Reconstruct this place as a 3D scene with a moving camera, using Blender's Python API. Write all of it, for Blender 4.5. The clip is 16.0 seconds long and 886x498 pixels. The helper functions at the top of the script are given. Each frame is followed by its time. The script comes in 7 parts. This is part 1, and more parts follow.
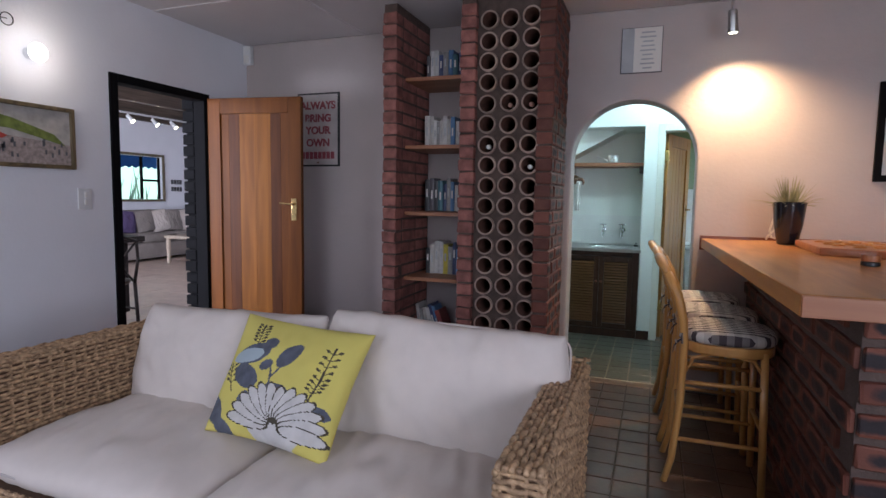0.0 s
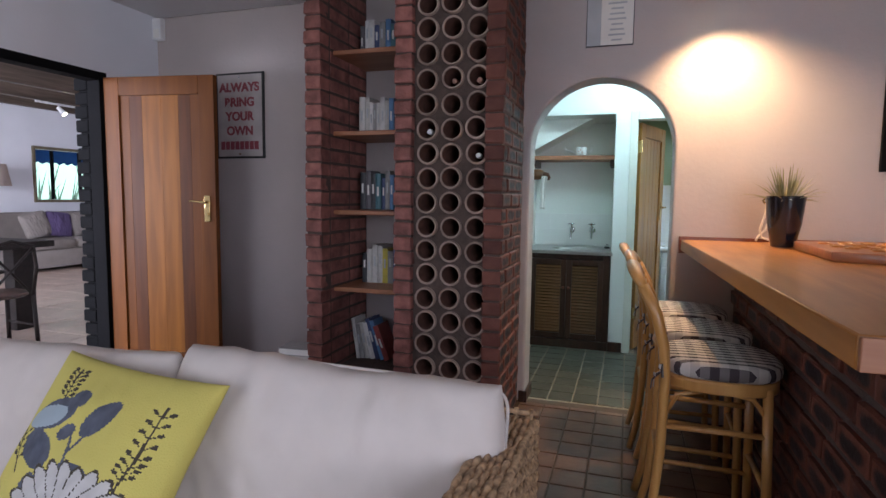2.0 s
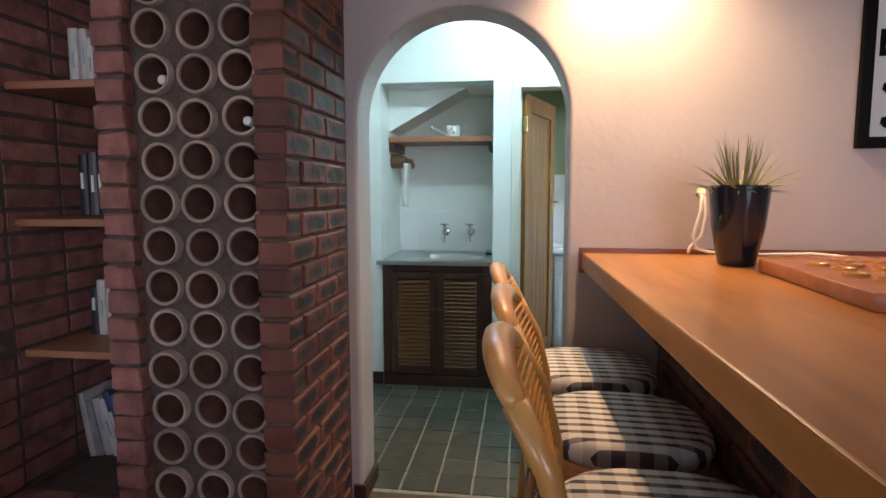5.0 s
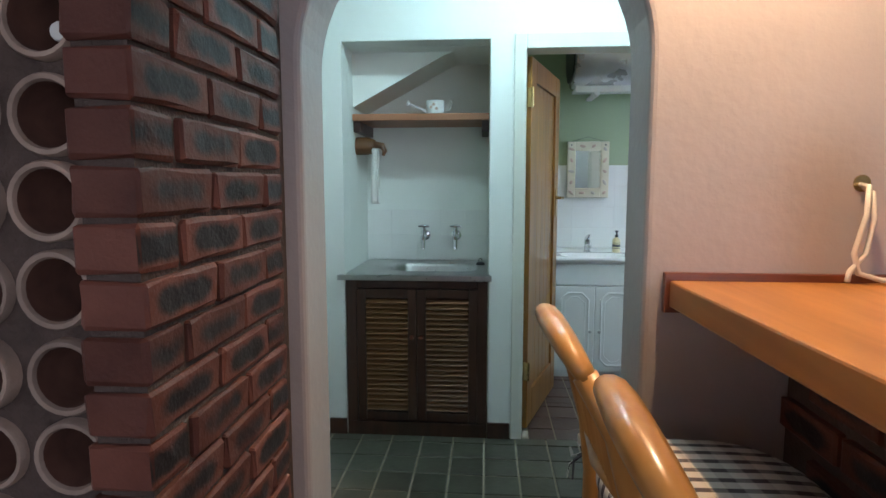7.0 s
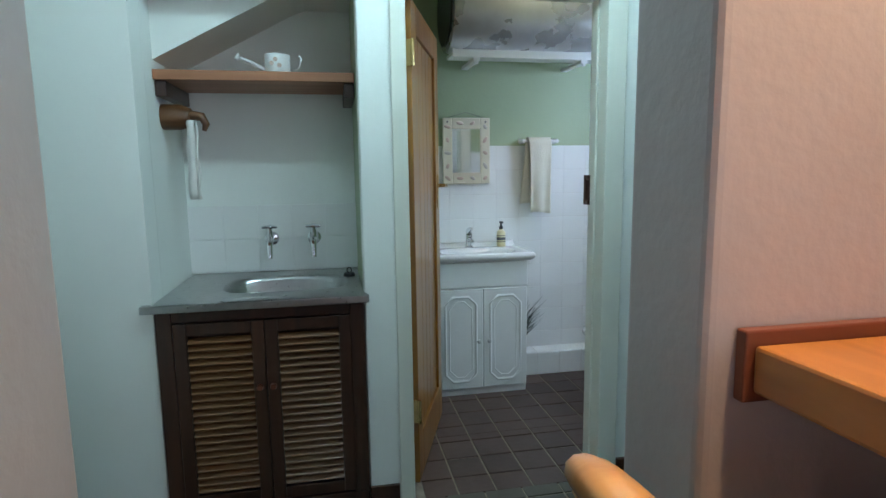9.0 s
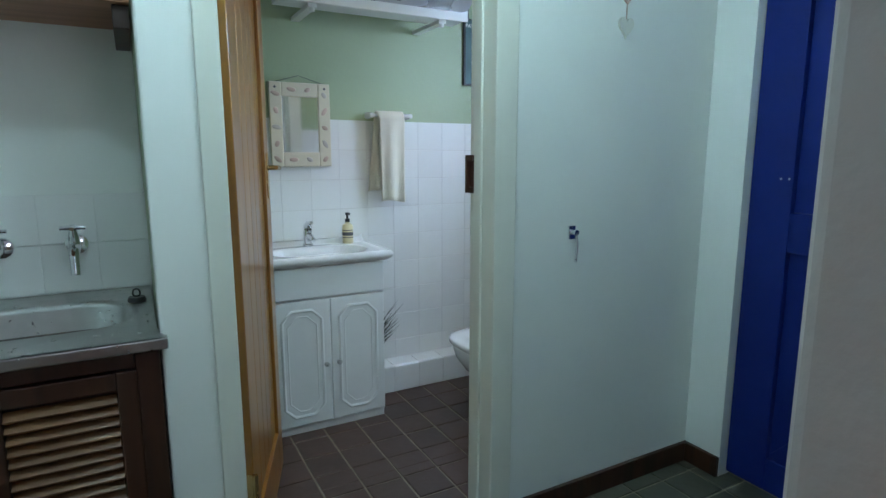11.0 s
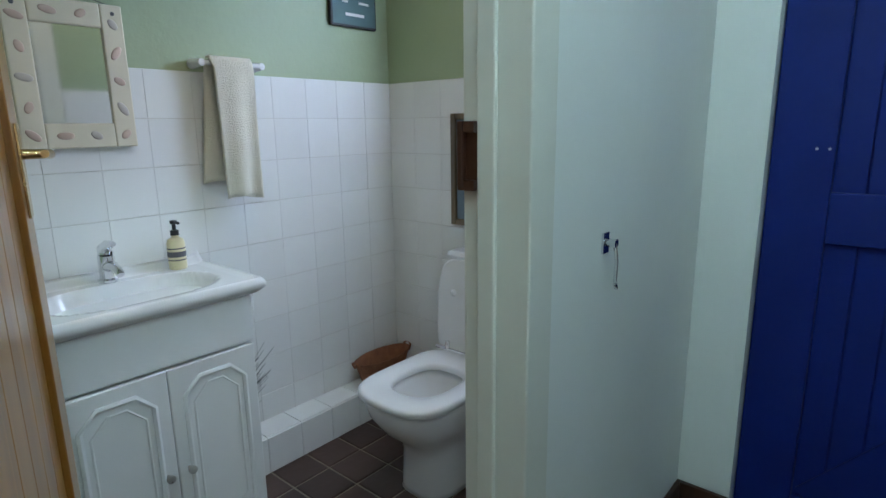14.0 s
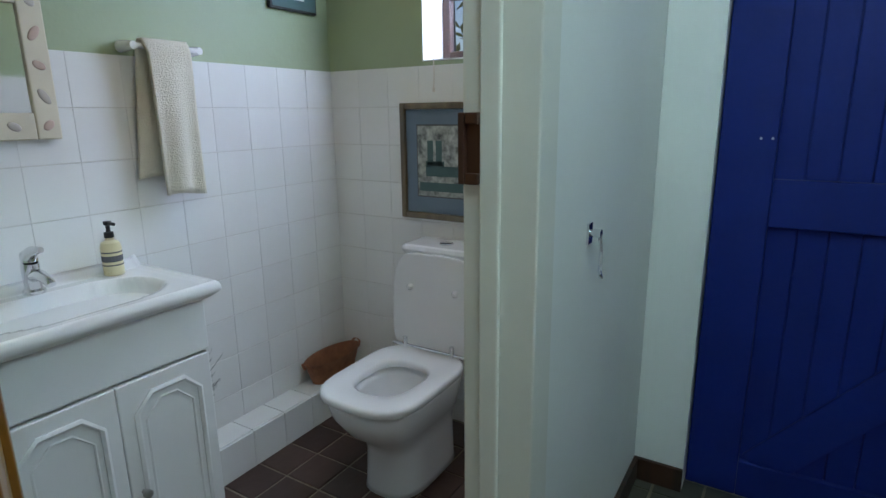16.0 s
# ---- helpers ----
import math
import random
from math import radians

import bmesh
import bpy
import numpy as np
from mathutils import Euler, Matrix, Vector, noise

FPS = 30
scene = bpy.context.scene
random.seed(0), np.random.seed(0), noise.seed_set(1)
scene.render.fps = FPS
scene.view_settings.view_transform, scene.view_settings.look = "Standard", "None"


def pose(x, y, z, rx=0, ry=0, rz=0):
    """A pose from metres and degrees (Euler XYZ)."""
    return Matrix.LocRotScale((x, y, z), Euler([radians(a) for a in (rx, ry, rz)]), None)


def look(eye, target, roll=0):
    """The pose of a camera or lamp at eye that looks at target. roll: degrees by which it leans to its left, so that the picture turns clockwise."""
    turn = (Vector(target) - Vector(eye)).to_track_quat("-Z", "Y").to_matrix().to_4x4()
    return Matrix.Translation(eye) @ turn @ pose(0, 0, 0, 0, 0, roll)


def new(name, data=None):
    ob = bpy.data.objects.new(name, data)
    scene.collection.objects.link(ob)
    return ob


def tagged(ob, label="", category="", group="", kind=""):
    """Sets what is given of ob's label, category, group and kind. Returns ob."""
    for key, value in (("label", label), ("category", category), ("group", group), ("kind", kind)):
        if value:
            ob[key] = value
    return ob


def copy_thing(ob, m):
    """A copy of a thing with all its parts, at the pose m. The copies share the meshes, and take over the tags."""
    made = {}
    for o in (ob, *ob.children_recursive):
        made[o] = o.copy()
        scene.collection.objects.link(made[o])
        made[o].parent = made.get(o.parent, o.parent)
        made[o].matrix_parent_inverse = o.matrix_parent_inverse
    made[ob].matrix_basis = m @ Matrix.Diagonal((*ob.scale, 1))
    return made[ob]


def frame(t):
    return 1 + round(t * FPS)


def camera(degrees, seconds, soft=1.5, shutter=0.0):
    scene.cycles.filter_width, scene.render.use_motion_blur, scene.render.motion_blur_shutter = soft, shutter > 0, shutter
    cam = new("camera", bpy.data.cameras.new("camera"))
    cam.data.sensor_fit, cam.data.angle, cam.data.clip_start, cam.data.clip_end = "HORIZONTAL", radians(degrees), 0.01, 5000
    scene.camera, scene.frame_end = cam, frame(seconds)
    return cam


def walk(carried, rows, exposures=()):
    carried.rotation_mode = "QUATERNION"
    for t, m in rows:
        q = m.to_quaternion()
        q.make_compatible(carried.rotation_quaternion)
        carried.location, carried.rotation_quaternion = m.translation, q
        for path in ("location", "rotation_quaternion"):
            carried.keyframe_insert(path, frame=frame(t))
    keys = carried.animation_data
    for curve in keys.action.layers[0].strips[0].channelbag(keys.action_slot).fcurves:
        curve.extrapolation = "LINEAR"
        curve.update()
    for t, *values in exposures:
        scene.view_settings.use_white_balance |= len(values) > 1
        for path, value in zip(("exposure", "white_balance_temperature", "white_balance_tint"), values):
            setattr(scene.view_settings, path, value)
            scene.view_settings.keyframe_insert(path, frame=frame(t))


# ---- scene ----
cam = camera(76.3, 16.0)
PATH = [
    (0, (0.26, -0.264, 1.356), (-0.435, 1.602, 1.171), 0.9),
    (0.5, (0.224, -0.178, 1.351), (-0.463, 1.691, 1.164), 1.0),
    (1, (0.231, -0.025, 1.342), (-0.441, 1.85, 1.156), 0.8),
    (1.5, (0.264, 0.195, 1.335), (-0.388, 2.077, 1.152), 0.8),
    (2, (0.267, 0.412, 1.328), (-0.349, 2.306, 1.146), 0.7),
    (2.5, (0.268, 0.614, 1.323), (-0.248, 2.538, 1.143), 0.4),
    (3, (0.318, 0.831, 1.322), (-0.111, 2.776, 1.143), 0.3),
    (3.5, (0.367, 1.058, 1.332), (-0.013, 3.013, 1.148), 0.2),
    (4, (0.355, 1.31, 1.325), (0.014, 3.272, 1.138), 0.2),
    (4.5, (0.342, 1.537, 1.33), (0.046, 3.506, 1.138), 0.2),
    (4.7, (0.348, 1.618, 1.337), (0.061, 3.588, 1.14), 0.1),
    (6.8, (0.143, 2.511, 1.328), (-0.03, 4.492, 1.113), -0.2),
    (7, (0.132, 2.6, 1.322), (-0.02, 4.583, 1.105), -0.0),
    (7.5, (0.094, 2.794, 1.327), (0.052, 4.78, 1.096), -0.1),
    (8, (0.01, 3.012, 1.327), (0.151, 4.992, 1.08), -0.2),
    (8.2, (0.026, 3.079, 1.329), (0.221, 5.053, 1.077), -0.4),
    (10.3, (0.061, 3.791, 1.328), (0.789, 5.626, 1.009), -0.2),
    (10.5, (0.072, 3.844, 1.323), (0.873, 5.648, 1.001), -0.1),
    (11, (0.117, 3.986, 1.304), (1.063, 5.717, 0.976), -0.0),
    (11.5, (0.192, 4.152, 1.3), (1.252, 5.814, 0.961), -0.2),
    (12, (0.234, 4.288, 1.298), (1.404, 5.871, 0.943), -0.5),
    (12.5, (0.209, 4.481, 1.306), (1.532, 5.935, 0.936), -0.7),
    (13, (0.206, 4.653, 1.297), (1.628, 6.007, 0.915), -0.8),
    (13.5, (0.249, 4.825, 1.292), (1.708, 6.131, 0.887), -0.8),
    (14, (0.281, 4.957, 1.298), (1.763, 6.229, 0.87), -0.8),
    (14.5, (0.259, 5.044, 1.301), (1.781, 6.263, 0.854), -0.7),
    (15, (0.237, 5.092, 1.302), (1.819, 6.227, 0.847), -0.7),
    (15.5, (0.225, 5.111, 1.302), (1.852, 6.179, 0.841), -0.7),
    (16, (0.221, 5.11, 1.304), (1.874, 6.134, 0.836), -0.7),
]
walk(cam, [(t, look(eye, target, roll)) for t, eye, target, roll in PATH],
     exposures=[(0.0, 0.12, 6100, 12), (4.5, 0.28, 6250, 12), (7.5, -0.08, 6150, 10), (11.0, -0.12, 6000, 10), (13.0, -0.12, 6100, 12), (16.0, -0.22, 6300, 15)])

# ---- world and lights ----
world = bpy.data.worlds.new("world")
scene.world = world
world.use_nodes = True
wn = world.node_tree
sky = wn.nodes.new("ShaderNodeTexSky")
sky.sky_type, sky.sun_disc = "NISHITA", False
sky.sun_elevation, sky.sun_rotation = radians(48), radians(200)
wn.links.new(sky.outputs[0], wn.nodes["Background"].inputs[0])
wn.nodes["Background"].inputs[1].default_value = 0.12


def lamp(name, kind, energy, color, m, size=0.1, size_y=None, angle=None, blend=0.5):
    data = bpy.data.lights.new(name, kind)
    data.energy, data.color = energy, color
    if kind == "AREA":
        data.size = size
        if size_y:
            data.shape, data.size_y = "RECTANGLE", size_y
    elif kind == "SPOT":
        data.spot_size, data.spot_blend, data.shadow_soft_size = radians(angle), blend, size
    elif kind == "SUN":
        data.angle = radians(angle)
    else:
        data.shadow_soft_size = size
    ob = new(name, data)
    ob.matrix_world = m
    return ob


DAY = (0.86, 0.87, 1.0)
WARM = (1.0, 0.66, 0.36)
TUBE = (0.64, 0.95, 1.0)
lamp("sun", "SUN", 3.0, (1.0, 0.95, 0.88), look((0, 0, 0), (0.25, -0.62, -0.75)) @ pose(0, 0, 0), angle=0.5)
# daylight: bath through its window; the others added at openings assumed out of view
lamp("daylight_garden", "AREA", 25, DAY, look((-2.1, -1.5, 1.5), (-1.7, 1.2, 0.4)), 1.6, 1.5)
lamp("daylight_patio", "AREA", 66, DAY, look((2.2, -1.5, 1.5), (-2.0, 2.2, 0.6)), 2.0, 1.6)
lamp("daylight_lounge", "AREA", 470, DAY, look((-6.8, 0.2, 1.6), (-6.8, 6.0, 1.0)), 3.5, 1.9)
lamp("daylight_bath", "AREA", 20, (0.60, 0.75, 1.0), look((2.31, 6.10, 1.84), (1.72, 6.86, 1.05)), 0.42, 0.52)
# fittings
lamp("spot_bar", "SPOT", 122, WARM, look((0.67, 3.745, 2.385), (0.84, 3.82, 1.3)), 0.03, angle=128, blend=1.0)
lamp("sconce_bulb", "POINT", 2.2, (1.0, 0.84, 0.68), pose(-3.13, 2.08, 2.16), 0.06)
# three lamps along an unseen tube, assumed from the passage's cyan light
for x in (0.15, 0.55, 0.95):
    lamp("tube_hall", "POINT", 15.5, TUBE, pose(x, 4.80, 2.425), 0.05)
lamp("bath_ceiling", "AREA", 4.4, (1.0, 0.88, 0.66), look((1.25, 6.0, 2.52), (1.25, 6.01, 0)), 0.28)

# ---- materials ----


def mat(name, color, rough=0.6, metal=0.0, vary=0.12, scale=6.0, bump=0.0, bump_scale=60.0, spec=0.5, per_object=0.0, coat=0.0, second=None):
    """A surface with broad stains, fine grain and relief; per_object shifts the tone from piece to piece."""
    m = bpy.data.materials.new(name)
    m.use_nodes = True
    nt = m.node_tree
    b = nt.nodes["Principled BSDF"]
    b.inputs["Roughness"].default_value, b.inputs["Metallic"].default_value = rough, metal
    b.inputs["Specular IOR Level"].default_value = spec
    b.inputs["Coat Weight"].default_value = coat
    geo = nt.nodes.new("ShaderNodeNewGeometry")
    n1 = nt.nodes.new("ShaderNodeTexNoise")
    n1.inputs["Scale"].default_value, n1.inputs["Detail"].default_value = scale, 6
    nt.links.new(geo.outputs["Position"], n1.inputs["Vector"])
    ramp = nt.nodes.new("ShaderNodeValToRGB")
    lo = tuple(c * (1 - vary) for c in color)
    hi = tuple(min(1, c * (1 + vary)) for c in (second or color))
    ramp.color_ramp.elements[0].position, ramp.color_ramp.elements[1].position = 0.3, 0.7
    ramp.color_ramp.elements[0].color, ramp.color_ramp.elements[1].color = (*lo, 1), (*hi, 1)
    nt.links.new(n1.outputs["Fac"], ramp.inputs[0])
    out = ramp.outputs[0]
    if per_object:
        info = nt.nodes.new("ShaderNodeObjectInfo")
        mr = nt.nodes.new("ShaderNodeMapRange")
        mr.inputs["To Min"].default_value, mr.inputs["To Max"].default_value = 1 - per_object, 1 + per_object
        nt.links.new(info.outputs["Random"], mr.inputs["Value"])
        hsv = nt.nodes.new("ShaderNodeHueSaturation")
        nt.links.new(mr.outputs[0], hsv.inputs["Value"])
        nt.links.new(out, hsv.inputs["Color"])
        out = hsv.outputs[0]
    nt.links.new(out, b.inputs["Base Color"])
    n2 = nt.nodes.new("ShaderNodeTexNoise")
    n2.inputs["Scale"].default_value, n2.inputs["Detail"].default_value = bump_scale, 4
    nt.links.new(geo.outputs["Position"], n2.inputs["Vector"])
    mr2 = nt.nodes.new("ShaderNodeMapRange")
    mr2.inputs["To Min"].default_value, mr2.inputs["To Max"].default_value = max(0.02, rough - 0.08), min(1, rough + 0.08)
    nt.links.new(n2.outputs["Fac"], mr2.inputs["Value"])
    nt.links.new(mr2.outputs[0], b.inputs["Roughness"])
    if bump:
        bp = nt.nodes.new("ShaderNodeBump")
        bp.inputs["Strength"].default_value, bp.inputs["Distance"].default_value = bump, 0.01
        nt.links.new(n2.outputs["Fac"], bp.inputs["Height"])
        nt.links.new(bp.outputs[0], b.inputs["Normal"])
    return m


def wood(name, dark, light, rough=0.35, axis="Z", scale=9.0, coat=0.2, per_object=0.0, spec=0.5, stretch=14.0):
    """Grain that runs along one axis of the object."""
    m = bpy.data.materials.new(name)
    m.use_nodes = True
    nt = m.node_tree
    b = nt.nodes["Principled BSDF"]
    b.inputs["Roughness"].default_value, b.inputs["Coat Weight"].default_value = rough, coat
    b.inputs["Specular IOR Level"].default_value = spec
    tc = nt.nodes.new("ShaderNodeTexCoord")
    mp = nt.nodes.new("ShaderNodeMapping")
    s = {"X": (1, stretch, stretch), "Y": (stretch, 1, stretch), "Z": (stretch, stretch, 1)}[axis]
    mp.inputs["Scale"].default_value = s
    nt.links.new(tc.outputs["Object"], mp.inputs["Vector"])
    n = nt.nodes.new("ShaderNodeTexNoise")
    n.inputs["Scale"].default_value, n.inputs["Detail"].default_value, n.inputs["Distortion"].default_value = scale / 6, 8, 0.6
    nt.links.new(mp.outputs[0], n.inputs["Vector"])
    r = nt.nodes.new("ShaderNodeValToRGB")
    r.color_ramp.elements[0].position, r.color_ramp.elements[1].position = 0.32, 0.68
    r.color_ramp.elements[0].color, r.color_ramp.elements[1].color = (*dark, 1), (*light, 1)
    nt.links.new(n.outputs["Fac"], r.inputs[0])
    out = r.outputs[0]
    if per_object:
        info = nt.nodes.new("ShaderNodeObjectInfo")
        mr = nt.nodes.new("ShaderNodeMapRange")
        mr.inputs["To Min"].default_value, mr.inputs["To Max"].default_value = 1 - per_object, 1 + per_object
        nt.links.new(info.outputs["Random"], mr.inputs["Value"])
        hsv = nt.nodes.new("ShaderNodeHueSaturation")
        nt.links.new(mr.outputs[0], hsv.inputs["Value"])
        nt.links.new(out, hsv.inputs["Color"])
        out = hsv.outputs[0]
    nt.links.new(out, b.inputs["Base Color"])
    bp = nt.nodes.new("ShaderNodeBump")
    bp.inputs["Strength"].default_value, bp.inputs["Distance"].default_value = 0.15, 0.004
    nt.links.new(n.outputs["Fac"], bp.inputs["Height"])
    nt.links.new(bp.outputs[0], b.inputs["Normal"])
    return m


def glow(name, color, strength):
    m = bpy.data.materials.new(name)
    m.use_nodes = True
    b = m.node_tree.nodes["Principled BSDF"]
    b.inputs["Base Color"].default_value = (*color, 1)
    b.inputs["Emission Color"].default_value = (*color, 1)
    b.inputs["Emission Strength"].default_value = strength
    return m


def gingham(name):
    """Woven checks of dark brown and off-white."""
    m = bpy.data.materials.new(name)
    m.use_nodes = True
    nt = m.node_tree
    b = nt.nodes["Principled BSDF"]
    b.inputs["Roughness"].default_value = 0.9
    tc = nt.nodes.new("ShaderNodeTexCoord")
    sep = nt.nodes.new("ShaderNodeSeparateXYZ")
    nt.links.new(tc.outputs["Object"], sep.inputs[0])
    masks = []
    for k, freq in (("X", 16.0), ("Y", 26.0)):
        mul = nt.nodes.new("ShaderNodeMath")
        mul.operation = "MULTIPLY"
        mul.inputs[1].default_value = freq
        nt.links.new(sep.outputs[k], mul.inputs[0])
        fr = nt.nodes.new("ShaderNodeMath")
        fr.operation = "FRACT"
        nt.links.new(mul.outputs[0], fr.inputs[0])
        gt = nt.nodes.new("ShaderNodeMath")
        gt.operation = "GREATER_THAN"
        gt.inputs[1].default_value = 0.5 if k == "X" else 0.60
        nt.links.new(fr.outputs[0], gt.inputs[0])
        masks.append(gt)
    w1 = nt.nodes.new("ShaderNodeMath")
    w1.operation = "MULTIPLY"
    w1.inputs[1].default_value = 0.22
    nt.links.new(masks[0].outputs[0], w1.inputs[0])
    w2 = nt.nodes.new("ShaderNodeMath")
    w2.operation = "MULTIPLY_ADD"
    w2.inputs[1].default_value = 0.74
    nt.links.new(masks[1].outputs[0], w2.inputs[0])
    nt.links.new(w1.outputs[0], w2.inputs[2])
    r = nt.nodes.new("ShaderNodeValToRGB")
    r.color_ramp.elements[0].color, r.color_ramp.elements[1].color = (0.60, 0.55, 0.50, 1), (0.035, 0.022, 0.03, 1)
    nt.links.new(w2.outputs[0], r.inputs[0])
    nt.links.new(r.outputs[0], b.inputs["Base Color"])
    return m


def flashed_brick(name, rim, rim_hi, heart, sides_only=False):
    """Fired face brick: warm arrises and ends, a ragged dark kiln flash along the middle of the long faces."""
    m = bpy.data.materials.new(name)
    m.use_nodes = True
    nt = m.node_tree

    def node(kind, **kw):
        n = nt.nodes.new(kind)
        for k, v in kw.items():
            n.inputs[k].default_value = v
        return n

    def calc(op, a, b=None, c=None):
        n = nt.nodes.new("ShaderNodeMath")
        n.operation = op
        for k, v in enumerate((a, b, c)):
            if v is None:
                continue
            if isinstance(v, (int, float)):
                n.inputs[k].default_value = v
            else:
                nt.links.new(v, n.inputs[k])
        return n.outputs[0]
    b = nt.nodes["Principled BSDF"]
    b.inputs["Specular IOR Level"].default_value = 0.3
    tc, info, geo = node("ShaderNodeTexCoord"), node("ShaderNodeObjectInfo"), node("ShaderNodeNewGeometry")
    sep = node("ShaderNodeSeparateXYZ")
    nt.links.new(tc.outputs["Object"], sep.inputs[0])
    n1, n2, n3 = node("ShaderNodeTexNoise", Scale=22.0, Detail=5.0), node("ShaderNodeTexNoise", Scale=130.0, Detail=4.0), node("ShaderNodeTexNoise", Scale=9.0, Detail=6.0)
    for n in (n1, n2, n3):
        nt.links.new(geo.outputs["Position"], n.inputs["Vector"])
    ragged = calc("MULTIPLY_ADD", n1.outputs["Fac"], 0.9, -0.45)
    across = calc("POWER", calc("DIVIDE", calc("ABSOLUTE", sep.outputs["Z"]), 0.026), 2.0)
    run = calc("MAXIMUM", calc("ABSOLUTE", sep.outputs["X"]), calc("ABSOLUTE", sep.outputs["Y"]))
    along = calc("POWER", calc("DIVIDE", run, 0.088), 4.0)
    reach = calc("MULTIPLY_ADD", info.outputs["Random"], 0.55, 0.62)
    d = calc("SUBTRACT", reach, calc("ADD", calc("ADD", across, along), calc("MULTIPLY", ragged, 1.6)))
    mask = node("ShaderNodeMapRange")
    mask.inputs["From Min"].default_value, mask.inputs["From Max"].default_value = -0.25, 0.55
    nt.links.new(d, mask.inputs["Value"])
    flash = mask.outputs[0]
    if sides_only:
        nrm = node("ShaderNodeSeparateXYZ")
        nt.links.new(geo.outputs["True Normal"], nrm.inputs[0])
        flash = calc("MULTIPLY", flash, calc("POWER", calc("ABSOLUTE", nrm.outputs["X"]), 4.0))
    warm = node("ShaderNodeValToRGB")
    warm.color_ramp.elements[0].position, warm.color_ramp.elements[1].position = 0.3, 0.7
    warm.color_ramp.elements[0].color, warm.color_ramp.elements[1].color = (*rim, 1), (*rim_hi, 1)
    nt.links.new(n3.outputs["Fac"], warm.inputs[0])
    tone = node("ShaderNodeHueSaturation")
    nt.links.new(calc("MULTIPLY_ADD", info.outputs["Random"], 0.5, 0.75), tone.inputs["Value"])
    nt.links.new(warm.outputs[0], tone.inputs["Color"])
    mix = nt.nodes.new("ShaderNodeMix")
    mix.data_type = "RGBA"
    nt.links.new(flash, mix.inputs[0])
    nt.links.new(tone.outputs[0], mix.inputs[6])
    mix.inputs[7].default_value = (*heart, 1)
    nt.links.new(mix.outputs[2], b.inputs["Base Color"])
    nt.links.new(calc("MULTIPLY_ADD", n2.outputs["Fac"], 0.3, 0.45), b.inputs["Roughness"])
    bp = node("ShaderNodeBump", Strength=0.45, Distance=0.008)
    nt.links.new(calc("MULTIPLY_ADD", n2.outputs["Fac"], 0.4, n1.outputs["Fac"]), bp.inputs["Height"])
    nt.links.new(bp.outputs[0], b.inputs["Normal"])
    return m


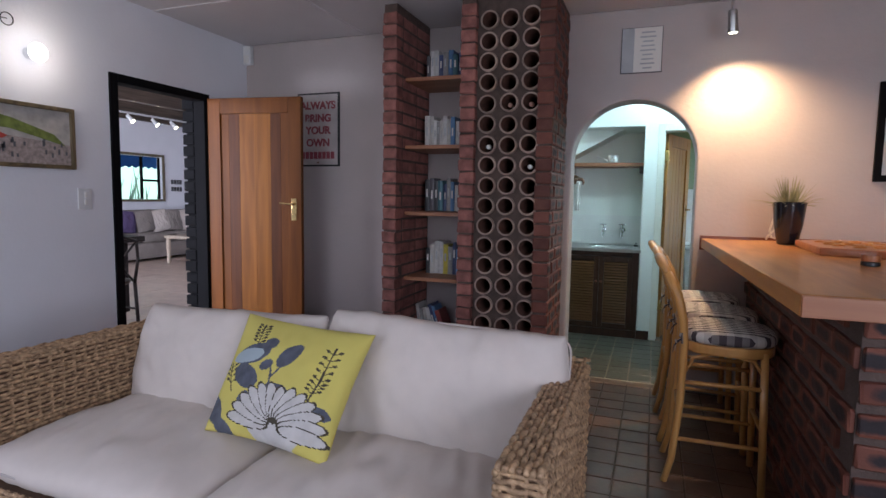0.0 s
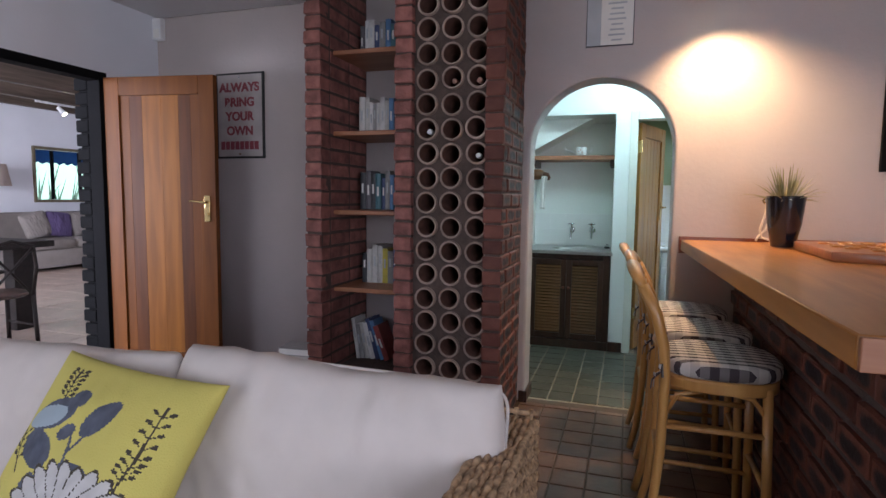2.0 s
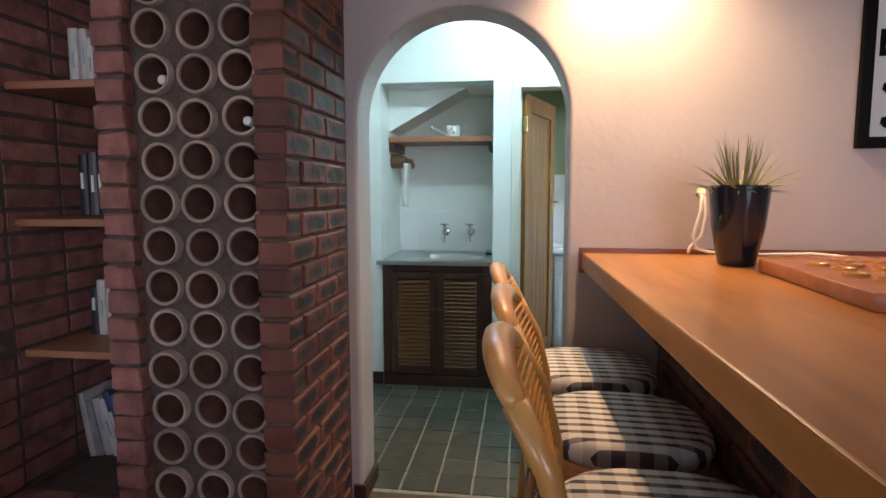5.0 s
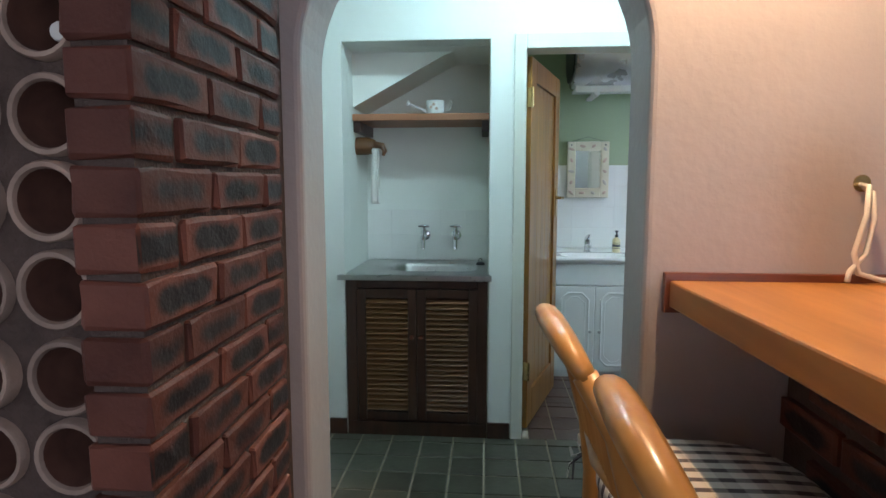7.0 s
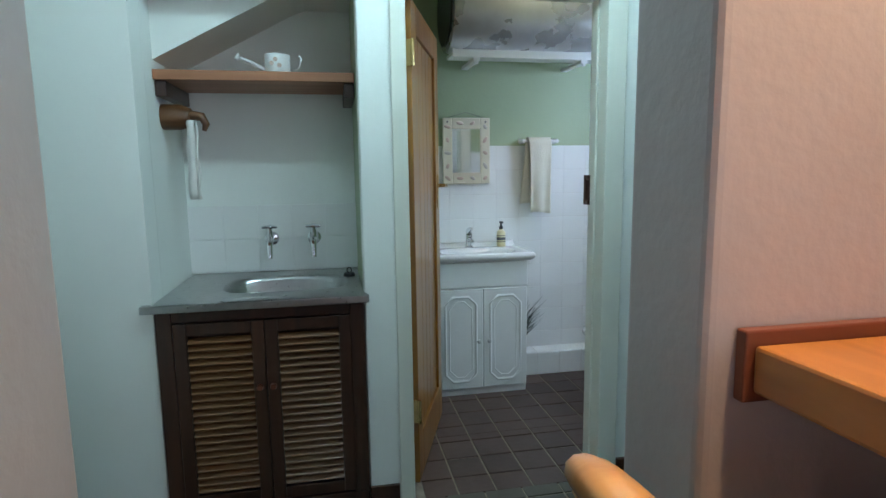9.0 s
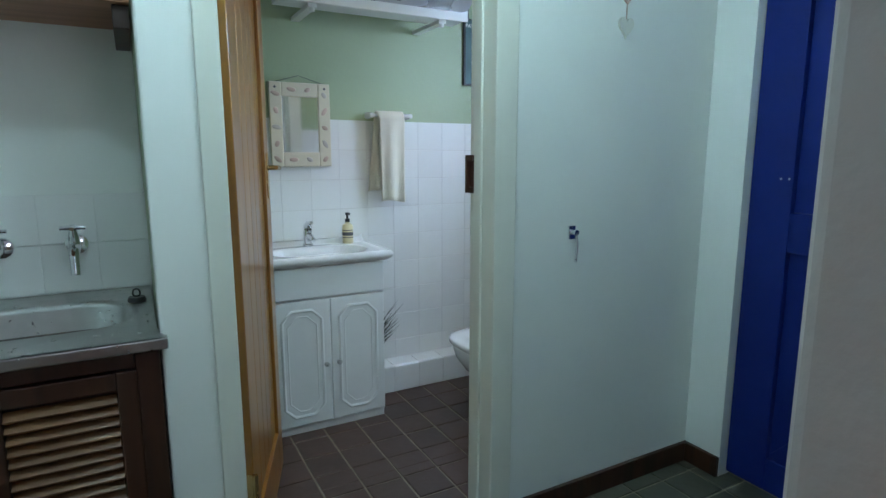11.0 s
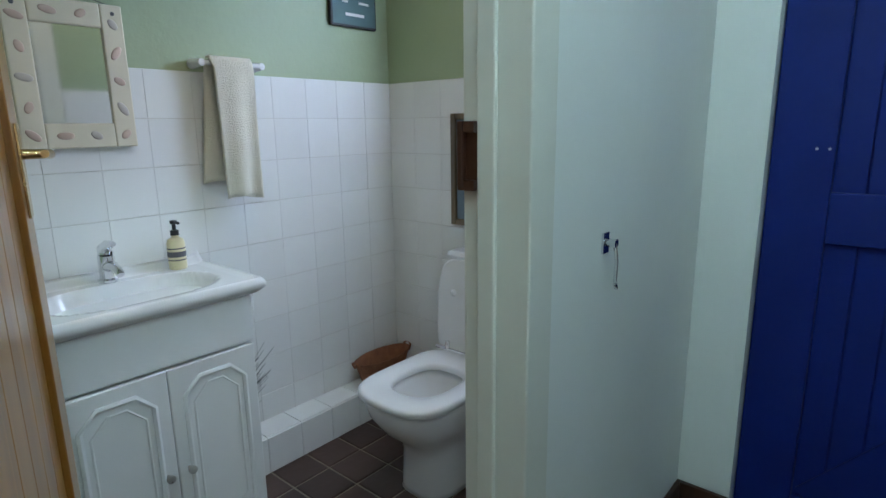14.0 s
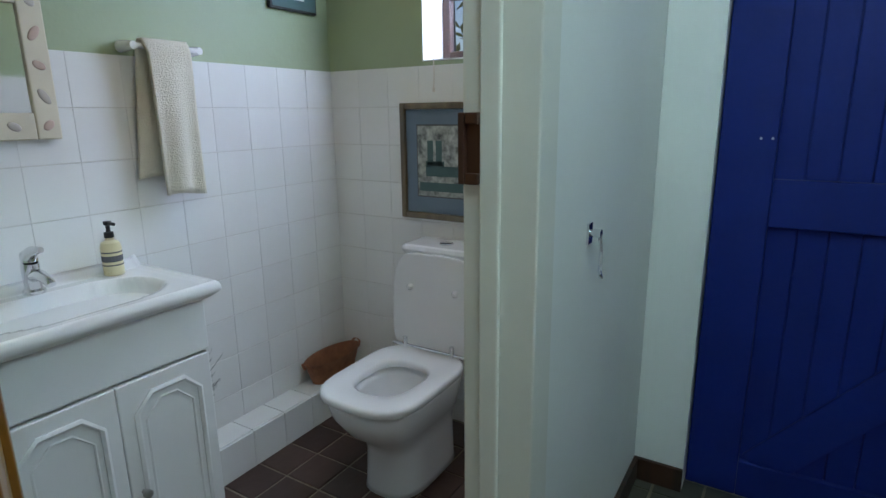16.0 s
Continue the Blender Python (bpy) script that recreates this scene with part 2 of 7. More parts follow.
M = dict(
    wall_white=mat("white_wall_paint", (0.78, 0.79, 0.83), 0.7, vary=0.03, scale=2, bump=0.10, bump_scale=45),
    wall_taupe=mat("taupe_wall_paint", (0.44, 0.385, 0.37), 0.5, vary=0.05, scale=2.5, bump=0.22, bump_scale=34),
    wall_hall=mat("pale_hall_paint", (0.79, 0.81, 0.77), 0.5, vary=0.03, scale=2, bump=0.06, bump_scale=40),
    wall_green=mat("sage_green_paint", (0.36, 0.43, 0.27), 0.55, vary=0.04, scale=2, bump=0.08, bump_scale=50),
    ceiling=mat("white_ceiling_paint", (0.66, 0.64, 0.65), 0.6, vary=0.03, scale=2, bump=0.04),
    brick=mat("red_brick", (0.21, 0.078, 0.062), 0.75, vary=0.28, scale=14, bump=0.5, bump_scale=70, per_object=0.22, second=(0.27, 0.105, 0.085)),
    brick_flash=flashed_brick("flashed_face_brick", (0.095, 0.030, 0.020), (0.165, 0.058, 0.037), (0.022, 0.017, 0.019)),
    brick_quoin=flashed_brick("flashed_quoin_brick", (0.105, 0.034, 0.024), (0.175, 0.064, 0.044), (0.024, 0.019, 0.020), sides_only=True),
    mortar=mat("grey_mortar", (0.085, 0.058, 0.048), 0.95, vary=0.2, scale=20, bump=0.6, bump_scale=90),
    clay=mat("clay_pipe", (0.34, 0.25, 0.20), 0.85, vary=0.25, scale=16, bump=0.3, per_object=0.2),
    # darker clay for the bores: the shade inside the pipes, put into colour
    clay_shaded=mat("shaded_pipe_bore", (0.10, 0.042, 0.028), 0.9, vary=0.3, scale=16),
    tile_main=mat("quarry_tile", (0.108, 0.052, 0.030), 0.42, vary=0.25, scale=7, bump=0.12, bump_scale=35, per_object=0.25),
    # same quarry tile; green cast of the passage light is mixed into the colour
    tile_hall=mat("quarry_tile_green_cast", (0.066, 0.062, 0.045), 0.36, vary=0.22, scale=7, bump=0.12, bump_scale=35, per_object=0.22),
    tile_bath=mat("dark_brown_tile", (0.062, 0.034, 0.026), 0.42, vary=0.22, scale=7, bump=0.12, bump_scale=35, per_object=0.22),
    grout_dark=mat("dark_grout", (0.085, 0.058, 0.040), 0.9, vary=0.2, scale=25, bump=0.2),
    grout=mat("sandy_grout", (0.27, 0.23, 0.18), 0.9, vary=0.2, scale=25, bump=0.2),
    tile_white=mat("white_glazed_tile", (0.80, 0.80, 0.78), 0.14, vary=0.02, scale=3, per_object=0.025),
    grout_white=mat("pale_grout", (0.67, 0.65, 0.61), 0.9, vary=0.05),
    bar_top=wood("varnished_bar_top", (0.29, 0.112, 0.024), (0.47, 0.205, 0.052), 0.36, "Y", 8, 0.15, stretch=9),
    bar_edge=wood("dark_edge_strip", (0.12, 0.03, 0.015), (0.20, 0.06, 0.03), 0.35, "X"),
    door_wood=wood("varnished_door_wood", (0.115, 0.034, 0.003), (0.18, 0.056, 0.006), 0.5, "Z", 7, 0.0, per_object=0.15, spec=0.22),
    door_dark=wood("dark_heartwood_plank", (0.065, 0.018, 0.003), (0.115, 0.034, 0.006), 0.5, "Z", 7, 0.0, spec=0.22),
    door_light=wood("pale_sapwood_plank", (0.17, 0.056, 0.006), (0.27, 0.098, 0.012), 0.5, "Z", 7, 0.0, per_object=0.1, spec=0.22),
    pine=wood("yellow_pine_door", (0.22, 0.085, 0.010), (0.34, 0.155, 0.026), 0.3, "Z", 7, 0.2, per_object=0.08),
    shelf_wood=wood("shelf_wood", (0.26, 0.10, 0.045), (0.40, 0.18, 0.09), 0.5, "X", 8, 0.1),
    dark_wood=wood("dark_stained_wood", (0.022, 0.008, 0.004), (0.055, 0.019, 0.009), 0.4, "Z", 8, 0.15),
    slat_wood=wood("louvre_wood", (0.09, 0.036, 0.012), (0.18, 0.08, 0.028), 0.4, "X", 8, 0.1),
    cane=wood("honey_rattan", (0.46, 0.21, 0.055), (0.62, 0.33, 0.10), 0.28, "Z", 6, 0.45),
    black_wood=wood("black_table_wood", (0.010, 0.007, 0.006), (0.020, 0.014, 0.012), 0.5, "X", 8, 0.0, spec=0.2),
    black_paint=mat("black_gloss_paint", (0.004, 0.004, 0.005), 0.8, vary=0.2, bump=0.15, spec=0.12),
    wicker=mat("woven_seagrass", (0.24, 0.14, 0.075), 0.75, vary=0.45, scale=45, bump=0.3, bump_scale=150, second=(0.42, 0.28, 0.16)),
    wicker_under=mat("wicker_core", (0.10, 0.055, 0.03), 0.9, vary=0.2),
    linen=mat("oatmeal_linen", (0.62, 0.555, 0.505), 0.95, vary=0.025, scale=14, bump=0.10, bump_scale=500),
    piping=mat("cushion_seam", (0.47, 0.42, 0.39), 0.95),
    steel=mat("brushed_steel", (0.50, 0.50, 0.49), 0.30, 1.0, vary=0.06, scale=30),
    chrome=mat("chrome", (0.75, 0.76, 0.78), 0.08, 1.0, vary=0.02),
    brass=mat("brass", (0.62, 0.45, 0.20), 0.25, 1.0, vary=0.08),
    ceramic=mat("white_ceramic", (0.80, 0.80, 0.80), 0.10, vary=0.01, coat=0.3),
    cabinet_white=mat("white_cabinet_paint", (0.76, 0.77, 0.76), 0.32, vary=0.02),
    frame_white=mat("cream_frame_paint", (0.70, 0.70, 0.62), 0.35, vary=0.03),
    blue=mat("cobalt_blue_paint", (0.003, 0.014, 0.135), 0.6, spec=0.25, vary=0.12, scale=5, bump=0.12, bump_scale=50),
    plaque=mat("enamel_grey_sign", (0.42, 0.38, 0.37), 0.45, vary=0.12, scale=9),
    letter=mat("maroon_letters", (0.24, 0.045, 0.06), 0.5, vary=0.1),
    paper=mat("off_white_paper", (0.72, 0.70, 0.66), 0.8, vary=0.04),
    ink=mat("grey_ink", (0.10, 0.10, 0.11), 0.7),
    ink_pale=mat("pale_print", (0.42, 0.44, 0.46), 0.7),
    black=mat("black_plastic", (0.012, 0.012, 0.013), 0.4),
    pot=mat("glazed_navy_pot", (0.010, 0.011, 0.016), 0.12, vary=0.1, coat=0.5),
    leaf=mat("dull_green_leaf", (0.17, 0.20, 0.09), 0.6, vary=0.3, scale=20, second=(0.28, 0.24, 0.12)),
    leaf_dark=mat("dark_grass_leaf", (0.03, 0.04, 0.03), 0.6, vary=0.3),
    soil=mat("potting_soil", (0.04, 0.03, 0.02), 1.0),
    cord=mat("white_cable", (0.66, 0.60, 0.54), 0.5),
    board=wood("carved_board", (0.24, 0.07, 0.022), (0.36, 0.13, 0.045), 0.4, "X", 8, 0.2),
    towel=mat("cream_terry", (0.76, 0.72, 0.60), 1.0, vary=0.06, bump=0.8, bump_scale=220),
    terracotta=mat("terracotta_basket", (0.30, 0.12, 0.055), 0.8, vary=0.25, scale=30, bump=0.6, bump_scale=120),
    soap=mat("cream_soap_bottle", (0.70, 0.62, 0.38), 0.3),
    foil=mat("silver_wrap", (0.55, 0.56, 0.58), 0.28, 0.7, vary=0.12, scale=5, bump=0.5, bump_scale=9),
    mirror=mat("mirror_glass", (0.85, 0.87, 0.87), 0.02, 1.0, vary=0.0),
    shell=mat("shell_paint", (0.58, 0.43, 0.35), 0.6, vary=0.2),
    shell_grey=mat("shell_grey_paint", (0.50, 0.45, 0.40), 0.6, vary=0.2),
    frame_cream=mat("cream_mirror_frame", (0.70, 0.64, 0.50), 0.55, vary=0.06),
    sign_teal=mat("teal_sign", (0.065, 0.125, 0.125), 0.6, vary=0.2),
    gold_frame=wood("bronze_frame", (0.08, 0.06, 0.035), (0.20, 0.15, 0.08), 0.4, "Z"),
    mat_blue=mat("blue_mount", (0.16, 0.22, 0.29), 0.85, vary=0.05),
    art=mat("faded_engraving", (0.20, 0.22, 0.22), 0.8, vary=0.5, scale=38, second=(0.38, 0.40, 0.38)),
    art_green=mat("paint_green", (0.16, 0.20, 0.045), 0.7, vary=0.35, scale=25),
    art_sky=mat("paint_sky", (0.42, 0.40, 0.37), 0.7, vary=0.2, scale=16),
    art_street=mat("paint_street", (0.34, 0.28, 0.26), 0.7, vary=0.35, scale=42),
    art_red=mat("paint_red", (0.40, 0.05, 0.035), 0.7, vary=0.2),
    switch=mat("white_switch_plastic", (0.72, 0.72, 0.72), 0.35),
    sofa_grey=mat("grey_sofa_cloth", (0.25, 0.22, 0.20), 0.95, vary=0.08, bump=0.3, bump_scale=150),
    cushion_dark=mat("purple_cushion", (0.10, 0.07, 0.16), 0.95),
    shade=mat("beige_lampshade", (0.40, 0.32, 0.28), 0.9),
    beam=wood("dark_roof_beam", (0.05, 0.035, 0.025), (0.12, 0.085, 0.06), 0.7, "Y"),
    floor_pale=mat("pale_clay_tile", (0.40, 0.31, 0.25), 0.35, vary=0.18, scale=5, per_object=0.1),
    pale_wood=wood("limed_wood", (0.35, 0.28, 0.21), (0.5, 0.42, 0.33), 0.6, "Z"),
    gingham=gingham("brown_gingham"),
    yellow=mat("yellow_cotton", (0.60, 0.52, 0.13), 0.95, vary=0.05, bump=0.3, bump_scale=250),
    slate=mat("print_slate_blue", (0.085, 0.095, 0.125), 0.95, vary=0.25, scale=30),
    pale_blue=mat("print_pale_blue", (0.36, 0.43, 0.47), 0.95, vary=0.08),
    petal=mat("print_petal_grey", (0.52, 0.50, 0.48), 0.95, vary=0.1, scale=25),
    stem=mat("print_dark_stem", (0.055, 0.045, 0.03), 0.95),
    glass_dark=mat("bottle_glass", (0.02, 0.025, 0.02), 0.1, coat=0.5),
    cork=mat("white_bottle_cap", (0.75, 0.74, 0.70), 0.4),
    copper_cap=mat("copper_bottle_cap", (0.30, 0.14, 0.10), 0.4),
    bulb=glow("lit_bulb", (1.0, 0.85, 0.6), 14),
    sconce=glow("lit_sconce", (1.0, 0.95, 0.90), 6),
    tube=glow("lit_tube", (0.8, 1.0, 0.95), 6),
    awning=mat("blue_awning", (0.02, 0.10, 0.36), 0.8),
    # garden brightness given as emission on a plain sheet
    garden=glow("glowing_garden_sheet", (0.55, 0.78, 0.66), 1.3),
    palm=mat("pale_palm", (0.30, 0.42, 0.30), 0.7, vary=0.4, scale=8),
)
glass = bpy.data.materials.new("window_glass")
glass.use_nodes = True
gb = glass.node_tree.nodes["Principled BSDF"]
gb.inputs["Transmission Weight"].default_value, gb.inputs["Roughness"].default_value, gb.inputs["IOR"].default_value = 1.0, 0.0, 1.1
M["glass"] = glass

# ---- mesh tools ----


def bm_box(bm, x0, x1, y0, y1, z0, z1, m=None):
    c = Matrix.Translation(((x0 + x1) / 2, (y0 + y1) / 2, (z0 + z1) / 2)) @ Matrix.Diagonal((abs(x1 - x0), abs(y1 - y0), abs(z1 - z0), 1))
    return bmesh.ops.create_cube(bm, size=1, matrix=(m @ c) if m else c)


def bm_tube(bm, pts, r, sides=8, closed=False, flat=1.0):
    """A round bar through the points; r may be one radius or one for each point."""
    pts = [Vector(p) for p in pts]
    n = len(pts)
    rings = []
    up = Vector((0, 0, 1))
    prev = None
    for i, p in enumerate(pts):
        a = pts[(i - 1) % n] if (i or closed) else p
        b = pts[(i + 1) % n] if (i < n - 1 or closed) else p
        d = (b - a).normalized()
        if prev is None:
            side = d.cross(up)
            if side.length < 0.1:
                side = d.cross(Vector((0, 1, 0)))
        else:
            side = prev - d * prev.dot(d)
        side.normalize()
        prev = side
        other = d.cross(side)
        rr = r[i] if isinstance(r, (list, tuple)) else r
        rings.append([bm.verts.new(p + side * rr * math.cos(2 * math.pi * k / sides) + other * rr * flat * math.sin(2 * math.pi * k / sides)) for k in range(sides)])
    for i in range(n if closed else n - 1):
        a, b = rings[i], rings[(i + 1) % n]
        for k in range(sides):
            bm.faces.new((a[k], a[(k + 1) % sides], b[(k + 1) % sides], b[k]))
    if not closed:
        bm.faces.new(rings[0][::-1])
        bm.faces.new(rings[-1])


def bm_lathe(bm, profile, sides=24, centre=(0, 0, 0), sx=1.0, sy=1.0, cap=True):
    """Turns (radius, height) pairs round the upright axis."""
    rings = []
    for r, z in profile:
        rings.append([bm.verts.new((centre[0] + r * sx * math.cos(2 * math.pi * k / sides), centre[1] + r * sy * math.sin(2 * math.pi * k / sides), centre[2] + z)) for k in range(sides)])
    for a, b in zip(rings, rings[1:]):
        for k in range(sides):
            bm.faces.new((a[k], a[(k + 1) % sides], b[(k + 1) % sides], b[k]))
    if cap:
        bm.faces.new(rings[0][::-1])
        bm.faces.new(rings[-1])


def bm_slab(bm, outline, axis, lo, hi):
    """A flat outline of (u, v) pairs given depth along an axis."""
    def at(u, v, w):
        return {"x": (w, u, v), "y": (u, w, v), "z": (u, v, w)}[axis]
    a = [bm.verts.new(at(u, v, lo)) for u, v in outline]
    b = [bm.verts.new(at(u, v, hi)) for u, v in outline]
    bm.faces.new(a)
    bm.faces.new(b[::-1])
    n = len(a)
    for i in range(n):
        bm.faces.new((a[i], b[i], b[(i + 1) % n], a[(i + 1) % n]))


def done(bm, name, m, parent=None, bevel=0.0, smooth=False, segments=2, mats=None):
    """Finishes a mesh into an object; a part is hung under its thing."""
    bmesh.ops.recalc_face_normals(bm, faces=bm.faces)
    if bevel:
        edges = [e for e in bm.edges if len(e.link_faces) == 2 and e.calc_face_angle(0) > 0.5]
        bmesh.ops.bevel(bm, geom=edges, offset=bevel, segments=segments, affect="EDGES", profile=0.5, clamp_overlap=True)
    me = bpy.data.meshes.new(name)
    bm.to_mesh(me)
    bm.free()
    for k in (mats or [m]):
        me.materials.append(M[k])
    if smooth:
        me.shade_smooth()
        if smooth != "all":
            me.set_sharp_from_angle(angle=radians(22 if 0 < bevel < 0.02 else 40))
    ob = new(name, me)
    if parent:
        hang(ob, parent)
    return ob


def hang(ob, parent):
    ob.parent = parent
    ob.matrix_parent_inverse = parent.matrix_basis.inverted()


def thing(name, loc, label, category, group="", turn=0):
    e = new(name)
    e.empty_display_size = 0.05
    e.matrix_basis = pose(*loc, 0, 0, turn)
    return tagged(e, label, category, group)


def box(name, m, x0, x1, y0, y1, z0, z1, parent=None, bevel=0.0, mx=None, smooth=False):
    bm = bmesh.new()
    bm_box(bm, x0, x1, y0, y1, z0, z1, mx)
    return done(bm, name, m, parent, bevel, smooth or bevel >= 0.02)


def structure(ob, label, category):
    return tagged(ob, label, category, kind="structure")


def lettering(text, size, m, mx, parent, depth=0.001):
    cu = bpy.data.curves.new("lettering", "FONT")
    cu.body, cu.size, cu.align_x, cu.align_y, cu.extrude = text, size, "CENTER", "CENTER", depth
    cu.offset = size * 0.035
    cu.materials.append(M[m])
    ob = new("lettering", cu)
    ob.matrix_basis = mx
    if parent:
        hang(ob, parent)
    return ob

# ---- the shell of the place ----
LX, RX, BY, AY, AB, CZ = -3.247, 4.0, -1.7, 4.0, 4.205, 2.68   # main room; arch wall front and back; ceiling
KY, KB = 5.485, 5.615                                             # alcove wall front and back
BX, BACK = 2.144, 6.867                                          # bathroom right and back walls


def wall(name, m, outline, axis, lo, hi, label):
    bm = bmesh.new()
    bm_slab(bm, outline, axis, lo, hi)
    bm.normal_update()
    bmesh.ops.triangulate(bm, faces=[f for f in bm.faces if len(f.verts) > 4], ngon_method="EAR_CLIP")
    return structure(done(bm, name, m), label, "wall")


floor_main = structure(box("floor", "grout_dark", LX - 0.22, RX, BY, AY + 0.09, -0.12, -0.006), "dark quarry-tiled living room floor with sandy joints", "floor")
floor_hall = structure(box("floor_hall", "grout", -0.95, 2.6, AY + 0.092, 6.0, -0.12, -0.006), "quarry-tiled passage floor with the light's green cast in its colour, pale joints", "floor")
floor_bath = structure(box("floor_bath", "grout", 0.2, 2.4, 6.002, 7.0, -0.12, -0.006), "dark brown tiled bathroom floor with pale joints", "floor")
floor_lounge = structure(box("floor_lounge", "grout", -10.6, LX - 0.222, 0.0, 11.0, -0.12, -0.006), "pale clay-tiled lounge floor", "floor")

arc = [(0.0935 + 0.4235 * math.cos(a), 1.632 + 0.4235 * math.sin(a)) for a in [math.pi * (1 - k / 28) for k in range(29)]]
wall_arch = wall("wall_arch", "wall_taupe", [(LX - 0.21, 0), (-0.33, 0), *arc, (0.517, 0), (RX, 0), (RX, CZ), (LX - 0.21, CZ)], "y", AY, AB, "taupe plastered wall with a round-topped opening")
bv = wall_arch.modifiers.new("worn_edge", "BEVEL")
bv.width, bv.segments, bv.limit_method, bv.angle_limit = 0.018, 3, "ANGLE", radians(60)
wall_left = wall("wall_left", "wall_white", [(BY, 0), (2.60, 0), (2.60, 2.165), (3.52, 2.165), (3.52, 0), (AY - 0.001, 0), (AY - 0.001, CZ), (BY, CZ)], "x", LX - 0.21, LX, "white plastered wall with a doorway")
wall_right = wall("wall_right", "wall_taupe", [(BY, 0), (AY - 0.001, 0), (AY - 0.001, CZ), (BY, CZ)], "x", RX, RX + 0.2, "taupe plastered wall")
# unseen back wall, its two window openings made up for the added daylight lamps
bm = bmesh.new()
for a in ((LX - 0.21, -3.0, 0, CZ), (-1.2, 1.0, 0, CZ), (3.4, RX + 0.2, 0, CZ), (-3.0, -1.2, 2.4, CZ), (-3.0, -1.2, 0, 0.6), (1.0, 3.4, 2.4, CZ), (1.0, 3.4, 0, 0.6)):
    bm_box(bm, a[0], a[1], BY - 0.2, BY, a[2], a[3])
structure(done(bm, "wall_back", "wall_white"), "unseen white back wall with two assumed window openings", "wall")
ceiling = bmesh.new()
bm_box(ceiling, LX - 0.21, RX + 0.2, BY - 0.2, AY + 0.1, CZ, CZ + 0.1)
for x in (-2.05, -0.85, 0.35, 1.55, 2.75):
    bm_box(ceiling, x - 0.02, x + 0.02, BY, AY - 0.002, CZ - 0.008, CZ + 0.02)
for y in (0.6, 3.0):
    bm_box(ceiling, LX + 0.01, RX - 0.01, y - 0.02, y + 0.02, CZ - 0.0075, CZ + 0.02)
structure(done(ceiling, "ceiling", "ceiling"), "white board ceiling with cover strips", "ceiling")

# passage and bathroom
wall_alcove = wall("wall_alcove", "wall_hall", [(-0.95, 0), (-0.605, 0), (-0.605, 2.05), (0.146, 2.05), (0.146, 0), (0.318, 0), (0.318, 2.02), (1.12, 2.02), (1.12, 0), (2.35, 0), (2.35, 2.6), (-0.95, 2.6)], "y", KY, KB, "pale wall with a sink alcove and a bathroom doorway")
bv = wall_alcove.modifiers.new("worn_edge", "BEVEL")
bv.width, bv.segments, bv.limit_method, bv.angle_limit = 0.006, 2, "ANGLE", radians(60)
structure(box("wall_alcove_back", "wall_hall", -0.80, 0.146, 6.08, 6.2, 0, 2.3), "pale wall at the back of the sink alcove", "wall")
structure(box("wall_alcove_left", "wall_hall", -0.80, -0.605, KB, 6.079, 0, 2.3), "pale side wall of the sink alcove", "wall")
structure(box("wall_alcove_top", "wall_hall", -0.604, 0.145, KB, 6.079, 2.05, 2.3), "pale soffit over the sink alcove", "ceiling")
structure(box("wall_bath_left", "wall_green", 0.147, 0.302, KB, BACK, 0, 2.6), "green painted bathroom side wall", "wall")
structure(box("wall_hall_left", "wall_hall", -1.05, -0.951, AB, KB, 0, 2.6), "pale passage end wall", "wall")
structure(box("wall_hall_right", "wall_hall", 2.134, 2.35, 5.318, KY - 0.001, 0, 2.6), "pale pier beside the blue door", "wall")
bm = bmesh.new()
bm_box(bm, 2.134, 2.35, AB, 4.43, 0, 2.6)
bm_box(bm, 2.134, 2.35, 4.43, 5.318, 2.08, 2.6)
structure(done(bm, "wall_hall_lintel", "wall_hall"), "pale wall over the blue door", "wall")
structure(box("wall_bath_back", "wall_green", 0.159, 2.5, BACK, 7.0, 0, 2.6), "sage green bathroom wall above white tiles", "wall")
bm = bmesh.new()
for y0, y1, z0, z1 in ((KB, 5.86, 0, 2.6), (6.384, BACK, 0, 2.6), (5.86, 6.384, 0, 1.5), (5.86, 6.384, 2.16, 2.6)):
    bm_box(bm, BX, BX + 0.22, y0, y1, z0, z1)
structure(done(bm, "wall_bath_right", "wall_green"), "sage green bathroom wall with a small window", "wall")
bm = bmesh.new()
for y0, y1, z0, z1 in ((5.861, 5.866, 1.506, 2.15), (6.378, 6.383, 1.506, 2.15), (5.861, 6.383, 1.501, 1.506), (5.861, 6.383, 2.15, 2.155)):
    bm_box(bm, BX - 0.004, BX + 0.215, y0, y1, z0, z1)
structure(done(bm, "window_reveal_trim", "tile_white"), "white reveal lining round the bathroom window", "trim")
structure(box("ceiling_hall", "ceiling", -1.05, 2.35, AB, KY, 2.5, 2.6), "white passage ceiling", "ceiling")
structure(box("ceiling_bath", "ceiling", 0.159, 2.4, KB, 7.0, 2.58, 2.7), "white bathroom ceiling", "ceiling")

# lounge seen through the doorway
bm = bmesh.new()
for y0, y1, z0, z1 in ((0.0, 7.94, 0, 3.4), (9.36, 11.0, 0, 3.4), (7.94, 9.36, 0, 1.2), (7.94, 9.36, 2.12, 3.4)):
    bm_box(bm, -10.15, -10.0, y0, y1, z0, z1)
structure(done(bm, "wall_lounge", "wall_white"), "white lounge wall with a window", "wall")
structure(box("wall_lounge_north", "wall_white", -10.15, LX - 0.21, 11.0, 11.2, 0, 3.4), "white lounge wall", "wall")
# out of view; openings assumed to go with the added lounge daylight
bm = bmesh.new()
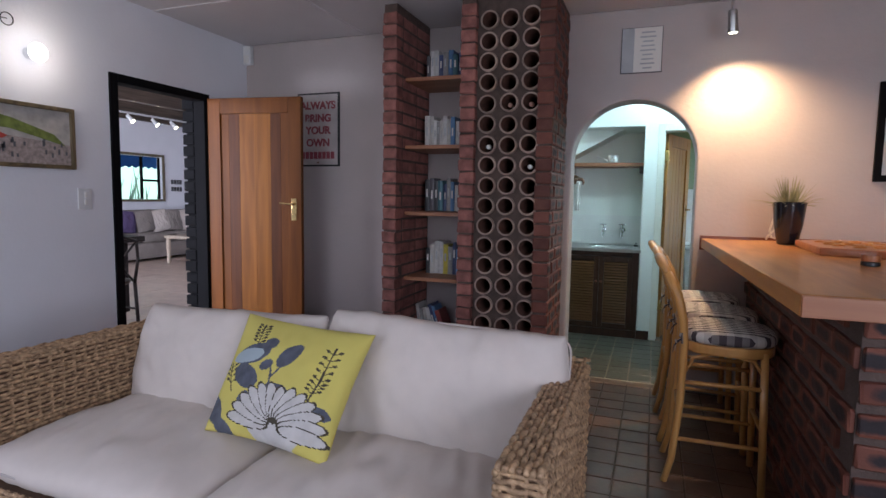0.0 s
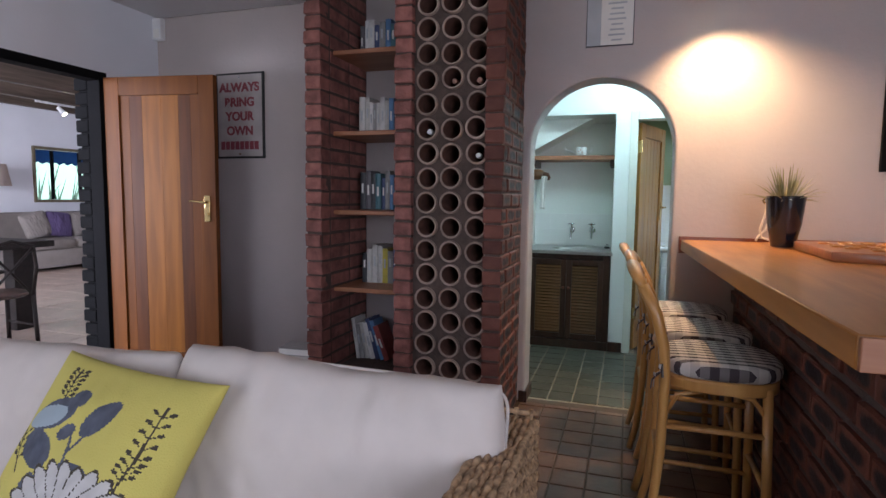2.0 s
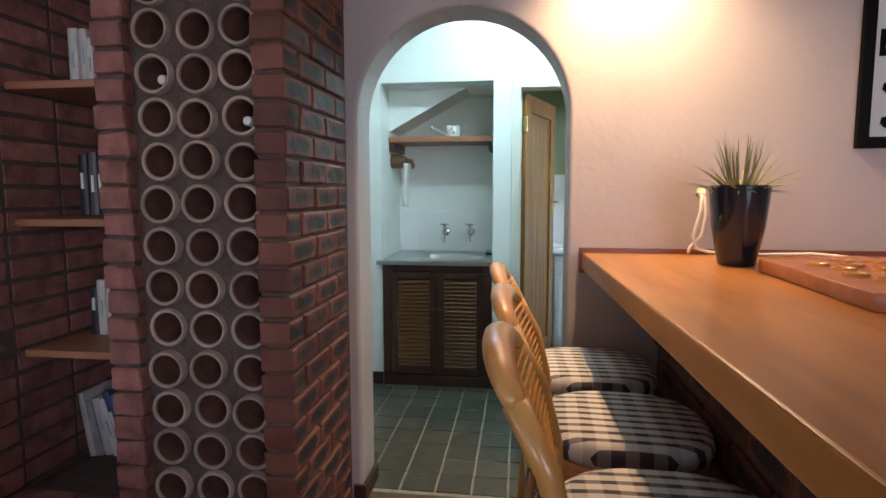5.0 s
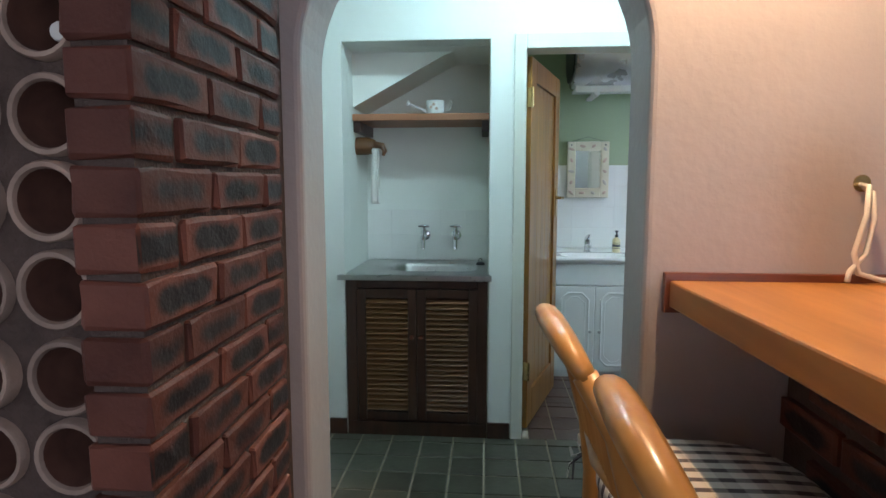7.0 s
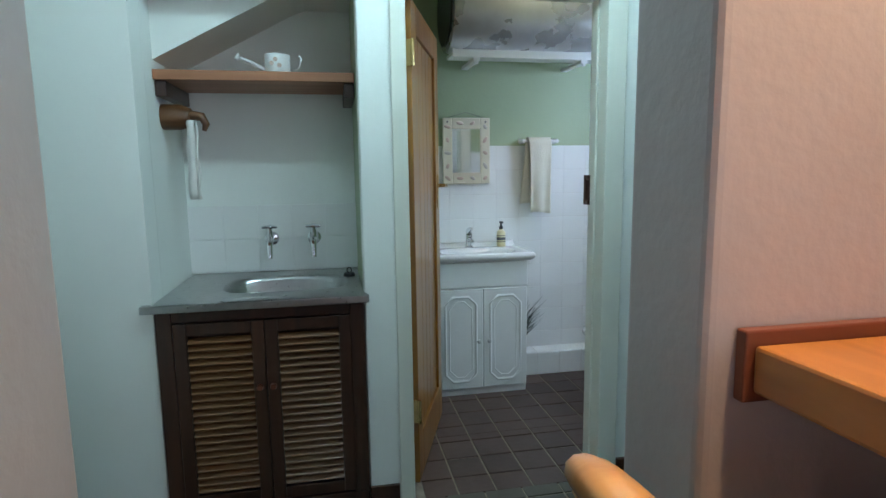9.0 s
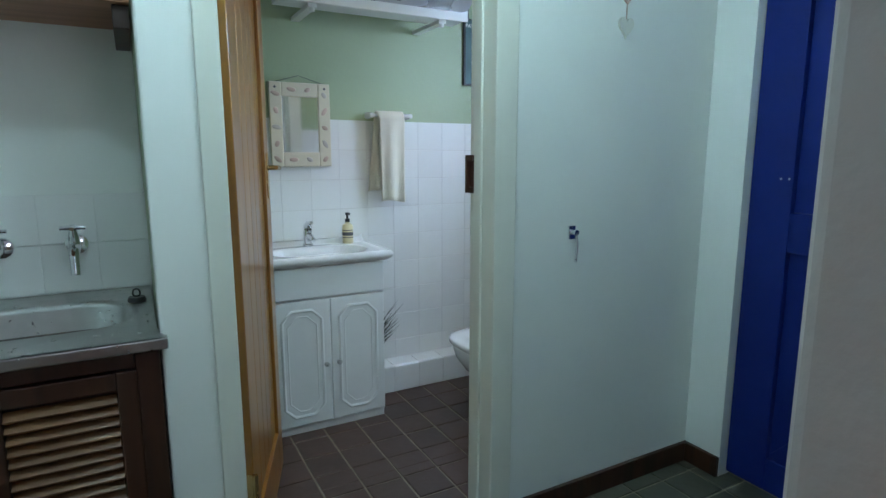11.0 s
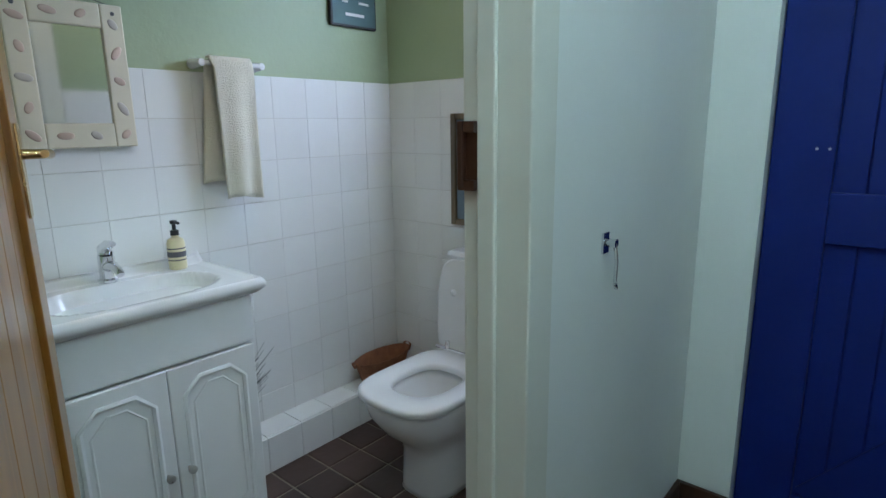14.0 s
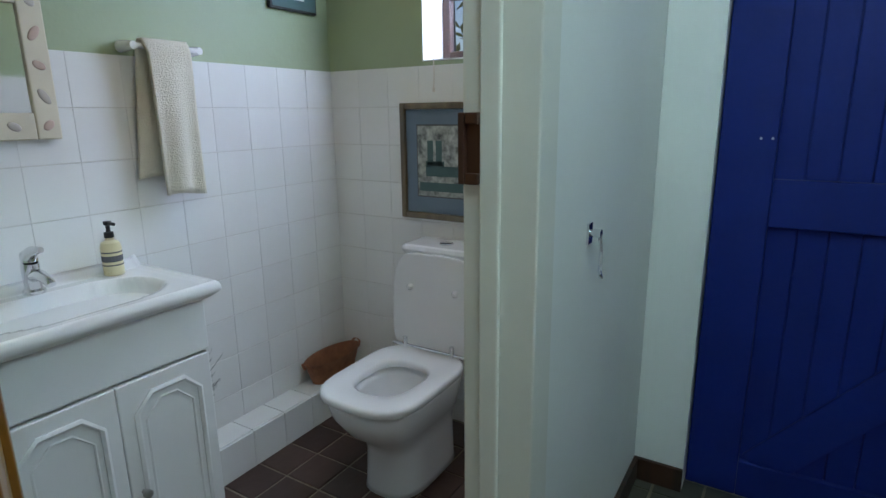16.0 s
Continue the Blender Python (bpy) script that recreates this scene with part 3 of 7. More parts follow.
for x0, x1, z0, z1 in ((-10.15, -8.6, 0, 3.4), (-5.0, LX - 0.21, 0, 3.4), (-8.6, -5.0, 2.6, 3.4), (-8.6, -5.0, 0, 0.5)):
    bm_box(bm, x0, x1, -0.2, 0.0, z0, z1)
structure(done(bm, "wall_lounge_south", "wall_white"), "unseen white lounge wall with assumed wide window openings", "wall")
structure(box("wall_lounge_east", "wall_white", LX - 0.211, LX - 0.01, AB, 11.0, 0, 3.4), "white lounge wall", "wall")
structure(box("wall_lounge_over", "wall_white", LX - 0.41, LX - 0.213, 0.0, 4.3, 2.75, 3.4), "white lounge wall above the doorway", "wall")
structure(box("ceiling_lounge", "ceiling", -10.2, LX - 0.2, -0.2, 11.2, 3.1, 3.2), "white lounge ceiling between beams", "ceiling")
for x in (-9.9, -9.0, -7.9, -6.6, -5.2):
    b = box("roof_beam", "beam", x - 0.06, x + 0.06, 0.01, 10.99, 2.84, 3.098, bevel=0.012)
    tagged(b, "dark rough timber ceiling beam under white boards", "beam", "lounge ceiling beams")

# bathroom side of the passage wall
structure(box("wall_bath_front", "wall_green", 1.20, BX - 0.001, KB + 0.001, KB + 0.005, 1.484, 2.579), "green painted bathroom wall beside the door", "wall")
structure(box("wall_bath_front_tiles", "tile_white", 1.20, BX - 0.010, KB + 0.001, KB + 0.007, 0.001, 1.483), "white tiled bathroom wall beside the door", "wall")
structure(box("wall_bath_over_door", "wall_green", 0.303, 1.199, KB + 0.001, KB + 0.003, 2.075, 2.579), "green painted bathroom wall over the door", "wall")
# skirtings
bm = bmesh.new()
for x0, x1, y0, y1 in ((1.205, 2.115, KY - 0.018, KY - 0.001), (2.116, 2.133, 5.318, KY - 0.001), (0.145, 0.262, KY - 0.016, KY - 0.001), (-0.70, -0.607, KY - 0.016, KY - 0.001)):
    bm_box(bm, x0, x1, y0, y1, 0, 0.085)
for x0, x1, y0, y1 in ((-0.366, -0.328, AY - 0.016, AY - 0.001), (-0.328, -0.312, AY - 0.016, AB), (LX + 0.02, -1.60, AY - 0.016, AY - 0.001)):
    bm_box(bm, x0, x1, y0, y1, 0, 0.075)
structure(done(bm, "baseboard", "dark_wood", bevel=0.003), "dark stained timber skirting board", "baseboard")


# ---- brick shelving and wine rack ----
unit = thing("brick_wine_rack", (-1.0, 3.76, 0), "red brick pillar unit with shelves and clay pipe wine rack", "wine rack")
PF = 3.375
core = bmesh.new()
for x0, x1 in ((-1.560, -1.465), (-0.990, -0.895), (-0.462, -0.377)):
    bm_box(core, x0, x1, PF + 0.014, AY - 0.002, 0.0, CZ - 0.002)
bm_box(core, -1.465, -0.990, PF + 0.03, AY - 0.002, 0.0, 0.245)
bm_box(core, -0.895, -0.462, PF + 0.03, AY - 0.002, 0.0, 0.245)
done(core, "mortar_core", "mortar", unit)


def rack_face():
    """Mortar face with round holes cut by ring faces, bores and rims behind it."""
    bm = bmesh.new()
    xs, n = [-0.807, -0.664, -0.522], 17
    x0, x1, z0, z1 = -0.895, -0.462, 0.245, CZ - 0.002
    cols = [x0, (xs[0] + xs[1]) / 2, (xs[1] + xs[2]) / 2, x1]
    zs = [0.353 + 0.1350 * k for k in range(n)]
    rows = [z0] + [(a + b) / 2 for a, b in zip(zs, zs[1:])] + [z1]
    y = PF + 0.045
    for c in range(3):
        for r in range(n):
            cx, cz, rad = xs[c], zs[r], 0.055
            S = 24
            ring = [bm.verts.new((cx + rad * math.cos(2 * math.pi * k / S), y, cz + rad * math.sin(2 * math.pi * k / S))) for k in range(S)]
            outer = []
            for k in range(S):
                dx, dz = math.cos(2 * math.pi * k / S), math.sin(2 * math.pi * k / S)
                tx = ((cols[c + 1] - cx) if dx > 0 else (cx - cols[c])) / max(abs(dx), 1e-6)
                tz = ((rows[r + 1] - cz) if dz > 0 else (cz - rows[r])) / max(abs(dz), 1e-6)
                t = min(tx, tz)
                outer.append(bm.verts.new((cx + dx * t, y, cz + dz * t)))
            for k in range(S):
                p, q = outer[k], outer[(k + 1) % S]
                bm.faces.new((ring[k], ring[(k + 1) % S], q, p))
                if abs(p.co.x - q.co.x) > 1e-5 and abs(p.co.z - q.co.z) > 1e-5:
                    on = [v for v in (p, q) if min(abs(v.co.x - cols[c]), abs(v.co.x - cols[c + 1])) < 1e-5]
                    off = q if on and on[0] is p else p
                    if on:
                        bm.faces.new((p, q, bm.verts.new((on[0].co.x, y, off.co.z))))
    return done(bm, "mortar_face", "mortar", unit), xs, zs


_, hole_x, hole_z = rack_face()
bm = bmesh.new()
S = 24
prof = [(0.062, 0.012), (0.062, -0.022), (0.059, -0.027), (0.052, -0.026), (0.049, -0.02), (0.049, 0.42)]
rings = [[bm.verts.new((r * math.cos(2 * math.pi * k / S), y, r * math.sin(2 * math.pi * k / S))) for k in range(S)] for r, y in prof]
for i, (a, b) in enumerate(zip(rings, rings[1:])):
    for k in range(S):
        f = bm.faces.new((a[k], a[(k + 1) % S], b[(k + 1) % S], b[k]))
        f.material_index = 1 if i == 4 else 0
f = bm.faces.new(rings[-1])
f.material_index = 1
pipe = done(bm, "clay_pipe", None, unit, mats=["clay", "clay_shaded"], smooth=True)
rng = random.Random(4)
pipes = []
for c in range(3):
    for r in range(17):
        o = pipe if not pipes else bpy.data.objects.new("clay_pipe", pipe.data)
        if pipes:
            scene.collection.objects.link(o)
        o.matrix_basis = pose(hole_x[c] + rng.uniform(-.004, .004), PF + 0.045 + rng.uniform(-.004, .012), hole_z[r] + rng.uniform(-.004, .004), 0, rng.uniform(0, 360), 0)
        hang(o, unit)
        pipes.append(o)

# wine bottles lie in four pipes
for c, r, cap in ((0, 10, "cork"), (2, 9, "cork"), (1, 12, "copper_cap"), (2, 12, "copper_cap")):
    w = thing("wine_bottle", (hole_x[c], PF + 0.1, hole_z[r] - 0.046), "dark glass wine bottle lying in a clay pipe, capped end out", "bottle", "bottles in the rack")
    bm = bmesh.new()
    cz = hole_z[r] - 0.046 + 0.0375
    body = [(PF + 0.075, 0.013), (PF + 0.15, 0.014), (PF + 0.19, 0.034), (PF + 0.22, 0.037), (PF + 0.37, 0.037)]
    bm_tube(bm, [(hole_x[c], y, cz) for y, _ in body], [q for _, q in body], 14)
    done(bm, "body", "glass_dark", w, smooth=True)
    bm = bmesh.new()
    bm_tube(bm, [(hole_x[c], PF + 0.068, cz), (hole_x[c], PF + 0.072, cz), (hole_x[c], PF + 0.10, cz)], [0.013, 0.0155, 0.0155], 14)
    done(bm, "cap", cap, w, smooth=True)

# shelves between the pillars
for z in (0.735, 1.215, 1.695, 2.175):
    s = box("shelf_board", "shelf_wood", -1.464, -0.991, 3.53, AY - 0.004, z, z + 0.028, unit, bevel=0.005)
    s["label"] = "warm varnished wooden shelf board"

# ---- books ----
COVERS = [(0.55, 0.53, 0.50), (0.05, 0.07, 0.16), (0.03, 0.03, 0.035), (0.10, 0.22, 0.42), (0.48, 0.46, 0.42), (0.28, 0.27, 0.26), (0.55, 0.45, 0.06), (0.10, 0.09, 0.10), (0.62, 0.60, 0.58), (0.05, 0.14, 0.17), (0.30, 0.06, 0.05)]
for i, c in enumerate(COVERS):
    M[f"cover{i}"] = mat("book_cover", c, 0.45, vary=0.1, scale=30)
SHADES = ["off-white", "navy", "black", "blue", "cream", "grey", "yellow", "dark", "white", "teal", "red"]


def book(w, h, d, cover, label, mx, group):
    e = new("book")
    tagged(e, label, "book", group)
    bm = bmesh.new()
    bm_box(bm, 0, 0.003, 0, d, 0, h)
    bm_box(bm, w - 0.003, w, 0, d, 0, h)
    bm_tube(bm, [(w / 2, 0.002, 0), (w / 2, 0.002, h)], w / 2 * 0.99, 8, flat=0.35)
    hang(done(bm, "cover", cover, smooth=True), e)
    hang(box("pages", "paper", 0.0035, w - 0.0035, 0.004, d - 0.006, 0.004, h - 0.004), e)
    band = bmesh.new()
    z = h * rng.choice((0.55, 0.62, 0.7))
    bm_box(band, w * 0.34, w * 0.66, -w * 0.18 - 0.0015, 0.001, z - h * 0.18, z + h * 0.08)
    hang(done(band, "spine_title", "paper" if cover in ("cover1", "cover2", "cover7", "cover3", "cover9", "cover10") else "ink_pale"), e)
    e.matrix_basis = mx
    return e


for z, x, seq, lean in ((0.247, -1.42, (0, 5, 4, 8, 1, 3, 10), 17), (0.765, -1.38, (2, 4, 0, 0, 6, 5, 1, 3, 9), 0), (1.245, -1.395, (2, 7, 2, 9, 1, 5, 3, 4, 8), 0), (1.725, -1.40, (0, 4, 8, 5, 0, 8, 4, 3, 8), 0), (2.205, -1.39, (7, 8, 0, 1, 5, 3, 9, 1, 3), 0)):
    for i, c in enumerate(seq):
        w, h, d = rng.uniform(0.024, 0.040), rng.uniform(0.19, 0.25) + (0.03 if lean else 0), rng.uniform(0.14, 0.17)
        a = lean * (0.5 + 0.12 * i) if lean else (rng.uniform(0, 2.0))
        if x + w * 1.1 > -0.998:
            break
        mx = pose(x, 3.76 + rng.uniform(-0.008, 0.012), z + 0.0006, 0, -a if lean else 0, 0)
        book(w, h, d, f"cover{c}", f"{SHADES[c]} book standing on a brick shelf", mx, "books on the shelves")
        x += w / math.cos(radians(a)) + 0.001

# crate of papers beside the pillar
crate = thing("wooden_crate", (-1.90, 3.85, 0), "low dark wooden crate full of books and magazines", "crate")
for x0, x1, y0, y1, z0, z1 in ((-2.10, -1.68, 3.66, 3.68, 0, 0.20), (-2.10, -1.68, 4.0, 4.02, 0, 0.20), (-2.10, -2.08, 3.681, 3.999, 0, 0.20), (-1.70, -1.68, 3.681, 3.999, 0, 0.20), (-2.079, -1.701, 3.681, 3.999, 0.005, 0.02)):
    box("board", "bar_edge", x0, x1, y0, y1, z0, z1, crate, bevel=0.003)
for i, (dx, cv, rz) in enumerate(((0.0, 2, 4), (0.03, 7, -3), (0.015, 2, 2), (0.05, 8, -5), (0.03, 5, 6))):
    e = thing("magazine", (-2.04 + dx, 3.72, 0.021 + 0.05 * i), "stacked dark book lying in the crate", "book", "books in the crate", rz)
    o = box("pages", "paper", 0.004, 0.286, 0.004, 0.196, 0.005, 0.045)
    o.parent = e
    o = box("cover", f"cover{cv}", 0, 0.29, 0, 0.2, 0.0455, 0.0495, bevel=0.001)
    o.parent = e
    o = box("cover", f"cover{cv}", 0, 0.29, 0, 0.2, 0, 0.0045, bevel=0.001)
    o.parent = e

# ---- door between the rooms ----
frame_l = bmesh.new()
for y0, y1, z0, z1 in ((2.60, 2.665, 0, 2.165), (3.455, 3.52, 0, 2.165), (2.665, 3.455, 2.105, 2.165)):
    bm_box(frame_l, LX - 0.10, LX + 0.014, y0 + 0.001, y1 - 0.001, z0, z1 - 0.001)
structure(done(frame_l, "door_frame_1", "black_paint", bevel=0.004), "black painted timber door frame", "door frame")
jamb = structure(box("door_jamb_1", "black_paint", LX - 0.212, LX - 0.102, 3.49, 3.519, 0, 2.16), "black painted brick door jamb", "door frame")
for k in range(22):
    b = box("brick", "black_paint", LX - 0.222 - rng.uniform(0, .010), LX - 0.11, 3.462 + rng.uniform(-.004, .006), 3.489, 0.01 + 0.097 * k, 0.01 + 0.097 * k + 0.084, jamb, bevel=0.008)

leaf = thing("panel_door", (LX + 0.02, 3.50, 0.012), "varnished hardwood door standing open, planked panel, brass handle", "door", turn=8)
LW, LH = 0.835, 2.115


def leaf_part(name, m, x0, x1, y0, y1, z0, z1, bevel=0.003):
    o = box(name, m, x0, x1, y0, y1, z0, z1, bevel=bevel)
    o.parent = leaf
    return o


for args in ((0, 0.115, 0, LH), (LW - 0.115, LW, 0, LH), (0.1155, LW - 0.1155, LH - 0.125, LH), (0.1155, LW - 0.1155, 0, 0.20)):
    leaf_part("frame_rail", "door_wood", args[0], args[1], -0.022, 0.022, args[2], args[3])
x = 0.1158
for share, m in ((0.12, "door_wood"), (0.16, "door_dark"), (0.24, "door_light"), (0.22, "door_light"), (0.15, "door_dark"), (0.11, "door_wood")):
    w = (LW - 0.231) * share
    leaf_part("plank", m, x, x + w - 0.0006, -0.010, 0.010, 0.2005, LH - 0.1255, bevel=0.001)
    x += w
bm = bmesh.new()
bm_box(bm, LW - 0.085, LW - 0.040, -0.030, -0.0225, 1.13, 1.31)
o = done(bm, "handle_plate", "brass", bevel=0.006, smooth=True)
o.parent = leaf
bm = bmesh.new()
bm_tube(bm, [(LW - 0.062, -0.028, 1.265), (LW - 0.062, -0.065, 1.265), (LW - 0.08, -0.072, 1.265), (LW - 0.165, -0.070, 1.272)], [0.010, 0.009, 0.009, 0.007], 10)
bm_tube(bm, [(LW - 0.062, -0.028, 1.18), (LW - 0.062, -0.036, 1.18)], 0.013, 12)
o = done(bm, "handle", "brass", smooth=True)
o.parent = leaf

# ---- bar ----
bar = thing("bar_counter", (1.2, 2.8, 0), "breakfast bar with varnished timber top on a dark brick base", "bar")
bm = bmesh.new()
bm_slab(bm, [(0.655, 1.55), (1.85, 1.55), (1.85, AY - 0.024), (0.572, AY - 0.024)], "z", 1.035, 1.10)
top = done(bm, "top", "bar_top", bar, bevel=0.006, smooth=True)
bm = bmesh.new()
bm_box(bm, 0.562, 1.85, AY - 0.022, AY - 0.002, 1.02, 1.118)
done(bm, "wall_strip", "bar_edge", bar, bevel=0.003)
box("end_strip", "shelf_wood", 0.657, 1.85, 1.536, 1.549, 1.036, 1.098, bar, bevel=0.003)
box("mortar_core", "mortar", 0.872, 1.55, 1.765, AY - 0.003, 0.0, 1.034, bar)

# ---- things on the bar ----
pot = thing("potted_succulent", (1.02, 3.645, 1.10), "spiky grey-green plant in a glossy black tapered pot", "plant")
bm = bmesh.new()
bm_lathe(bm, [(0.050, 0), (0.055, 0.004), (0.078, 0.12), (0.089, 0.235), (0.091, 0.252), (0.086, 0.256), (0.082, 0.25), (0.080, 0.225)], 28, (1.02, 3.645, 1.10))
done(bm, "pot", "pot", pot, smooth=True)
bm = bmesh.new()
bm_lathe(bm, [(0.081, 0.222), (0.05, 0.232), (0.01, 0.235)], 20, (1.02, 3.645, 1.10))
done(bm, "soil", "soil", pot)
bm = bmesh.new()
for k in range(84):
    a, lift, L = rng.uniform(0, 6.283), rng.uniform(0.35, 1.5), rng.uniform(0.11, 0.215)
    base = Vector((1.02 + 0.03 * math.cos(a), 3.645 + 0.03 * math.sin(a), 1.325))
    d = Vector((math.cos(a) * math.cos(lift), math.sin(a) * math.cos(lift), math.sin(lift)))
    pts = [base + d * L * t + Vector((0, 0, -0.05 * t * t * math.cos(lift))) for t in (0, 0.35, 0.7, 1.0)]
    bm_tube(bm, pts, [0.0045, 0.004, 0.003, 0.0006], 5, flat=0.4)
done(bm, "leaves", "leaf", pot, smooth=True)

tray = thing("carved_board", (1.2, 3.2, 1.10), "hexagonal reddish wooden game board with carved hollows", "board")
hexa = [(1.03, 3.50), (1.02, 2.93), (1.22, 2.82), (1.52, 2.95), (1.60, 3.40), (1.36, 3.62)]
bm = bmesh.new()
bm_slab(bm, hexa, "z", 1.1005, 1.140)
done(bm, "board", "board", tray, bevel=0.006, smooth=True)
bm = bmesh.new()
for i in range(5):
    for j in range(6):
        x, y = 1.12 + i * 0.085 + (0.02 if j % 2 else 0), 3.0 + j * 0.088
        if (x - 1.3) ** 2 / 0.055 + (y - 3.22) ** 2 / 0.085 < 1:
            bm_lathe(bm, [(0.030, 0.1405 + 0.9995), (0.027, 0.1475 + 0.9995), (0.022, 0.1475 + 0.9995), (0.016, 0.1415 + 0.9995)], 12, (x, y, 0))
done(bm, "carved_ring", "bar_top", tray, smooth=True)

coaster = thing("candle_holder", (1.10, 2.50, 1.10), "small dark candle dish with a frosted rim", "candle")
bm = bmesh.new()
bm_lathe(bm, [(0.028, 0), (0.034, 0.002), (0.034, 0.016), (0.030, 0.018)], 18, (1.10, 2.50, 1.1005))
done(bm, "dish", "black", coaster, smooth=True)
bm = bmesh.new()
bm_lathe(bm, [(0.030, 0.018), (0.033, 0.02), (0.034, 0.045), (0.031, 0.045), (0.029, 0.02)], 18, (1.10, 2.50, 1.1005))
done(bm, "rim", "board", coaster, smooth=True)

cable = thing("power_cable", (1.01, AY - 0.03, 1.12), "looped white cable hanging from a hole in the wall", "cable")
bm = bmesh.new()
bm_tube(bm, [(1.005, AY + 0.01, 1.33), (1.006, AY - 0.03, 1.325), (1.0, AY - 0.04, 1.26), (0.975, AY - 0.045, 1.17), (0.985, AY - 0.05, 1.125), (1.03, AY - 0.06, 1.112), (1.2, AY - 0.09, 1.108), (1.38, AY - 0.08, 1.112), (1.46, AY - 0.13, 1.108), (1.46, AY - 0.25, 1.106)], 0.0065, 8)
bm_tube(bm, [(1.012, AY + 0.01, 1.325), (1.015, AY - 0.03, 1.31), (1.02, AY - 0.035, 1.25), (1.005, AY - 0.04, 1.17), (0.965, AY - 0.05, 1.13), (0.955, AY - 0.06, 1.108)], 0.006, 8)
done(bm, "flex", "cord", cable, smooth="all")
bm = bmesh.new()
bm_tube(bm, [(1.008, AY - 0.0015, 1.332), (1.008, AY + 0.02, 1.332)], 0.02, 14)
done(bm, "hole_collar", "brass", cable, smooth=True)

# ---- rattan bar stools ----


def bar_stool():
    s = thing("bar_stool", (0, 0, 0), "honey rattan bar stool with brown gingham seat pad", "stool", "stools at the bar")
    bm = bmesh.new()
    for sy in (-1, 1):
        bm_tube(bm, [(-0.235, 0.17 * sy, 0.0), (-0.205, 0.165 * sy, 0.12), (-0.18, 0.165 * sy, 0.40), (-0.175, 0.17 * sy, 0.68), (-0.185, 0.185 * sy, 0.80), (-0.215, 0.19 * sy, 0.92), (-0.265, 0.165 * sy, 1.015)], [0.016, 0.017, 0.018, 0.019, 0.020, 0.021, 0.022], 10)
        bm_tube(bm, [(0.185, 0.165 * sy, 0.0), (0.175, 0.16 * sy, 0.35), (0.165, 0.15 * sy, 0.67)], 0.017, 10)
    done(bm, "leg", "cane", s, smooth="all")
    bm = bmesh.new()
    pts = [(-0.262 - 0.035 * math.cos(a), 0.168 * math.sin(a), 1.012 + 0.055 * math.cos(a)) for a in [math.pi * (k / 16 - 0.5) for k in range(17)]]
    bm_tube(bm, pts, [0.021 + 0.010 * math.sin(math.pi * k / 16) for k in range(17)], 12, flat=0.75)
    bm_tube(bm, [(-0.185, -0.18, 0.79), (-0.205, 0, 0.785), (-0.185, 0.18, 0.79)], 0.012, 8)
    done(bm, "top_rail", "cane", s, smooth="all")
    bm = bmesh.new()
    for k in range(19):
        y = -0.165 + 0.33 * k / 18
        ca = math.sqrt(max(0, 1 - (y / 0.168) ** 2))
        bm_tube(bm, [(-0.200, y, 0.79), (-0.225, y, 0.92), (-0.262 - 0.030 * ca, y, 1.008 + 0.045 * ca)], 0.0035, 4)
    for k in range(13):
        z = 0.80 + 0.018 * k
        x = -0.196 - 0.07 * ((z - 0.79) / 0.24) ** 1.6
        bm_tube(bm, [(x + 0.01, -0.172, z), (x - 0.006, 0, z), (x + 0.01, 0.172, z)], 0.0035, 4)
    done(bm, "cane_panel", "cane", s)
    bm = bmesh.new()
    ring = [(0.02 + 0.205 * math.copysign(abs(math.cos(a)) ** 0.75, math.cos(a)), 0.195 * math.copysign(abs(math.sin(a)) ** 0.75, math.sin(a))) for a in [2 * math.pi * k / 32 for k in range(32)]]
    bm_slab(bm, ring, "z", 0.642, 0.692)
    done(bm, "seat", "cane", s, bevel=0.010, smooth=True)
    bm = bmesh.new()
    for z, (x0, x1) in ((0.22, (-0.19, 0.175)), (0.50, (-0.178, 0.17))):
        for sy in (-1, 1):
            bm_tube(bm, [(x0, 0.165 * sy, z), (x1, 0.157 * sy, z)], 0.011, 8)
    bm_tube(bm, [(0.176, -0.16, 0.30), (0.176, 0.16, 0.30)], 0.012, 8)
    bm_tube(bm, [(-0.185, -0.165, 0.35), (-0.185, 0.165, 0.35)], 0.011, 8)
    for sy in (-1, 1):
        bm_tube(bm, [(0.17, 0.15 * sy, 0.56), (0.12, 0.155 * sy, 0.63), (0.05, 0.165 * sy, 0.645)], 0.009, 8)
        bm_tube(bm, [(-0.178, 0.155 * sy, 0.52), (-0.13, 0.155 * sy, 0.62), (-0.06, 0.165 * sy, 0.645)], 0.009, 8)
    done(bm, "stretcher", "cane", s, smooth="all")
    bm = bmesh.new()
    rows = [(0.985, 0.694), (1.03, 0.704), (1.04, 0.722), (1.02, 0.742), (0.93, 0.753), (0.6, 0.757), (0.25, 0.757)]
    prev = None
    for q, z in rows:
        cur = [bm.verts.new((0.02 + (x - 0.02) * q, y * q, z)) for x, y in ring]
        if prev:
            for k in range(32):
                bm.faces.new((prev[k], prev[(k + 1) % 32], cur[(k + 1) % 32], cur[k]))
        else:
            bm.faces.new(cur[::-1])
        prev = cur
    bm.faces.new(prev)
    o = done(bm, "seat_pad", "gingham", s, smooth="all")
    o["label"] = "brown and white gingham seat pad"
    bm = bmesh.new()
    for sy in (-1, 1):
        for k in range(6):
            a = k * 1.05
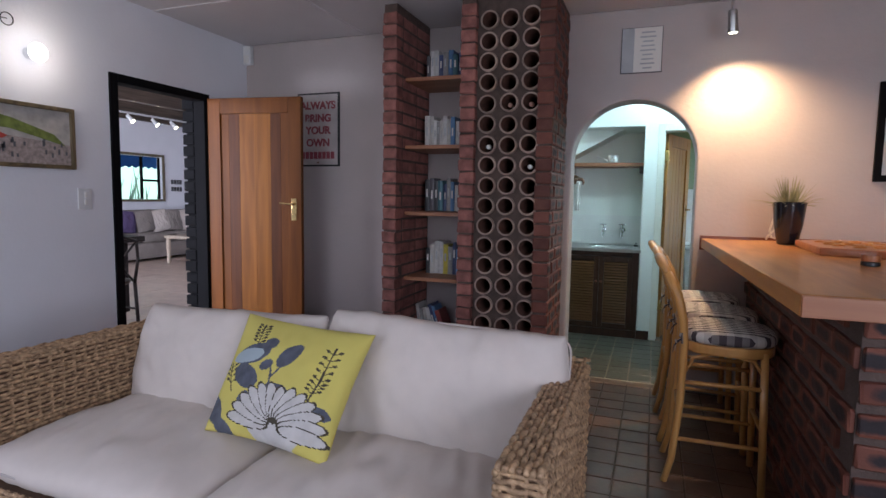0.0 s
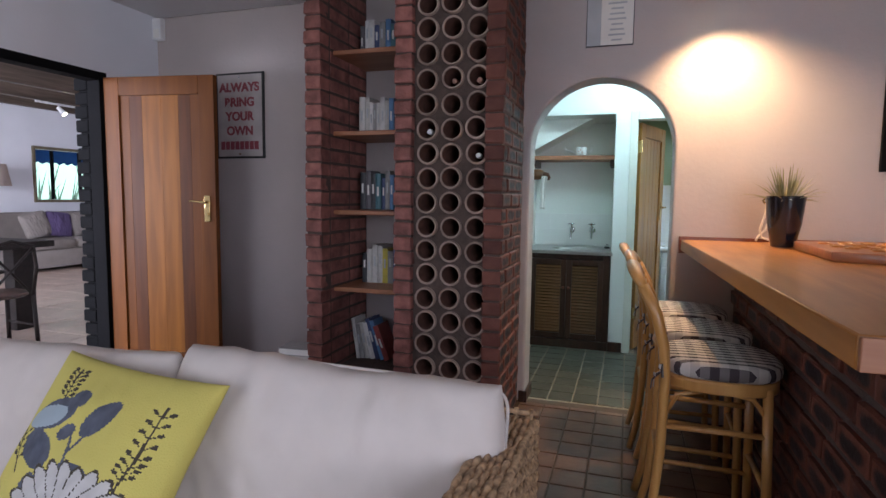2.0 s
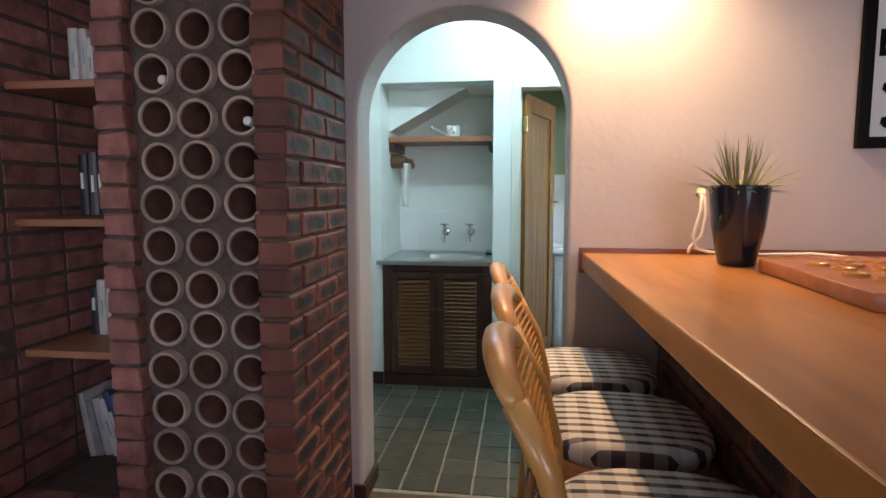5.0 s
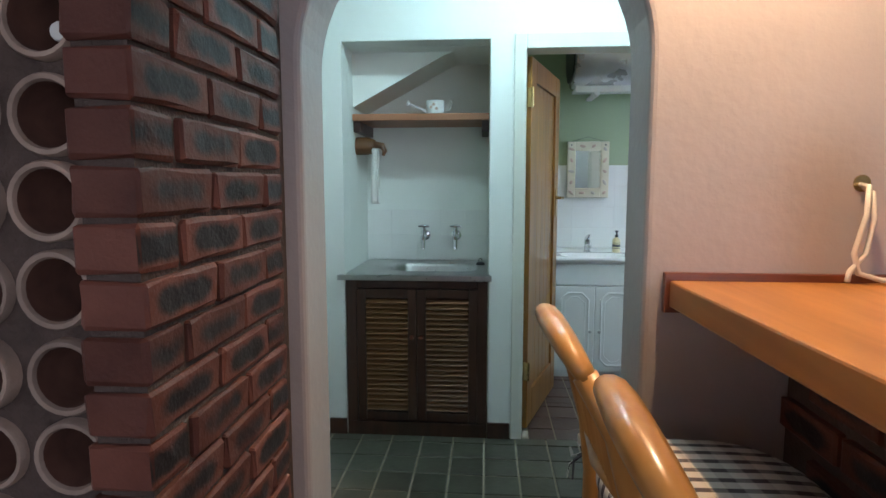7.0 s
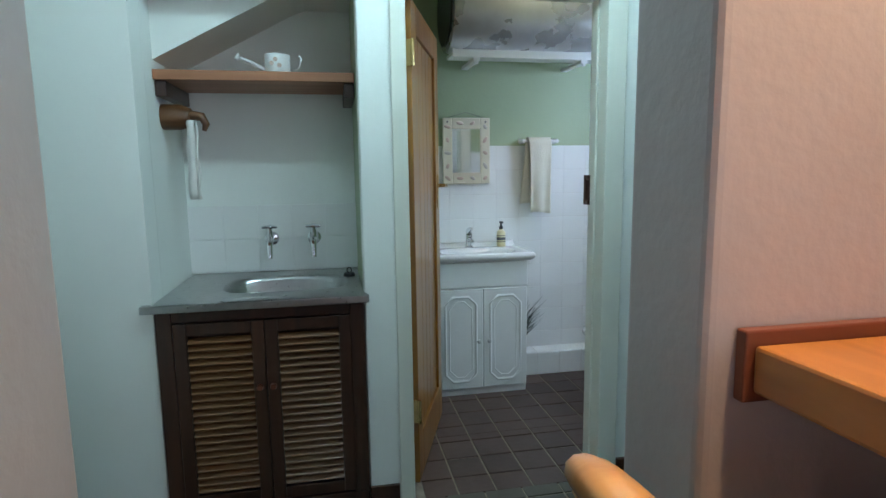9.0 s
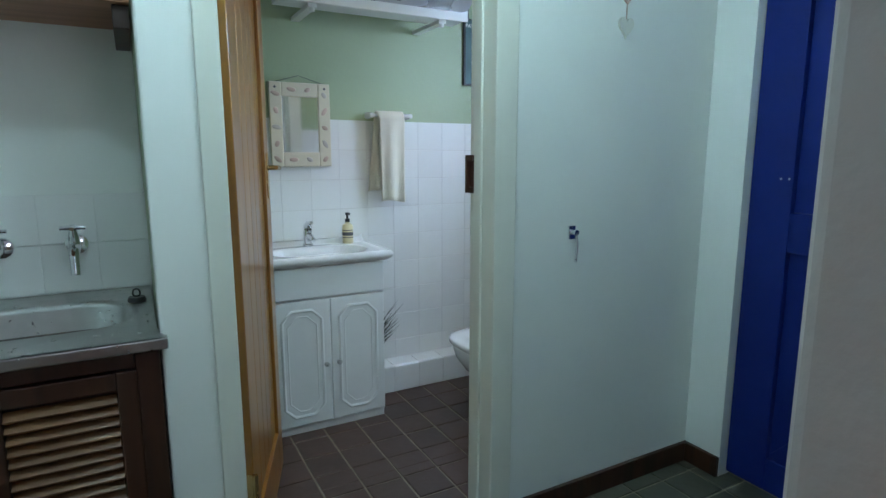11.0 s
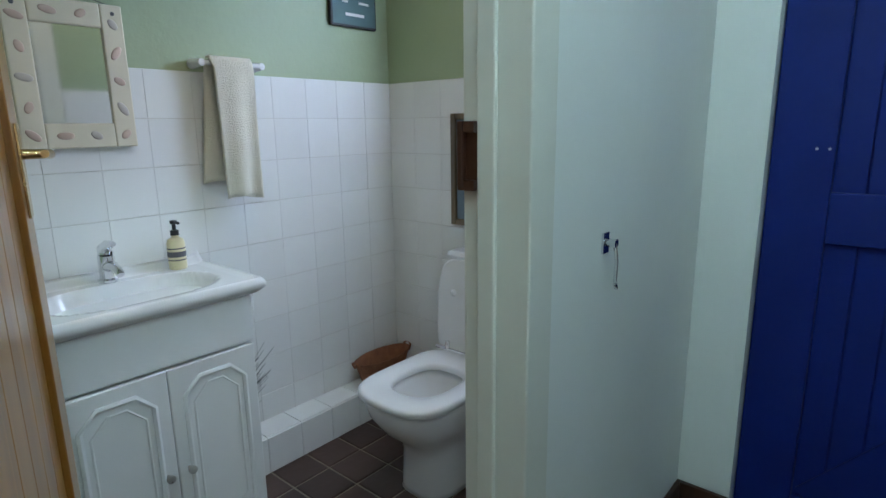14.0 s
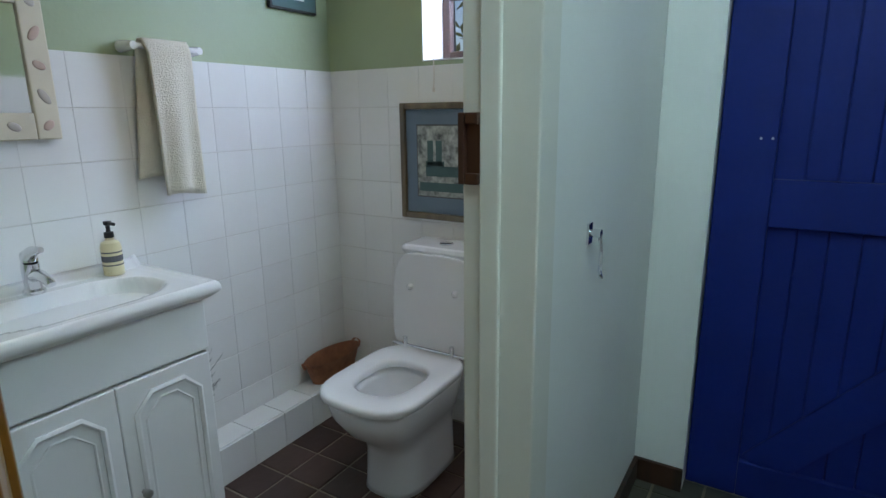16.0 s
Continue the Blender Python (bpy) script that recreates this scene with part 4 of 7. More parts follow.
            bm_tube(bm, [(-0.185, 0.185 * sy, 0.715), (-0.205 + 0.015 * math.cos(a), (0.195 + 0.012 * math.sin(a)) * sy, 0.71 + 0.03 * math.cos(a)), (-0.205 + 0.02 * math.cos(a), (0.20 + 0.02 * math.sin(a)) * sy, 0.69 + 0.055 * math.sin(a * 1.3))], [0.007, 0.006, 0.005], 5, flat=0.4)
    done(bm, "tie", "gingham", s)
    return s


first_stool = bar_stool()
first_stool.matrix_basis = pose(0.597, 2.745, 0, 0, 0, 0)
copy_thing(first_stool, pose(0.587, 3.215, 0, 0, 0, -2))
copy_thing(first_stool, pose(0.556, 3.685, 0, 0, 0, 1.5))

# ---- pictures and fittings on the walls ----
sign = thing("enamel_sign", (-2.4850, AY - 0.012, 1.60), "grey enamel wall sign with maroon letters and dark rim", "sign")
box("rim", "black", -2.6950, -2.2800, AY - 0.018, AY - 0.002, 1.60, 2.225, sign, bevel=0.004)
box("face", "plaque", -2.6800, -2.2950, AY - 0.0205, AY - 0.0185, 1.615, 2.21, sign)
for t, z, s in (("ALWAYS", 2.115, 0.088), ("BRING", 2.008, 0.088), ("YOUR", 1.905, 0.088), ("OWN", 1.80, 0.088)):
    lettering(t, s, "letter", pose(-2.4875, AY - 0.022, z, 90, 0, 0), sign, 0.002)
bm = bmesh.new()
for k in range(8):
    bm_box(bm, -2.6550 + 0.042 * k, -2.6210 + 0.042 * k, AY - 0.024, AY - 0.021, 1.665, 1.725)
done(bm, "print_bars", "letter", sign)
bm = bmesh.new()
for z in (2.19, 1.632):
    bm_tube(bm, [(-2.4875, AY - 0.021, z), (-2.4875, AY - 0.025, z)], 0.007, 10)
done(bm, "screw", "chrome", sign)

quote = thing("quote_plaque", (0.12, AY - 0.01, 2.235), "small plaque with printed verse and grey side panel", "plaque")
box("edge", "ink", -0.01, 0.262, AY - 0.016, AY - 0.002, 2.235, 2.545, quote, bevel=0.003)
box("sheet", "paper", 0.075, 0.257, AY - 0.019, AY - 0.0165, 2.24, 2.54, quote)
box("side_panel", "ink_pale", -0.005, 0.0745, AY - 0.019, AY - 0.0165, 2.24, 2.54, quote)
bm = bmesh.new()
for k in range(9):
    w = 0.06 + 0.05 * ((k * 37) % 10) / 10
    bm_box(bm, 0.166 - w / 2, 0.166 + w / 2, AY - 0.0205, AY - 0.0195, 2.262 + 0.03 * k, 2.272 + 0.03 * k)
done(bm, "print_bars", "ink_pale", quote)

cars = thing("framed_car_prints", (1.67, AY - 0.01, 1.49), "black frame with four car photographs on white mount", "picture")
fr = bmesh.new()
for x0, x1, z0, z1 in ((1.525, 1.565, 1.49, 2.10), (1.775, 1.815, 1.49, 2.10), (1.566, 1.774, 1.49, 1.53), (1.566, 1.774, 2.06, 2.10)):
    bm_box(fr, x0, x1, AY - 0.026, AY - 0.002, z0, z1)
done(fr, "frame", "black_paint", cars, bevel=0.003)
box("mount", "paper", 1.5655, 1.7745, AY - 0.010, AY - 0.003, 1.5305, 2.0595, cars)
box("photo", "black_paint", 1.585, 1.755, AY - 0.0125, AY - 0.0105, 1.812, 1.905, cars)
for k, z in enumerate((1.595, 1.715, 1.86, 1.965)):
    bm = bmesh.new()
    prof = [(-0.075, 0.0), (-0.07, 0.028), (-0.04, 0.034), (-0.012, 0.054), (0.03, 0.055), (0.055, 0.034), (0.078, 0.028), (0.08, 0.004)]
    bm_slab(bm, [(1.67 + a * 0.92, z - 0.022 + b * 0.9) for a, b in prof], "y", AY - 0.0145, AY - 0.0135)
    for wx in (-0.048, 0.05):
        bm_tube(bm, [(1.67 + wx, AY - 0.0155, z - 0.020), (1.67 + wx, AY - 0.013, z - 0.020)], 0.014, 12)
    done(bm, "printed_car", "ink_pale" if k == 2 else "black_paint", cars)

sensor = thing("motion_sensor", (LX + 0.03, AY - 0.03, 2.50), "white motion sensor box in the wall corner", "sensor")
box("housing", "switch", LX + 0.002, LX + 0.085, AY - 0.055, AY - 0.003, 2.50, 2.665, sensor, bevel=0.010)
box("lens", "paper", LX + 0.015, LX + 0.07, AY - 0.060, AY - 0.056, 2.515, 2.58, sensor, bevel=0.002)

sw = thing("light_switch", (LX + 0.005, 2.40, 1.23), "white plastic double light switch on the wall", "switch")
box("plate", "switch", LX + 0.001, LX + 0.010, 2.345, 2.44, 1.235, 1.372, sw, bevel=0.003)
for z in (1.265, 1.315):
    box("rocker", "paper", LX + 0.0105, LX + 0.016, 2.385, 2.405, z, z + 0.034, sw, bevel=0.002)

art = thing("street_painting", (LX + 0.01, 1.95, 1.49), "framed street scene painting with green trees and red awning", "painting")
fr = bmesh.new()
for y0, y1, z0, z1 in ((1.55, 1.575, 1.49, 1.87), (2.305, 2.33, 1.49, 1.87), (1.5755, 2.3045, 1.49, 1.515), (1.5755, 2.3045, 1.845, 1.87)):
    bm_box(fr, LX + 0.002, LX + 0.03, y0, y1, z0, z1)
done(fr, "frame", "gold_frame", art, bevel=0.004)
box("canvas_sky", "art_sky", LX + 0.003, LX + 0.012, 1.5755, 2.3045, 1.515, 1.845, art)
for nm, mm, ol in (("painted_street", "art_street", [(1.576, 1.516), (2.304, 1.516), (2.304, 1.64), (1.576, 1.70)]),
                   ("painted_trees", "art_green", [(1.576, 1.725), (1.95, 1.71), (2.27, 1.635), (2.2, 1.70), (1.95, 1.775), (1.80, 1.80), (1.576, 1.82)]),
                   ("painted_awning", "art_red", [(1.576, 1.66), (1.9, 1.65), (1.93, 1.668), (1.85, 1.70), (1.576, 1.72)])):
    bm = bmesh.new()
    off = {"painted_street": 0.013, "painted_trees": 0.0145, "painted_awning": 0.016}[nm]
    bm_slab(bm, ol, "x", LX + off - 0.001, LX + off)
    done(bm, nm, mm, art)
bm = bmesh.new()
for k in range(26):
    y, z, h = rng.uniform(1.6, 2.28), rng.uniform(1.54, 1.64), rng.uniform(0.015, 0.045)
    bm_box(bm, LX + 0.0135, LX + 0.0145, y, y + 0.012, z, z + h)
done(bm, "painted_strokes", "ink", art)

sc = thing("wall_sconce", (LX + 0.05, 2.08, 2.08), "lit round wall lamp washing the white wall", "lamp")
bm = bmesh.new()
bm_tube(bm, [(LX + 0.002, 2.08, 2.16), (LX + 0.05, 2.08, 2.16)], 0.035, 16)
done(bm, "back_plate", "chrome", sc, smooth=True)
bm = bmesh.new()
bmesh.ops.create_uvsphere(bm, u_segments=18, v_segments=10, radius=0.055, matrix=Matrix.Translation((LX + 0.085, 2.08, 2.16)) @ Matrix.Diagonal((0.6, 1, 1, 1)))
g = done(bm, "globe", "sconce", sc, smooth="all")
g.visible_shadow = False
ring = thing("wire_ring", (LX + 0.01, 1.965, 2.27), "thin black wire ring ornament on the wall", "ornament")
bm = bmesh.new()
bm_tube(bm, [(LX + 0.008, 1.965 + 0.035 * math.cos(a), 2.325 + 0.035 * math.sin(a)) for a in [2 * math.pi * k / 24 for k in range(24)]], 0.003, 6, closed=True)
bm_tube(bm, [(LX + 0.008, 1.93, 2.325), (LX + 0.008, 1.965, 2.327)], 0.003, 6)
done(bm, "wire", "black", ring)

spot = thing("ceiling_spot", (0.66, 3.73, CZ), "chrome swivel ceiling spotlight, lit", "lamp")
bm = bmesh.new()
bm_tube(bm, [(0.655, 3.725, CZ - 0.001), (0.655, 3.725, CZ - 0.02)], 0.04, 18)
bm_tube(bm, [(0.655, 3.725, CZ - 0.015), (0.655, 3.725, CZ - 0.17)], 0.008, 8)
done(bm, "mount", "chrome", spot, smooth=True)
bm = bmesh.new()
bm_tube(bm, [(0.655, 3.715, 2.53), (0.656, 3.718, 2.518), (0.665, 3.742, 2.425), (0.667, 3.748, 2.403)], [0.022, 0.027, 0.030, 0.033], 18)
done(bm, "can", "steel", spot, smooth=True)
bm = bmesh.new()
bm_tube(bm, [(0.6675, 3.749, 2.4015), (0.668, 3.750, 2.396)], 0.024, 16)
g = done(bm, "bulb", "bulb", spot, smooth=True)
g.visible_shadow = False

# ---- wicker sofa ----
sofa = thing("wicker_sofa", (-1.05, 1.45, 0), "woven seagrass two-seat sofa with oatmeal linen cushions", "sofa")
SX0, SX1, SY0, SY1, ARM = -2.13, 0.055, 1.00, 1.955, 0.715


def weave(bm, o, u, v, nu, nv, out, r=0.0085):
    """Strands along u, bowed over and under stakes that run along v."""
    o, u, v, out = Vector(o), Vector(u), Vector(v), Vector(out)
    for j in range(nv):
        base = o + v * ((j + 0.5) / nv)
        pts = []
        for i in range(nu * 2 + 1):
            s = i / (nu * 2)
            w = math.sin(math.pi * (i / 2 * 2) / 2 + math.pi * j) * 0.006 if i % 2 else 0
            jit = rng.uniform(-0.0018, 0.0018)
            pts.append(base + u * s + out * (0.004 + w + (0.004 if (i // 2 + j) % 2 else -0.002)) + v.normalized() * jit)
        bm_tube(bm, pts, r * rng.uniform(0.8, 1.1), 5)
    for i in range(nu):
        p = o + u * ((i + 0.5) / nu) + out * 0.003
        bm_tube(bm, [p, p + v], 0.007, 5)


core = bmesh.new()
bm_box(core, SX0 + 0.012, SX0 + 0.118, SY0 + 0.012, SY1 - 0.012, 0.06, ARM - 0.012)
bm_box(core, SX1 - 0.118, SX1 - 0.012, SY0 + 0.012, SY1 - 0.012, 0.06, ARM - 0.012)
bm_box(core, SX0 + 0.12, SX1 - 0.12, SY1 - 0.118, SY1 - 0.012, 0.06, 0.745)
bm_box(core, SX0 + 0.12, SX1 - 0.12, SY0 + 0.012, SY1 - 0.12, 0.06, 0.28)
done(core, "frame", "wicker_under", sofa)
bm = bmesh.new()
D = SY1 - SY0
weave(bm, (SX0 + 0.118, SY0, 0.08), (0, D - 0.1, 0), (0, 0, ARM - 0.09), 17, 34, (1, 0, 0))
weave(bm, (SX0, SY0 + 0.012, 0.08), (0.13, 0, 0), (0, 0, ARM - 0.09), 4, 34, (0, -1, 0))
weave(bm, (SX0 + 0.005, SY0, ARM - 0.012), (0, D, 0), (0.12, 0, 0), 26, 7, (0, 0, 1), 0.0095)
weave(bm, (SX1 - 0.012, SY0, 0.08), (0, D, 0), (0, 0, ARM - 0.09), 18, 34, (1, 0, 0))
weave(bm, (SX1 - 0.118, SY0, 0.30), (0, D - 0.1, 0), (0, 0, ARM - 0.31), 17, 22, (-1, 0, 0))
weave(bm, (SX1 - 0.13, SY0 + 0.012, 0.08), (0.13, 0, 0), (0, 0, ARM - 0.09), 4, 34, (0, -1, 0))
weave(bm, (SX1 - 0.126, SY0, ARM - 0.012), (0, D, 0), (0.12, 0, 0), 26, 7, (0, 0, 1), 0.0095)
weave(bm, (SX0 + 0.1, SY1 - 0.118, 0.745), (SX1 - SX0 - 0.2, 0, 0), (0, 0.11, 0), 52, 7, (0, 0, 1), 0.0095)
weave(bm, (SX0 + 0.1, SY1 - 0.012, 0.08), (SX1 - SX0 - 0.1, 0, 0), (0, 0, 0.66), 50, 30, (0, 1, 0))
weave(bm, (SX0 + 0.12, SY0 + 0.012, 0.08), (SX1 - SX0 - 0.24, 0, 0), (0, 0, 0.2), 48, 10, (0, -1, 0))
o = done(bm, "weave", "wicker", sofa, smooth="all")
bm = bmesh.new()
for x in (SX0 + 0.06, SX1 - 0.06):
    for y in (SY0 + 0.06, SY1 - 0.06):
        bm_box(bm, x - 0.03, x + 0.03, y - 0.03, y + 0.03, 0, 0.07)
done(bm, "foot", "dark_wood", sofa)


def cushion(name, w, d, h, mx, seed, puff=0.5, sag=0.0, m="linen", label="oatmeal linen cushion"):
    """A stuffed pad: rounded box, fuller in the middle, with creases and a seam."""
    bm = bmesh.new()
    NX, NY = 64, 40
    grids = []
    for side in (1, -1):
        g = []
        for j in range(NY + 1):
            row = []
            for i in range(NX + 1):
                u, v = 2 * i / NX - 1, 2 * j / NY - 1
                e = (1 - abs(u) ** 4) ** 0.45 * (1 - abs(v) ** 4) ** 0.45
                q = h / 2 * e * (1 - puff * 0.5 + puff * 0.5 * math.cos(u * 1.5) * math.cos(v * 1.5))
                crease = noise.noise(Vector((u * 2.4 + seed * 7, v * 2.2, seed))) * 0.013 + noise.noise(Vector((u * 9 + seed, v * 3.2 + u * 4, seed * 3))) * 0.010 + noise.noise(Vector((u * 20 + v * 6, v * 5, seed * 2))) * 0.004
                ed = 1.0 - (0.03 + sag) * (abs(v) ** 2) * (abs(u) ** 8)
                edv = 1.0 - (0.05 - sag * 2.2) * (abs(u) ** 2) * (abs(v) ** 8) + (0.07 if sag else 0.02) * noise.noise(Vector((u * 2.2, seed, v * 0.5))) + (0.025 if sag else 0.0) * noise.noise(Vector((u * 7, seed, 4.0)))
                fold = 0.0
                if sag and v > -0.35:
                    # gathers that fan down from the top seam
                    ph = u * 13 + 2.2 * noise.noise(Vector((u * 2.1, seed, 0.3))) + 1.4 * v * u
                    amp = (0.35 + 0.65 * abs(noise.noise(Vector((u * 1.7 + 3, seed * 2, 1.1)))) * 2) * (v + 0.35) ** 1.4
                    fold = 0.016 * amp * (abs(math.sin(ph)) ** 0.6 - 0.6)
                elif not sag and w > 0.6:
                    fold = 0.006 * (abs(math.sin(u * 5 + v * 2.5 + 2.5 * noise.noise(Vector((u * 1.4, v * 1.4, seed))))) ** 0.5 - 0.7) * max(0, 0.8 - v)
                z = side * (q + (crease + fold) * e)
                if sag:
                    z += sag * math.exp(-((abs(u) - 0.72) / 0.16) ** 2) * math.sin(v * 9 + u * 7 + seed) * e * 0.35
                    z += sag * math.sin(u * 15 + 3 * noise.noise(Vector((u * 3, v * 2, seed)))) * max(0, v) ** 2 * e * 0.30
                row.append(bm.verts.new(mx @ Vector((u * w / 2 * ed, v * d / 2 * edv, z))))
            g.append(row)
        grids.append(g)
    for s, g in enumerate(grids):
        for j in range(NY):
            for i in range(NX):
                q = (g[j][i], g[j][i + 1], g[j + 1][i + 1], g[j + 1][i])
                bm.faces.new(q if s == 0 else q[::-1])
    bmesh.ops.remove_doubles(bm, verts=bm.verts, dist=0.0006)
    c = done(bm, name, m, smooth="all")
    if m == "linen" and w > 0.6:
        seam = bmesh.new()
        rim = [mx @ Vector((math.copysign(abs(math.cos(q)) ** 0.16, math.cos(q)) * w / 2 * 0.985, math.copysign(abs(math.sin(q)) ** 0.16, math.sin(q)) * d / 2 * 0.985, 0)) for q in [2 * math.pi * k / 96 for k in range(96)]]
        bm_tube(seam, rim, 0.0045, 6, closed=True)
        done(seam, "seam_piping", "piping", c, smooth="all")
    return c


seatw = (SX1 - SX0 - 0.24) / 2
mid = (SX0 + SX1) / 2
for k, cx in enumerate((mid - seatw / 2, mid + seatw / 2)):
    c = cushion("seat_cushion", seatw + 0.012, 0.86, 0.20, pose(cx, SY0 + 0.385, 0.372, 0, 0, 0), 2 + k, 0.35)
    tagged(c, "oatmeal linen sofa seat cushion, softly creased", "cushion", "sofa seat cushions")
for k, (x0, x1, top) in enumerate(((-2.0, -0.985, 0.815), (-0.985, -0.005, 0.865))):
    c = cushion("back_cushion", x1 - x0 + 0.03, 0.50, 0.25, pose((x0 + x1) / 2, 1.70, 0.588 if k == 0 else 0.626, 73, -1.5 if k == 0 else 1.0, 0.8 if k else -1), 5 + k, 0.5, sag=0.03)
    tagged(c, "plump oatmeal linen sofa back cushion", "cushion", "sofa back cushions")


def blob(u, v, cx, cy, rx, ry, a):
    c, s = math.cos(a), math.sin(a)
    x, y = (u - cx) * c + (v - cy) * s, -(u - cx) * s + (v - cy) * c
    return (x / rx) ** 2 + (y / ry) ** 2


def near(u, v, pts, w):
    for (ax, ay), (bx, by) in zip(pts, pts[1:]):
        dx, dy = bx - ax, by - ay
        t = max(0, min(1, ((u - ax) * dx + (v - ay) * dy) / (dx * dx + dy * dy)))
        if (u - ax - t * dx) ** 2 + (v - ay - t * dy) ** 2 < w * w:
            return True
    return False


SPRIGS = [([(0.25, 0.66), (0.24, 0.90)], 6), ([(0.80, 0.33), (0.84, 0.50), (0.85, 0.80)], 8), ([(0.16, 0.30), (0.10, 0.42), (0.07, 0.52)], 4)]


def print_at(u, v):
    """Which dye of the printed cotton lies at (u, v) of the cushion's face."""
    # flower
    for k in range(13):
        a = math.pi * (0.02 + 0.96 * k / 12)
        L = 0.20 + 0.06 * abs(math.cos(a))
        cx, cy = 0.60 + 0.62 * L * math.cos(a) * 1.35, 0.10 + 0.85 * L * math.sin(a)
        q = blob(u, v, cx, cy, L * 0.72, 0.052, math.atan2(math.sin(a), 1.35 * math.cos(a)))
        if q < 0.80:
            return 3
        if q < 1.0:
            return 5
    if blob(u, v, 0.60, 0.13, 0.22, 0.17, 0) < 1:
        return 3
    # bird
    if blob(u, v, 0.21, 0.60, 0.145, 0.065, 0.35) < 1:
        return 2
    if blob(u, v, 0.25, 0.625, 0.165, 0.088, 0.45) < 1 or blob(u, v, 0.375, 0.735, 0.062, 0.055, 0.3) < 1:
        return 4
    # leaves
    for cx, cy, rx, ry, a in ((0.56, 0.66, 0.125, 0.062, 1.05), (0.26, 0.43, 0.13, 0.085, -0.5), (0.05, 0.15, 0.13, 0.07, -0.9), (0.17, 0.03, 0.10, 0.05, -0.5), (0.40, 0.55, 0.06, 0.04, 0.6), (0.55, 0.37, 0.10, 0.05, 0.0), (0.90, 0.30, 0.075, 0.045, -0.1), (0.30, 0.26, 0.06, 0.05, 0.8)):
        if blob(u, v, cx, cy, rx, ry, a) < 1:
            return 1
    if near(u, v, [(0.50, 0.36), (0.46, 0.50), (0.43, 0.57)], 0.008) or near(u, v, [(0.47, 0.45), (0.54, 0.58)], 0.008):
        return 1
    for pts, n in SPRIGS:
        if near(u, v, pts, 0.006):
            return 5
        for k in range(n):
            t = 0.25 + 0.75 * k / n
            i = min(int(t * (len(pts) - 1)), len(pts) - 2)
            tt = t * (len(pts) - 1) - i
            x, y = pts[i][0] + (pts[i + 1][0] - pts[i][0]) * tt, pts[i][1] + (pts[i + 1][1] - pts[i][1]) * tt
            for sx in (-1, 1):
                if blob(u, v, x + 0.045 * sx, y + 0.028, 0.018, 0.011, 0.4 * sx) < 1 or near(u, v, [(x, y), (x + 0.04 * sx, y + 0.025)], 0.0035):
                    return 5
    return 0


def scatter_pillow():
    """A soft square cushion between four corners, its face dyed cell by cell."""
    tl, tr, bl, br = Vector((-1.335, 1.672, 0.848)), Vector((-0.70, 1.605, 0.832)), Vector((-1.285, 1.345, 0.468)), Vector((-0.725, 1.29, 0.452))
    nrm = (tr - tl).cross(bl - tl).normalized()
    if nrm.y > 0:
        nrm = -nrm
    bm = bmesh.new()
    N = 120
    for side in (1, -1):
        g = []
        for j in range(N + 1):
            row = []
            for i in range(N + 1):
                u, v = i / N, j / N
                e = max(0, (4 * u * (1 - u)) * (4 * v * (1 - v))) ** 0.45
                pin = 0.035 * (4 * u * (1 - u))
                vv = pin + v * (1 - 2 * pin)
                pu = 0.035 * (4 * v * (1 - v))
                uu = pu + u * (1 - 2 * pu)
                p = bl.lerp(br, uu).lerp(tl.lerp(tr, uu), vv)
                wr = noise.noise(Vector((u * 5, v * 5, 2.0))) * 0.012 + noise.noise(Vector((u * 14, v * 9, 5.0))) * 0.004
                row.append(bm.verts.new(p + nrm * side * (0.085 * e + wr * e)))
            g.append(row)
        for j in range(N):
            for i in range(N):
                q = (g[j][i], g[j][i + 1], g[j + 1][i + 1], g[j + 1][i])
                f = bm.faces.new(q if side == 1 else q[::-1])
                f.material_index = print_at((i + 0.5) / N, (j + 0.5) / N) if side == 1 else 0
    bmesh.ops.remove_doubles(bm, verts=bm.verts, dist=0.0004)
    o = done(bm, "scatter_pillow", None, mats=["yellow", "slate", "pale_blue", "petal", "slate", "stem"], smooth="all")
    return tagged(o, "yellow printed cushion with bird, leaves and white flower", "cushion")


scatter_pillow()

# ---- sink alcove ----
cup = thing("sink_cupboard", (-0.23, 5.7, 0), "dark wooden louvred cupboard under a steel sink top", "cupboard")
CX0, CX1, CF, CTOP = -0.600, 0.142, KY - 0.012, 0.842
bm = bmesh.new()
for x0, x1, z0, z1 in ((CX0, CX0 + 0.055, 0.075, CTOP), (CX1 - 0.055, CX1, 0.075, CTOP), (CX0 + 0.056, CX1 - 0.056, 0.80, CTOP), (CX0, CX1, 0.0, 0.074)):
    bm_box(bm, x0, x1, CF, CF + 0.03, z0, z1)
bm_box(bm, CX0, CX1, CF + 0.05, 6.07, 0.0, CTOP - 0.05)
done(bm, "body", "dark_wood", cup, bevel=0.003)
